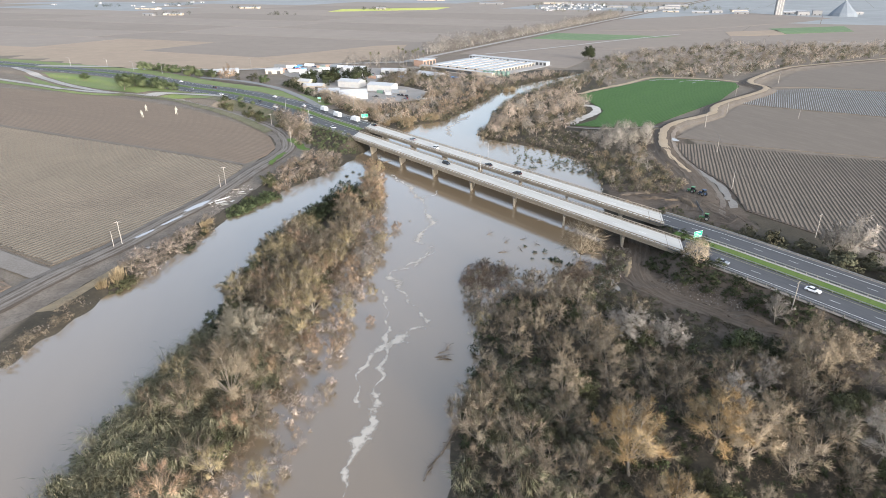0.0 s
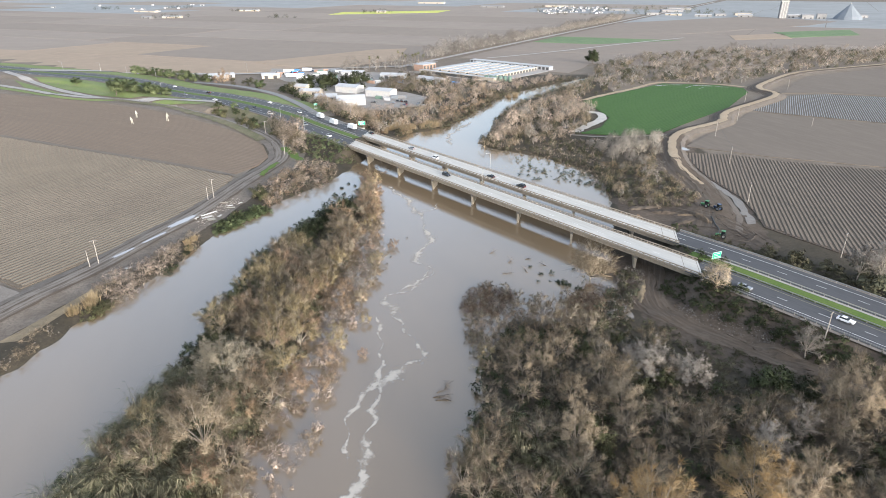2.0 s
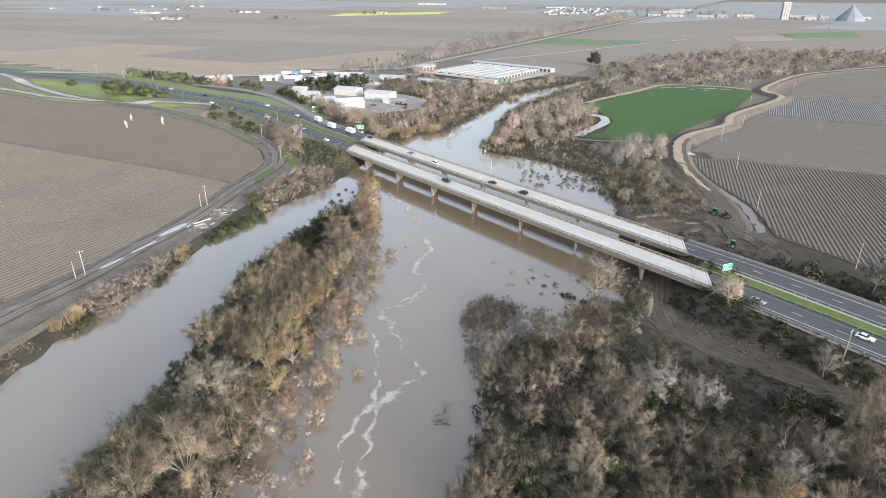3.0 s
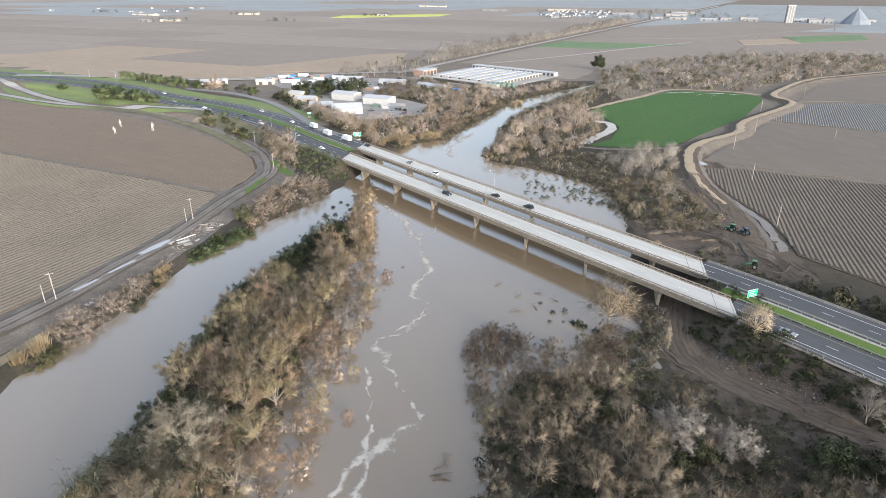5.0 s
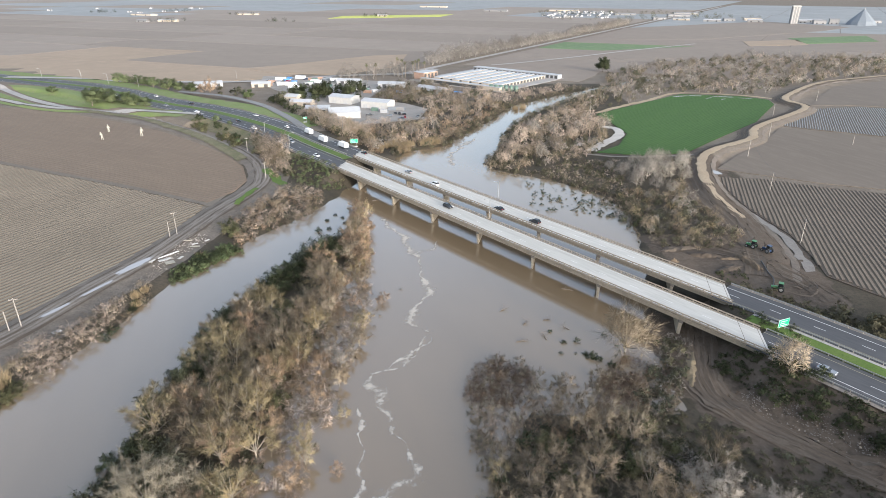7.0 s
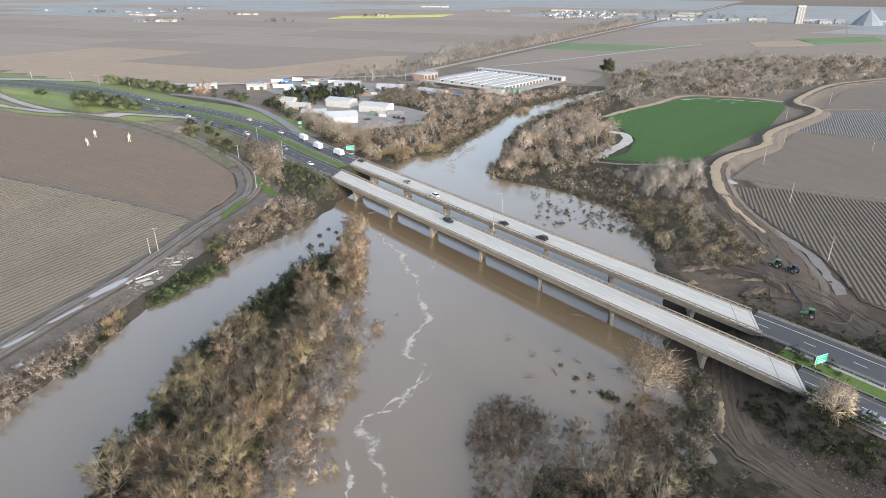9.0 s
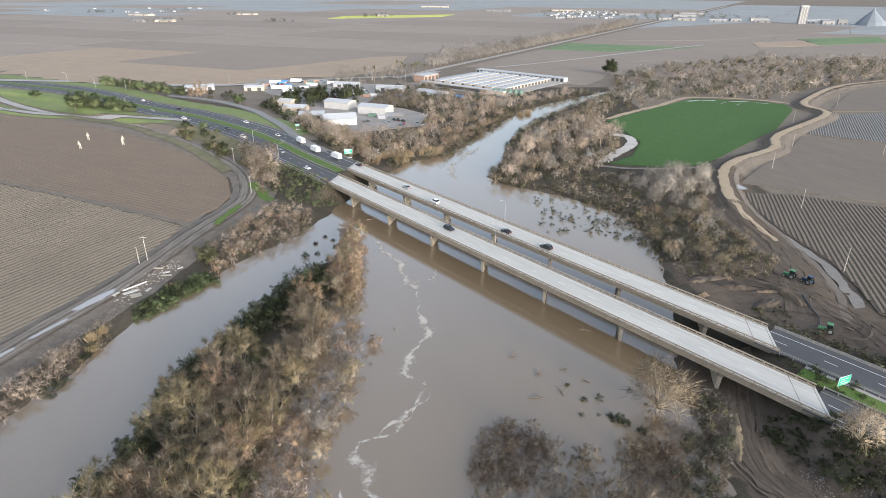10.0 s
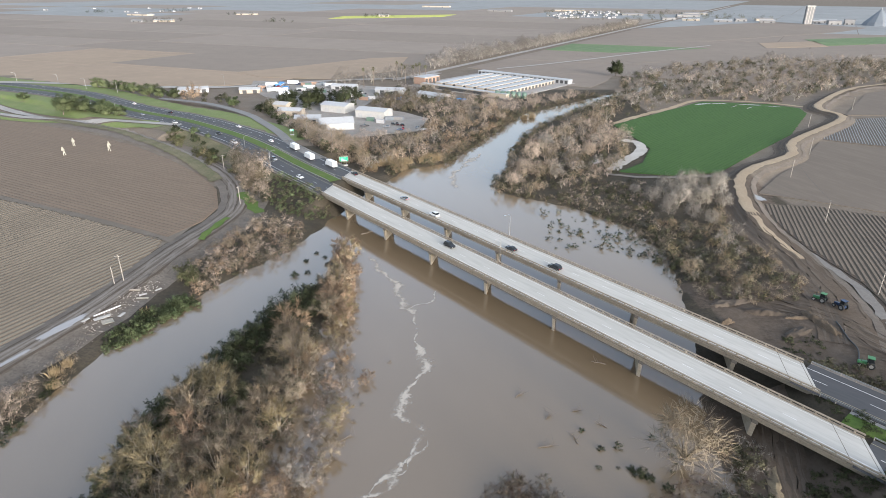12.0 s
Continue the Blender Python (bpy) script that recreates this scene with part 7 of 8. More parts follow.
for x, y, h, a, arm in ((-107.3, 288, 9.6, 20, True), (-109.2, 285.5, 6.6, 20, False), (-124.5, 216, 9.6, 20, True), (-126.5, 213.5, 6.6, 20, False), (-92, 365, 8.5, 60, True), (162, 346, 10, 70, True), (142.5, 281.5, 10, 70, True), (181, 411, 10, 70, True),
                        (216, 457, 10, 70, True), (255, 530, 9, 70, True), (324, 593, 10, 70, True), (261, 440, 6, 70, False), (107, 160, 10, 40, True), (150, 222, 10, 40, True), (-118, 420, 8, 30, True)):
    utility_pole(x, y, h, a, arm)


def wire(p, q, sag=0.8):
    m, p, q = Mesh(), Vector(p), Vector(q)
    m.tube([p.lerp(q, t) - Vector((0, 0, sag * 4 * t * (1 - t))) for t in np.linspace(0, 1, 9)], [0.025] * 9, 3, cap=False)
    tagged(new("power_line", m.data("power_line", DOOR_DARK)), "thin sagging power line between poles", "power line", "power lines")


for off in (-1.0, 1.0):
    wire((-107.3 + off, 288, 11.0), (-124.5 + off, 216, 11.0))
    wire((-107.3 + off, 288, 11.0), (-92 + off * 0.5, 365, 9.6))
    wire((142.5 + off * .4, 281.5 + off, 11.2), (162 + off * .4, 346 + off, 11.2))
    wire((162 + off * .4, 346 + off, 11.2), (181 + off * .4, 411 + off, 11.2))
    wire((142.5 + off * .4, 281.5 + off, 11.2), (150 + off * .4, 222 + off, 11.2))

for x, y, z, turn in ((-88, 404, 6.9, 38), (-112, 440, 6.0, 38), (-246, 560, 4, 45), (-64, 447, 6.6, 218), (-87, 486, 6.2, 218), (-330, 672, 3.8, 225), (-290, 650, 4, 225), (-372, 700, 3.5, 225), (-420, 712, 3.4, 225), (-212, 700, 3.4, 240)):
    lamp_post((x, y, z), 9.5, turn, "tall grey street lamp with a curved arm")


def road_sign(x, y, z, turn, w=3.8, h=2.3, label="green highway sign with white writing on two posts"):
    s = thing("road_sign", label, "road sign", "highway signs", pose(x, y, z, 0, 0, turn))
    for k in (-0.3, 0.3):
        m = Mesh()
        m.tube([(k * w, 0.08, -1.0), (k * w, 0.08, 2.0 + h)], [0.09, 0.09], 6)
        part("post", m, GALV, s)
    m = Mesh()
    m.box((0, -0.05, 2.2 + h / 2), (w, 0.08, h))
    panel = part("panel", m, SIGN_WHITE, s, "white-bordered metal panel")
    m = Mesh()
    m.box((0, -0.1, 2.2 + h / 2), (w - 0.16, 0.03, h - 0.16))
    part("green_face", m, SIGN_GREEN, panel)
    for zz, a, b in ((0.72, -0.36, 0.3), (0.45, -0.36, 0.12), (0.2, -0.3, 0.36)):
        m = Mesh()
        m.box(((a + b) / 2 * w, -0.12, 2.2 + zz * h), ((b - a) * w, 0.02, 0.15))
        part("writing_bar", m, SIGN_WHITE, panel)
    m = Mesh()
    m.box((0, 0.1, 0.0), (w * 0.9, 1.6, 0.3))
    part("footing", m, CONCRETE, s)


TURN_D = math.degrees(math.atan2(D[1], D[0])) + 90
road_sign(95.5, 206.5, 6.2, TURN_D - 18, 3.9, 2.4)
road_sign(-52, 413, 6.6, TURN_D - 30, 4.4, 2.4)
road_sign(-96, 484, 6.0, TURN_D - 30, 2.6, 1.4)


def guard_rail(line, off, group):
    """Steel beam on posts along a stretch of road."""
    ln = shift(line, off)
    g = thing("guard_rail", "grey steel guard rail along the road edge", "guard rail", group)
    m, nn = Mesh(), normals(ln)
    for p, q in zip(ln, nn):
        m.v += [(p[0] + sx * q[0] * 0.06, p[1] + sx * q[1] * 0.06, p[2] + z) for sx, z in ((-1, 0.45), (1, 0.45), (1, 0.75), (-1, 0.75))]
    for i in range(len(ln) - 1):
        m.f += [(4 * i + j, 4 * i + 4 + j, 4 * i + 4 + (j + 1) % 4, 4 * i + (j + 1) % 4) for j in range(4)]
    m.m = [0] * len(m.f)
    part("beam", m, GALV, g)
    post = Mesh()
    post.box((0, 0, 0.3), (0.16, 0.16, 0.9))
    data = post.data("post", WOOD)
    for p in ln[::1]:
        put(new("post", data), g, pose(p[0], p[1], p[2]))


for line, back in ((EDGE_LEFT, True), (EDGE_RIGHT, False)):
    for o in (-0.9, 11.3, 18.2, 30.6):
        cut = trimmed(line, back, o)
        fine = spline((cut[-14:] if back else cut[:18])[::2], 3.0)
        guard_rail(fine, o, "guard rails along the highway")

# ---- buildings beyond the river ----
def ground_z(x, y):
    return float(height(np.array([x]), np.array([y]))[0])


def gable_shed(x, y, w, d, h, turn, wall, roof, label, category="shed", rise=1.6, doors=1, group="sheds in the yards"):
    b = thing("metal_shed" if category == "shed" else "house", label, category, group, pose(x, y, ground_z(x, y) + 0.05, 0, 0, turn))
    m = Mesh()
    m.v = [(-w / 2, -d / 2, 0), (w / 2, -d / 2, 0), (w / 2, d / 2, 0), (-w / 2, d / 2, 0), (-w / 2, -d / 2, h), (w / 2, -d / 2, h), (w / 2, d / 2, h), (-w / 2, d / 2, h), (-w / 2, 0, h + rise), (w / 2, 0, h + rise)]
    m.f = [(0, 1, 5, 4), (2, 3, 7, 6), (1, 2, 6, 9, 5), (3, 0, 4, 8, 7), (3, 2, 1, 0)]
    m.m = [0] * 5
    part("wall", m, wall, b)
    e, th = 0.4, 0.18
    for sy in (-1, 1):
        m = Mesh()
        drop = rise * e / (d / 2)
        lo = [(-w / 2 - e, sy * (d / 2 + e), h - drop + 0.02), (w / 2 + e, sy * (d / 2 + e), h - drop + 0.02), (w / 2 + e, 0, h + rise + 0.02), (-w / 2 - e, 0, h + rise + 0.02)]
        k = [(a, bb, c + th) for a, bb, c in lo]
        m.v = lo + k
        m.f = [(3, 2, 1, 0), (4, 5, 6, 7)] + [(j, (j + 1) % 4, 4 + (j + 1) % 4, 4 + j) for j in range(4)]
        m.m = [0] * 6
        part("roof", m, roof, b)
    for k in range(doors):
        m = Mesh()
        m.box((-w / 2 + w * (k + 0.5) / doors, -d / 2 - 0.03, min(h, 4) * 0.42), (min(3.6, w / doors * 0.5), 0.12, min(h, 4) * 0.84))
        part("door", m, ROOF_GREY if wall is WHITE else DOOR_DARK, b)
    return b


gable_shed(-53, 562, 24, 14, 5.6, -22, WHITE, ROOF_WHITE, "large white metal shed in a gravel yard", doors=3)
gable_shed(-84, 584, 22, 14, 5.6, -24, WHITE, ROOF_WHITE, "large white metal shed in a gravel yard", doors=2)
gable_shed(-75, 524, 23, 15, 4.6, 14, WHITE, ROOF_WHITE, "white metal shed with rounded roof", doors=2, rise=3.0)
gable_shed(-98, 540, 18, 12, 4.4, 5, ROOF_WHITE, ROOF_WHITE, "low pale metal shed", doors=2)
gable_shed(-116, 566, 18, 10, 4.5, -8, BEIGE, ROOF_WHITE, "low pale shed with a metal roof", doors=2)
gable_shed(-128, 588, 12, 10, 5, -20, BEIGE, ROOF_GREY, "beige stucco building beside the highway", doors=1)
gable_shed(-10, 640, 30, 12, 4, -38, ROOF_WHITE, ROOF_WHITE, "low white metal shed by the storage yard", doors=2)
gable_shed(-50, 668, 26, 10, 3.6, -10, ROOF_GREY, ROOF_WHITE, "low grey shed among trees", doors=2)
gable_shed(-95, 690, 24, 9, 3.4, -8, ROOF_GREY, ROOF_WHITE, "low grey shed behind the yard", doors=2)
gable_shed(-230, 668, 26, 9, 3.6, 25, ROOF_GREY, ROOF_WHITE, "long low pale building beyond the highway", doors=3)
gable_shed(-178, 668, 18, 8, 3.4, 10, BEIGE, ROOF_WHITE, "low pale building beyond the highway", doors=2)

yard = Mesh()
yard.prism([(-196, 740), (-186, 690), (-158, 646), (-140, 634), (-118, 598), (-108, 556), (-92, 506), (-62, 494), (-18, 516), (-12, 556), (-32, 580), (-66, 604), (-60, 640), (-56, 700), (-110, 722)], 1.0, 1.5)
setting("yard_ground", yard, YARD_MAT, "grey gravel yard with vehicles", "ground")

SE, SF = np.array([0.77, -0.64]), np.array([0.64, 0.77])
ST = math.degrees(math.atan2(SE[1], SE[0]))
S0 = np.array([-28.0, 713.0])
lot = Mesh()
lot.prism([tuple(S0 + SE * a + SF * b) for a, b in ((-6, -6), (112, -6), (112, 112), (-6, 112))], 1.0, 1.55)
setting("storage_lot", lot, PALE_ROAD, "pale paved storage lot", "ground")


def storage_row(a, b, length, along_f, wide, tall, wall, roof, label, openings):
    c = S0 + SE * a + SF * b
    b_ = thing("storage_building", label, "storage building", "storage rows", pose(c[0], c[1], 1.55, 0, 0, ST + (90 if along_f else 0)))
    m = Mesh()
    m.box((length / 2, 0, tall / 2), (length, wide, tall))
    part("wall", m, wall, b_)
    m = Mesh()
    m.box((length / 2, 0, tall + 0.18), (length + 0.8, wide + 0.8, 0.3), taper=0.97)
    part("roof", m, roof, b_)
    for k in range(openings):
        for side in (-1, 1):
            m = Mesh()
            m.box((length * (k + 0.5) / openings, side * (wide / 2 + 0.03), tall * 0.42), (length / openings * 0.62, 0.1, tall * 0.8))
            part("door", m, DOOR_DARK, b_)
    return b_


for k in range(7):
    storage_row(18 + 12.6 * k, 12, 84, True, 7.6, 3.0, BEIGE, ROOF_WHITE, "long low storage row with a pale metal roof", 14)
storage_row(-2, 106, 112, False, 8, 3.6, ROOF_WHITE, ROOF_WHITE, "long open-fronted storage row at the back", 22)
storage_row(8, -1, 100, False, 5, 3.2, BEIGE, ROOF_WHITE, "long beige storage row facing the river", 1)
storage_row(0, 4, 22, True, 14, 7.0, TERRACOTTA, ROOF_WHITE, "two-storey orange storage office", 4)
for k in range(6):
    x, y = np.array([46.0, 650.0]) + np.array([4.6, -1.5]) * k
    t = thing("storage_tank", "green upright cylindrical storage tank", "tank", "tanks beside the storage yard", pose(x, y, 1.3))
    m = Mesh()
    m.tube([(0, 0, 0), (0, 0, 5.0), (0, 0, 5.0), (0, 0, 5.6)], [2.1, 2.1, 2.1, 0.4], 14)
    part("shell", m, TANK_GREEN, t, soft=True)
    m = Mesh()
    m.tube([(0, 0, 5.55), (0, 0, 5.9)], [0.45, 0.45], 8)
    part("hatch", m, GALV, t)
for x, y, s in ((6, 647, 2.6), (16, 630, 3.0), (12, 636, 2.0), (3, 652, 2.0)):
    t = thing("tarp_heap", "blue tarpaulin over a heap of goods", "tarp", "tarped heaps", pose(x, y, 1.2, 0, 0, x * 17))
    m = Mesh()
    m.prism([(-s, -s * 0.7), (s * 0.9, -s * 0.8), (s * 1.1, s * 0.6), (-s * 0.8, s * 0.8)], 0, s * 0.35)
    part("goods", m, WOOD, t)
    m = Mesh()
    m.box((0, 0, s * 0.5), (s * 2.2, s * 1.7, s * 0.3), taper=0.6)
    part("cover", m, TARP, t)


# ---- vehicles ----
def wheel_parts(v, spots, rad, wide):
    for x, y in spots:
        m = Mesh()
        m.tube([(x, y - wide / 2, rad), (x, y + wide / 2, rad)], [rad, rad], 12)
        w_ = part("wheel", m, TYRE, v)
        m = Mesh()
        m.tube([(x, y - wide / 2 - 0.02, rad), (x, y + wide / 2 + 0.02, rad)], [rad * 0.55, rad * 0.55], 10)
        part("rim", m, GALV, w_)


def hull(mesh, sections, half):
    """A body lofted through (x, low, high, width factor) sections."""
    k0 = len(mesh.v)
    for x, lo, hi, f in sections:
        y = half * f
        mesh.v += [(x, -y, lo), (x, -y * 1.02, lo + (hi - lo) * 0.55), (x, -y * 0.88, hi), (x, y * 0.88, hi), (x, y * 1.02, lo + (hi - lo) * 0.55), (x, y, lo)]
    n = len(sections)
    for i in range(n - 1):
        for j in range(6):
            a, b = k0 + i * 6 + j, k0 + i * 6 + (j + 1) % 6
            mesh.f.append((a, b, b + 6, a + 6))
            mesh.m.append(0)
    mesh.f += [tuple(k0 + j for j in reversed(range(6))), tuple(k0 + (n - 1) * 6 + j for j in range(6))]
    mesh.m += [0, 0]


def lights(v, x0, x1, half, z):
    for y in (-half, half):
        m = Mesh()
        m.box((x0, y, z), (0.1, 0.36, 0.16))
        part("headlight", m, SIGN_WHITE, v)
        m = Mesh()
        m.box((x1, y, z + 0.05), (0.1, 0.3, 0.2))
        part("tail_light", m, LAMP_RED, v)


def car(x, y, z, turn, mat, label, kind="car"):
    v = thing({"car": "car", "suv": "suv", "pickup": "pickup_truck"}[kind], label, "car", "vehicles on the highway", pose(x, y, z, 0, 0, turn))
    ln, half = {"car": (4.6, 0.9), "suv": (5.0, 0.98), "pickup": (5.7, 1.0)}[kind]
    a = ln / 2
    m = Mesh()
    top = 0.95 if kind == "car" else 1.1
    hull(m, [(a, 0.4, 0.72, 0.86), (a * 0.92, 0.3, 0.85, 0.96), (a * 0.35, 0.3, top, 1), (-a * 0.5, 0.3, top, 1), (-a * 0.95, 0.3, top - 0.03, 0.97), (-a, 0.42, top - 0.15, 0.9)], half)
    body = part("body", m, mat, v)
    m = Mesh()
    roof = {"car": 1.45, "suv": 1.8, "pickup": 1.85}[kind]
    back = {"car": -0.72, "suv": -0.95, "pickup": -0.12}[kind]
    hull(m, [(a * 0.36, top - 0.02, top + 0.04, 0.9), (a * 0.08, top - 0.02, roof - 0.06, 0.86), (a * (back + 0.22), top - 0.02, roof - 0.06, 0.86), (a * back, top - 0.02, top + 0.05, 0.9)], half)
    part("window", m, GLASS, v)
    m = Mesh()
    m.box(((0.06 + back + 0.24) / 2 * a, 0, roof - 0.03), (a * (0.1 - back - 0.2), half * 1.5, 0.07), taper=0.92)
    part("roof", m, mat, v)
    if kind == "pickup":
        m = Mesh()
        m.box((-a * 0.56, 0, top + 0.02), (a * 0.8, half * 1.6, 0.05))
        part("bed_floor", m, DOOR_DARK, v)
    wheel_parts(v, [(sx * a * 0.62, sy * half * 0.9) for sx in (-1, 1) for sy in (-1, 1)], 0.34, 0.24)
    lights(v, a * 0.96, -a * 0.99, half * 0.68, 0.72)
    return v


def box_truck(x, y, z, turn, label, ln=9.0):
    v = thing("box_truck", label, "truck", "vehicles on the highway", pose(x, y, z, 0, 0, turn))
    m = Mesh()
    m.box((-0.9, 0, 2.2), (ln - 2.2, 2.5, 2.6))
    part("cargo_box", m, SIGN_WHITE, v)
    m = Mesh()
    hull(m, [(ln / 2, 0.6, 1.5, 0.9), (ln / 2 - 0.5, 0.5, 2.4, 0.98), (ln / 2 - 1.9, 0.5, 2.5, 1)], 1.15)
    part("cab", m, CAR_WHITE, v)
    m = Mesh()
    m.box((ln / 2 - 0.35, 0, 1.95), (0.3, 2.0, 0.7), taper=0.85)
    part("window", m, GLASS, v)
    m = Mesh()
    m.box((-0.4, 0, 0.75), (ln - 1.4, 1.0, 0.25))
    part("chassis", m, DOOR_DARK, v)
    wheel_parts(v, [(sx * ln * 0.32, sy * 1.0) for sx in (-1, 1) for sy in (-1, 1)], 0.48, 0.32)
    lights(v, ln / 2 - 0.02, -ln / 2 + 0.35, 0.9, 0.85)


ROADWAY = math.degrees(math.atan2(D[1], D[0]))


def on_deck(s, o):
    p = on_bridge(s, o)
    return p[0], p[1], DECK + 0.06


car(*on_deck(82, 6.8), ROADWAY, CAR_BLACK, "black estate car driving on the bridge", "suv")
car(*on_deck(30, 24.4), ROADWAY + 180, CAR_GREY, "silver car driving on the bridge")
car(*on_deck(54, 22.0), ROADWAY + 180, CAR_WHITE, "white car driving on the bridge", "suv")
car(*on_deck(98, 22.0), ROADWAY + 180, CAR_BLACK, "black car driving on the bridge")
car(*on_deck(118, 22.4), ROADWAY + 180, CAR_BLACK, "black car driving on the bridge", "suv")


def along_left(s, o):
    seg = np.r_[0, np.cumsum(np.linalg.norm(np.diff(EDGE_LEFT[::-1, :2], axis=0), axis=1))]
    ln = shift(EDGE_LEFT, o)[::-1]
    p = [float(np.interp(s, seg, ln[:, k])) for k in range(3)]
    q = [float(np.interp(s + 3, seg, ln[:, k])) for k in range(3)]
    return p[0], p[1], p[2] + 0.08, math.degrees(math.atan2(q[1] - p[1], q[0] - p[0]))


for s, o, mat, kind, label in ((28, 3.5, CAR_WHITE, "car", "white car on the highway approach"), (68, 7, CAR_GREY, "suv", "silver car on the highway approach"), (120, 3.6, CAR_WHITE, "suv", "white car on the highway"),
                               (150, 7, CAR_BLACK, "car", "black car on the highway"), (205, 4, CAR_WHITE, "car", "white car on the highway"), (250, 7, CAR_GREY, "car", "silver car on the highway"), (330, 4, CAR_WHITE, "car", "white car on the highway")):
    x, y, z, a = along_left(s, o)
    car(x, y, z, a + 180, mat, label, kind)
for s, o in ((36, 25), (58, 23), (84, 25)):
    x, y, z, a = along_left(s, o)
    box_truck(x, y, z, a, "white box truck driving up the highway")
for s, o, mat in ((16, 27, CAR_BLACK), (110, 22, CAR_WHITE), (160, 26, CAR_WHITE), (240, 23, CAR_BLACK), (300, 26, CAR_WHITE)):
    x, y, z, a = along_left(s, o)
    car(x, y, z, a, mat, "car driving up the highway")
rx = B + D * 12 + N * 3.4
car(rx[0], rx[1], 7.05, ROADWAY, CAR_GREY, "silver car driving off the bridge")
rx = B + D * 40 + N * 6.8
car(rx[0], rx[1], 6.4, ROADWAY, CAR_WHITE, "white car on the approach road")
yr = random.Random(5)
for k in range(40):
    x, y = yr.choice([(-160, 690), (-150, 710), (-172, 700), (-140, 690), (-40, 530), (-30, 522), (-48, 536), (-100, 630), (-120, 660), (-90, 650), (-130, 680), (-70, 660)])
    x, y = x + yr.uniform(-12, 12), y + yr.uniform(-10, 10)
    car(x, y, 1.5, yr.uniform(0, 360), yr.choice([CAR_WHITE, CAR_GREY, CAR_BLACK, CAR_RED, CAR_BLUE]), "parked car standing in the gravel yard", yr.choice(["car", "suv", "pickup"]))
for x, y, a in ((-142, 652, 10), (-168, 704, 15), (-158, 672, 25), (-150, 716, -10), (-128, 688, -5), (-110, 700, 0), (-85, 640, 30), (-150, 672, 20)):
    t = thing("trailer", "white box trailer parked in the yard", "trailer", "trailers in the yard", pose(x, y, 1.5, 0, 0, a))
    m = Mesh()
    m.box((0, 0, 2.3), (11, 2.5, 2.8))
    part("box", m, SIGN_WHITE, t)
    wheel_parts(t, [(-4, -1), (-4, 1), (-2.8, -1), (-2.8, 1)], 0.5, 0.3)
    m = Mesh()
    m.box((3.4, 0, 0.5), (0.4, 1.6, 1.0))
    part("prop", m, GALV, t)


cr = random.Random(21)
for k in range(26):
    x, y = cr.choice([(-165, 680), (-150, 705), (-135, 712), (-130, 640), (-100, 664), (-74, 640), (-40, 540), (-118, 690), (-30, 632)])
    x, y = x + cr.uniform(-16, 16), y + cr.uniform(-12, 12)
    t = thing("container", "weathered storage container standing in the yard", "container", "containers in the yard", pose(x, y, 1.5, 0, 0, cr.uniform(-30, 20)))
    m = Mesh()
    ln = cr.choice([6.0, 6.0, 9.0])
    m.box((0, 0, 1.3), (ln, 2.4, 2.5))
    part("box", m, cr.choice([FAR_WALL, ROOF_GREY, TARP, TERRACOTTA, ROOF_SLATE, TANK_GREEN]), t)
    for sy in (-1, 1):
        m = Mesh()
        m.box((ln / 2 + 0.03, sy * 0.6, 1.3), (0.06, 1.1, 2.3))
        part("door", m, ROOF_SLATE, t)


def tractor(x, y, turn, mat, label):
    v = thing("tractor", label, "tractor", "farm machines", pose(x, y, ground_z(x, y) + 0.15, 0, 0, turn))
    m = Mesh()
    hull(m, [(2.2, 0.8, 1.5, 0.8), (0.2, 0.8, 1.75, 1), (-1.4, 0.7, 1.5, 1)], 0.5)
    part("body", m, mat, v)
    m = Mesh()
    m.box((-0.6, 0, 2.25), (1.5, 1.5, 1.4), taper=0.85)
    part("cab_glass", m, GLASS, v)
    m = Mesh()
    m.box((-0.6, 0, 3.0), (1.6, 1.6, 0.15))
    part("cab_roof", m, mat, v)
    wheel_parts(v, [(-0.9, -1.0), (-0.9, 1.0)], 0.95, 0.5)
    wheel_parts(v, [(1.6, -0.9), (1.6, 0.9)], 0.6, 0.35)
    m = Mesh()
    m.tube([(1.4, 0.3, 1.5), (1.4, 0.3, 2.6)], [0.07, 0.07], 6)
    part("exhaust", m, DOOR_DARK, v)


tractor(113, 241, 150, TRACTOR, "green tractor standing in churned mud")
tractor(121, 277, 130, TRACTOR, "green tractor by the levee")
tractor(124.5, 272, 110, CAR_BLUE, "blue tractor by the levee")

# ---- painted cut-out figures in the field ----
def cutout(x, y, tall, turn, bend):
    m, s = Mesh(), tall / 5.2
    o = [(-0.62, 0), (-0.22, 0), (0.05, 2.1), (0.42, 0), (0.82, 0), (0.52, 2.5), (0.62 + bend, 3.3), (0.95 + bend, 2.6), (1.1 + bend, 2.8), (0.62 + bend * 1.2, 4.0), (0.3 + bend * 1.4, 4.25), (0.32 + bend * 1.5, 4.9), (0.0 + bend * 1.5, 5.2), (-0.3 + bend * 1.5, 4.85), (-0.2 + bend * 1.4, 4.25), (-0.55 + bend * 1.2, 4.0), (-0.8 + bend, 2.7), (-0.6 + bend, 2.6), (-0.42 + bend, 3.3), (-0.4, 2.4)]
    m.prism([(a * s, b * s) for a, b in o], -0.12, 0.12, Matrix.Rotation(radians(90), 4, "X"))
    ob = tagged(new("cutout_statue", m.data("cutout_statue", PLYWOOD)), "giant pale painted plywood figure standing in a field", "statue", "giant field statues")
    ob.matrix_world = pose(x, y, 1.5, 0, 0, turn)


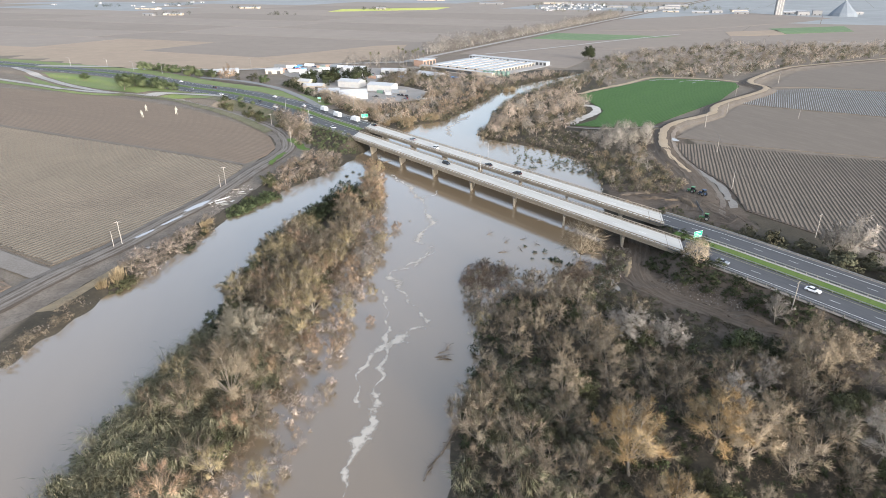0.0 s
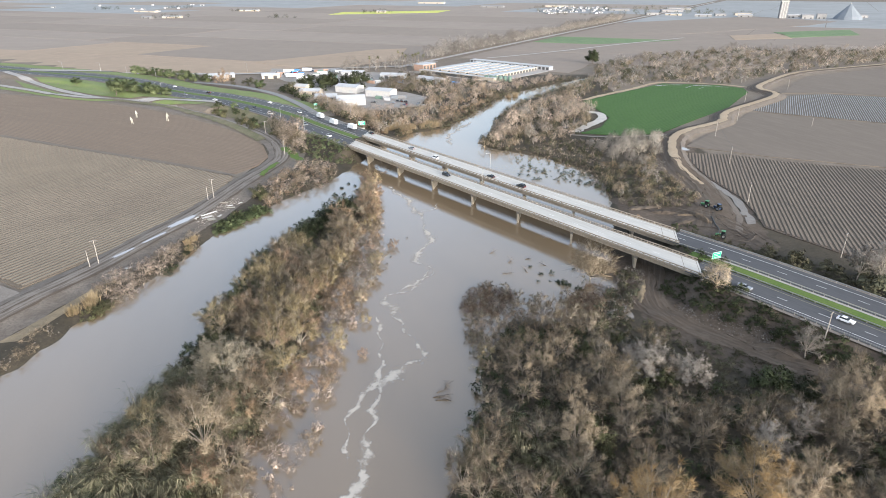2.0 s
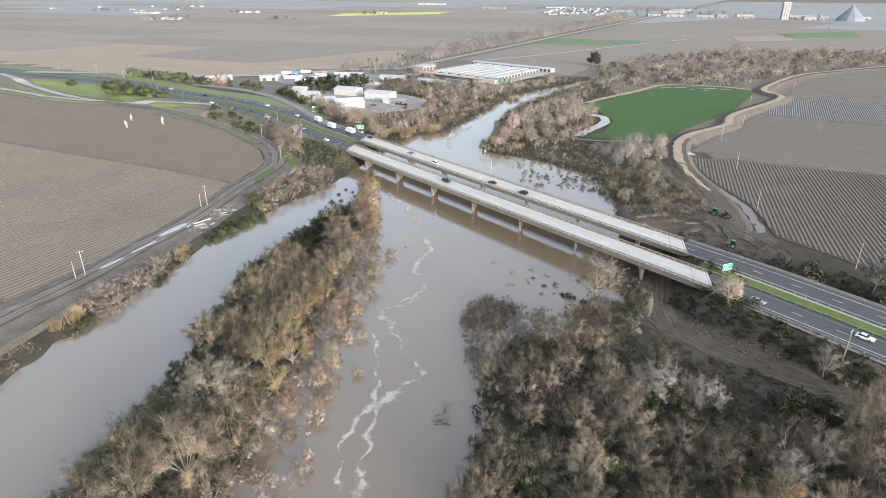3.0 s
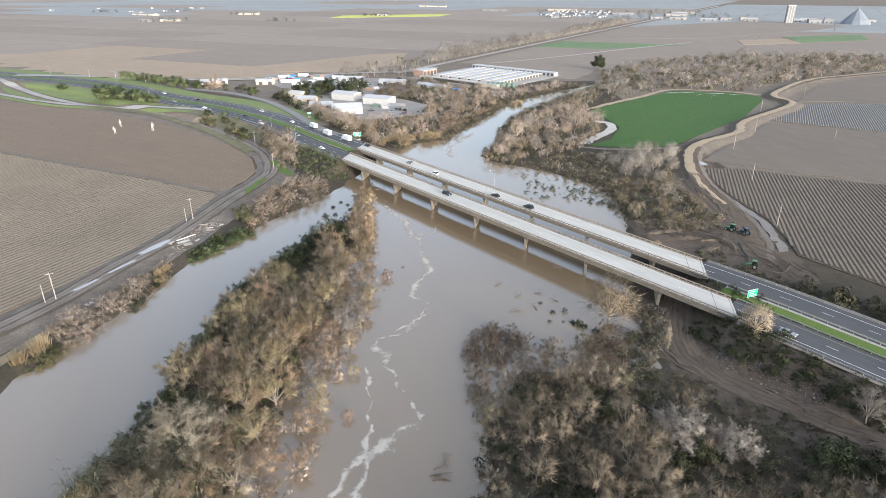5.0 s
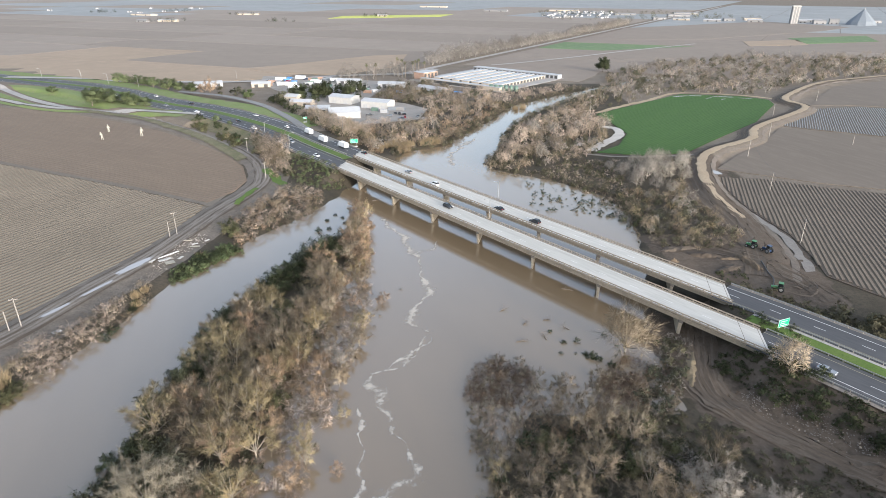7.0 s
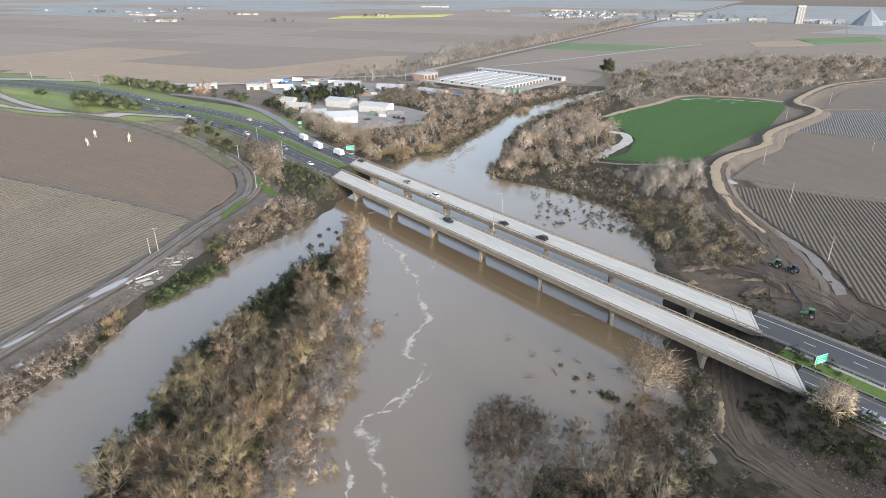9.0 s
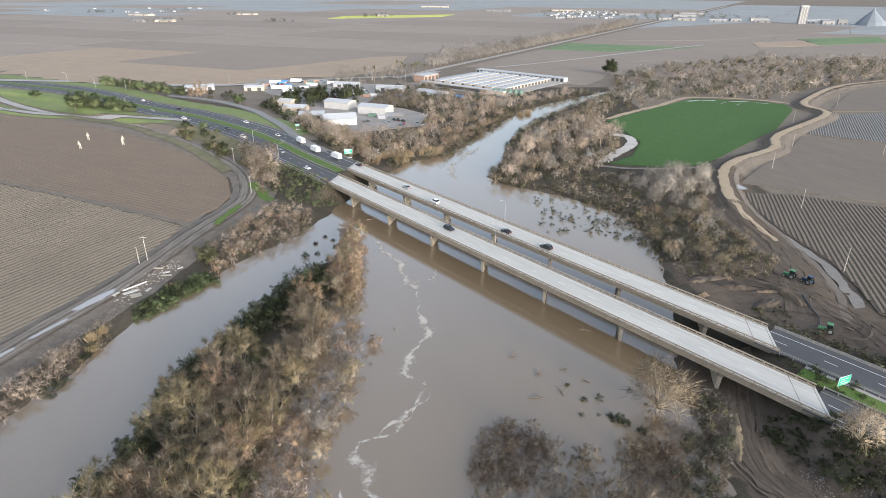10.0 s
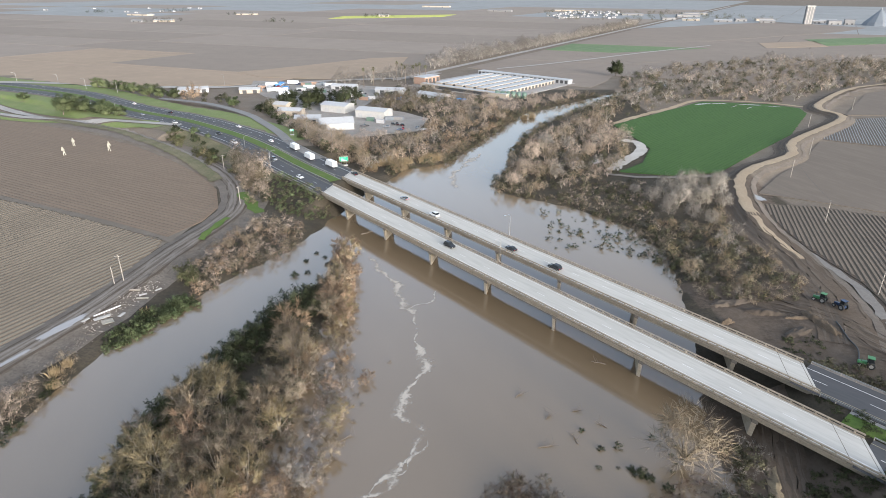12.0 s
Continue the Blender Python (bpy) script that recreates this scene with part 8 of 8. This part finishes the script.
cutout(-221, 449, 5.4, 25, -0.25)
cutout(-228, 471, 5.4, 20, 0.0)
cutout(-200, 459, 6.2, 25, 0.2)

# ---- far trees, town and works ----


def palm(x, y, tall, seed):
    r = np.random.default_rng(seed)
    t = thing("palm_tree", "tall slender palm behind the yards", "palm tree", "palms", pose(x, y, ground_z(x, y), 0, 0, seed * 40))
    m = Mesh()
    m.tube([(0, 0, -0.3), (0.2, 0, tall * 0.5), (0.1, 0.2, tall)], [0.35, 0.26, 0.22], 6)
    part("trunk", m, BARK, t)
    m = Mesh()
    for k in range(34):
        a, e, ln = r.uniform(0, 6.28), r.uniform(-0.9, 1.1), r.uniform(1.8, 2.8)
        d = Vector((math.cos(a) * math.cos(e), math.sin(a) * math.cos(e), math.sin(e)))
        s = Vector((-math.sin(a), math.cos(a), 0)) * 0.35
        b = Vector((0.1, 0.2, tall))
        mid, tip = b + d * ln * 0.6, b + d * ln + Vector((0, 0, -0.7))
        m.face([b, mid - s, tip, mid + s])
    part("fronds", m, LEAF_OLIVE, t)


for k, (x, y, h) in enumerate(((-32, 720, 17), (-26, 728, 19), (-40, 726, 16), (-44, 735, 18), (-20, 735, 15), (-78, 700, 17), (-70, 712, 16), (-50, 745, 18), (-30, 742, 16))):
    palm(x, y, h, k)
BIG_GREEN = Plant(310, 17, 7.5, kind="leaf", per=40, leaf=0.9, spread=1.1, limbs=9, subs=6, tips=3, trunk=0.15, rad=0.4)
EUC = Plant(311, 15, 5.0, kind="leaf", per=28, leaf=0.72, spread=0.9, limbs=8, subs=5, tips=3, trunk=0.12, rad=0.35)
big = BIG_GREEN.meshes(BARK, LEAF_DARK)
euc = EUC.meshes(BARK, LEAF_DARK)
euc_olive = EUC.meshes(BARK, LEAF_GREEN)
plant_once("evergreen_tree", big, "large dark evergreen tree standing alone by fields", "tree", "big evergreens", pose(183, 778, 1, 0, 0, 30))
for k, (x, y, s) in enumerate(((-112, 600, 1.0), (-104, 606, 1.15), (-108, 612, 0.9), (-82, 614, 1.1), (-75, 620, 1.0), (-86, 606, 0.8), (-128, 622, 0.8), (-134, 606, 0.7), (-122, 590, 0.7))):
    plant_once("evergreen_tree", euc, "tall dark evergreen tree beside the yards", "tree", "big evergreens", pose(x, y, 1, 0, 0, 50 * k) @ Matrix.Scale(s, 4))
for k, (x, y, s) in enumerate(((-290, 566, 0.95), (-282, 572, 1.05), (-272, 566, 0.9), (-258, 562, 0.85), (-250, 556, 0.8), (-240, 552, 0.7), (-356, 622, 0.55), (-300, 588, 0.9), (-266, 580, 0.7), (-326, 684, 0.8), (-318, 680, 0.7), (-300, 668, 0.8), (-290, 662, 0.75), (-278, 655, 0.8), (-258, 640, 0.9), (-246, 634, 0.7), (-230, 626, 0.7), (-168, 592, 0.7))):
    plant_once("olive_tree", euc_olive, "rounded olive-green tree by the highway junction", "tree", "junction trees", pose(x, y, 2, 0, 0, 70 * k) @ Matrix.Diagonal((s * 1.4, s * 1.4, s * 0.95, 1)))

stand("russet", -212, 622, 2.0, 77, "junction trees", "large round tan winter tree beside the highway")
stand("russet", -219, 626, 1.4, 78, "junction trees", "large round tan winter tree beside the highway")
for k, (x, y, s) in enumerate(((42.6, 203.5, 0.55), (44, 202.2, 0.45), (47, 199.5, 0.45), (65.8, 210.8, 0.4), (62.5, 209.6, 0.35), (41, 205, 0.35), (36, 211, 0.35), (33, 217, 0.3), (58, 212, 0.3))):
    stand("evergreen", x, y, s, 1010 + k, "small bushes in the shallows", "small dark green bush standing in shallow floodwater")
for k, (x, y, s) in enumerate(((-50.1, 308.3, 0.4), (-51.6, 296.5, 0.5), (-47.5, 298.8, 0.4), (-42.1, 283.9, 0.5), (-47.7, 315.4, 0.35), (-43.9, 311.8, 0.35), (-20.8, 229.3, 0.3), (-18.9, 226.0, 0.3), (-20.1, 219.7, 0.3), (-18.2, 231.6, 0.25), (-13.6, 244.0, 0.25))):
    stand("shrub" if k > 5 else "evergreen", x, y, s, 1030 + k, "small bushes in the shallows", "small bush standing alone in brown floodwater")
stand("olive", -87, 291, 1.5, 79, "trees along the river", "round yellow-olive bush at the water's edge")
stand("olive", -84, 287, 1.1, 82, "trees along the river", "round yellow-olive bush at the water's edge")
stand("yellow", -139, 449, 0.6, 80, "junction trees", "small golden bush below the highway")
works = thing("silo_tower", "tall pale concrete grain tower", "tower", "", pose(868, 1662, 1, 0, 0, -12))
m = Mesh()
m.box((0, 0, 20), (17, 13, 40))
part("shaft", m, FAR_WALL, works, "pale concrete shaft")
m = Mesh()
m.box((0, 0, 41), (18, 14, 2.4))
part("cap", m, CONCRETE, works)
for k in range(3):
    m = Mesh()
    m.box((-6 + 6 * k, -6.6, 20), (1.0, 0.4, 38))
    part("rib", m, CONCRETE, works)
pile = thing("storage_dome", "pale pointed storage dome at the works", "storage dome", "works", pose(1010, 1620, 1))
m = Mesh()
m.tube([(0, 0, 0), (0, 0, 8), (0, 0, 20), (0, 0, 36)], [34, 29, 17, 1.0], 12)
part("cover", m, ROOF_SLATE, pile)
m = Mesh()
m.tube([(0, 0, 35.5), (0, 0, 39)], [1.6, 1.2], 8)
part("vent", m, GALV, pile)
fr = random.Random(9)
WORKS = ((925, 1650, 40, 22, 12), (960, 1648, 30, 20, 16), (905, 1690, 26, 20, 9), (800, 1720, 50, 24, 8), (755, 1770, 40, 20, 8), (700, 1745, 60, 20, 6), (830, 1800, 60, 30, 8), (640, 1800, 60, 18, 6), (590, 1830, 50, 20, 7), (950, 1720, 60, 22, 8))
SHEDS = ((1080, 1690, 60, 25, 8), (700, 1990, 90, 26, 8), (760, 2100, 110, 26, 8), (560, 2060, 90, 24, 7), (420, 2330, 140, 26, 7), (180, 2300, 120, 24, 7), (-40, 2650, 160, 30, 8), (-700, 1700, 70, 20, 6), (-760, 1690, 50, 18, 6), (-600, 2050, 90, 24, 6), (-900, 2000, 120, 30, 6), (-180, 1960, 40, 14, 6))
for k, (x, y, w_, d_, h_) in enumerate(WORKS + SHEDS):
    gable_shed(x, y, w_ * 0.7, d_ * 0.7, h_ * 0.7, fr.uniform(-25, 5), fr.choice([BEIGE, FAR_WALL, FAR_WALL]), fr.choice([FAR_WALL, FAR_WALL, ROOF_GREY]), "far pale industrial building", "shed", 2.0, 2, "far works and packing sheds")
first = gable_shed(300, 2010, 13, 9, 3.2, 20, ROOF_GREY, FAR_WALL, "small pale house in a far town", "house", 1.6, 1, "houses of the far town")
for k in range(90):
    x, y = fr.uniform(290, 560), fr.uniform(1880, 2280)
    if abs((x - 290) - (y - 1880) * 0.4 - 60) < 110:
        copy_thing(first, pose(x, y, 1.3, 0, 0, fr.choice([20, 110]) + fr.uniform(-6, 6)))
for k in range(12):
    copy_thing(first, pose(fr.uniform(-1500, -850), fr.uniform(1900, 2500), 1.3, 0, 0, fr.uniform(0, 180)))
joined_plants("town_trees", FAR_TREE, places_of(np.array([(fr.uniform(290, 900), fr.uniform(1780, 2260)) for _ in range(160)]), 0.8, 1.6, 50), LEAF_OLIVE, "dark trees among far houses", "woodland", wood=False)
joined_plants("far_farm_trees", FAR_TREE, places_of(np.array([(cx + fr.uniform(-45, 45), cy + fr.uniform(-18, 18)) for cx, cy in ((-700, 1690), (-610, 2040), (-190, 1950), (-420, 1700), (-1100, 2150), (-900, 2250)) for _ in range(14)]), 0.8, 1.5, 51), LEAF_DARK, "dark trees round far farms", "woodland", wood=False)
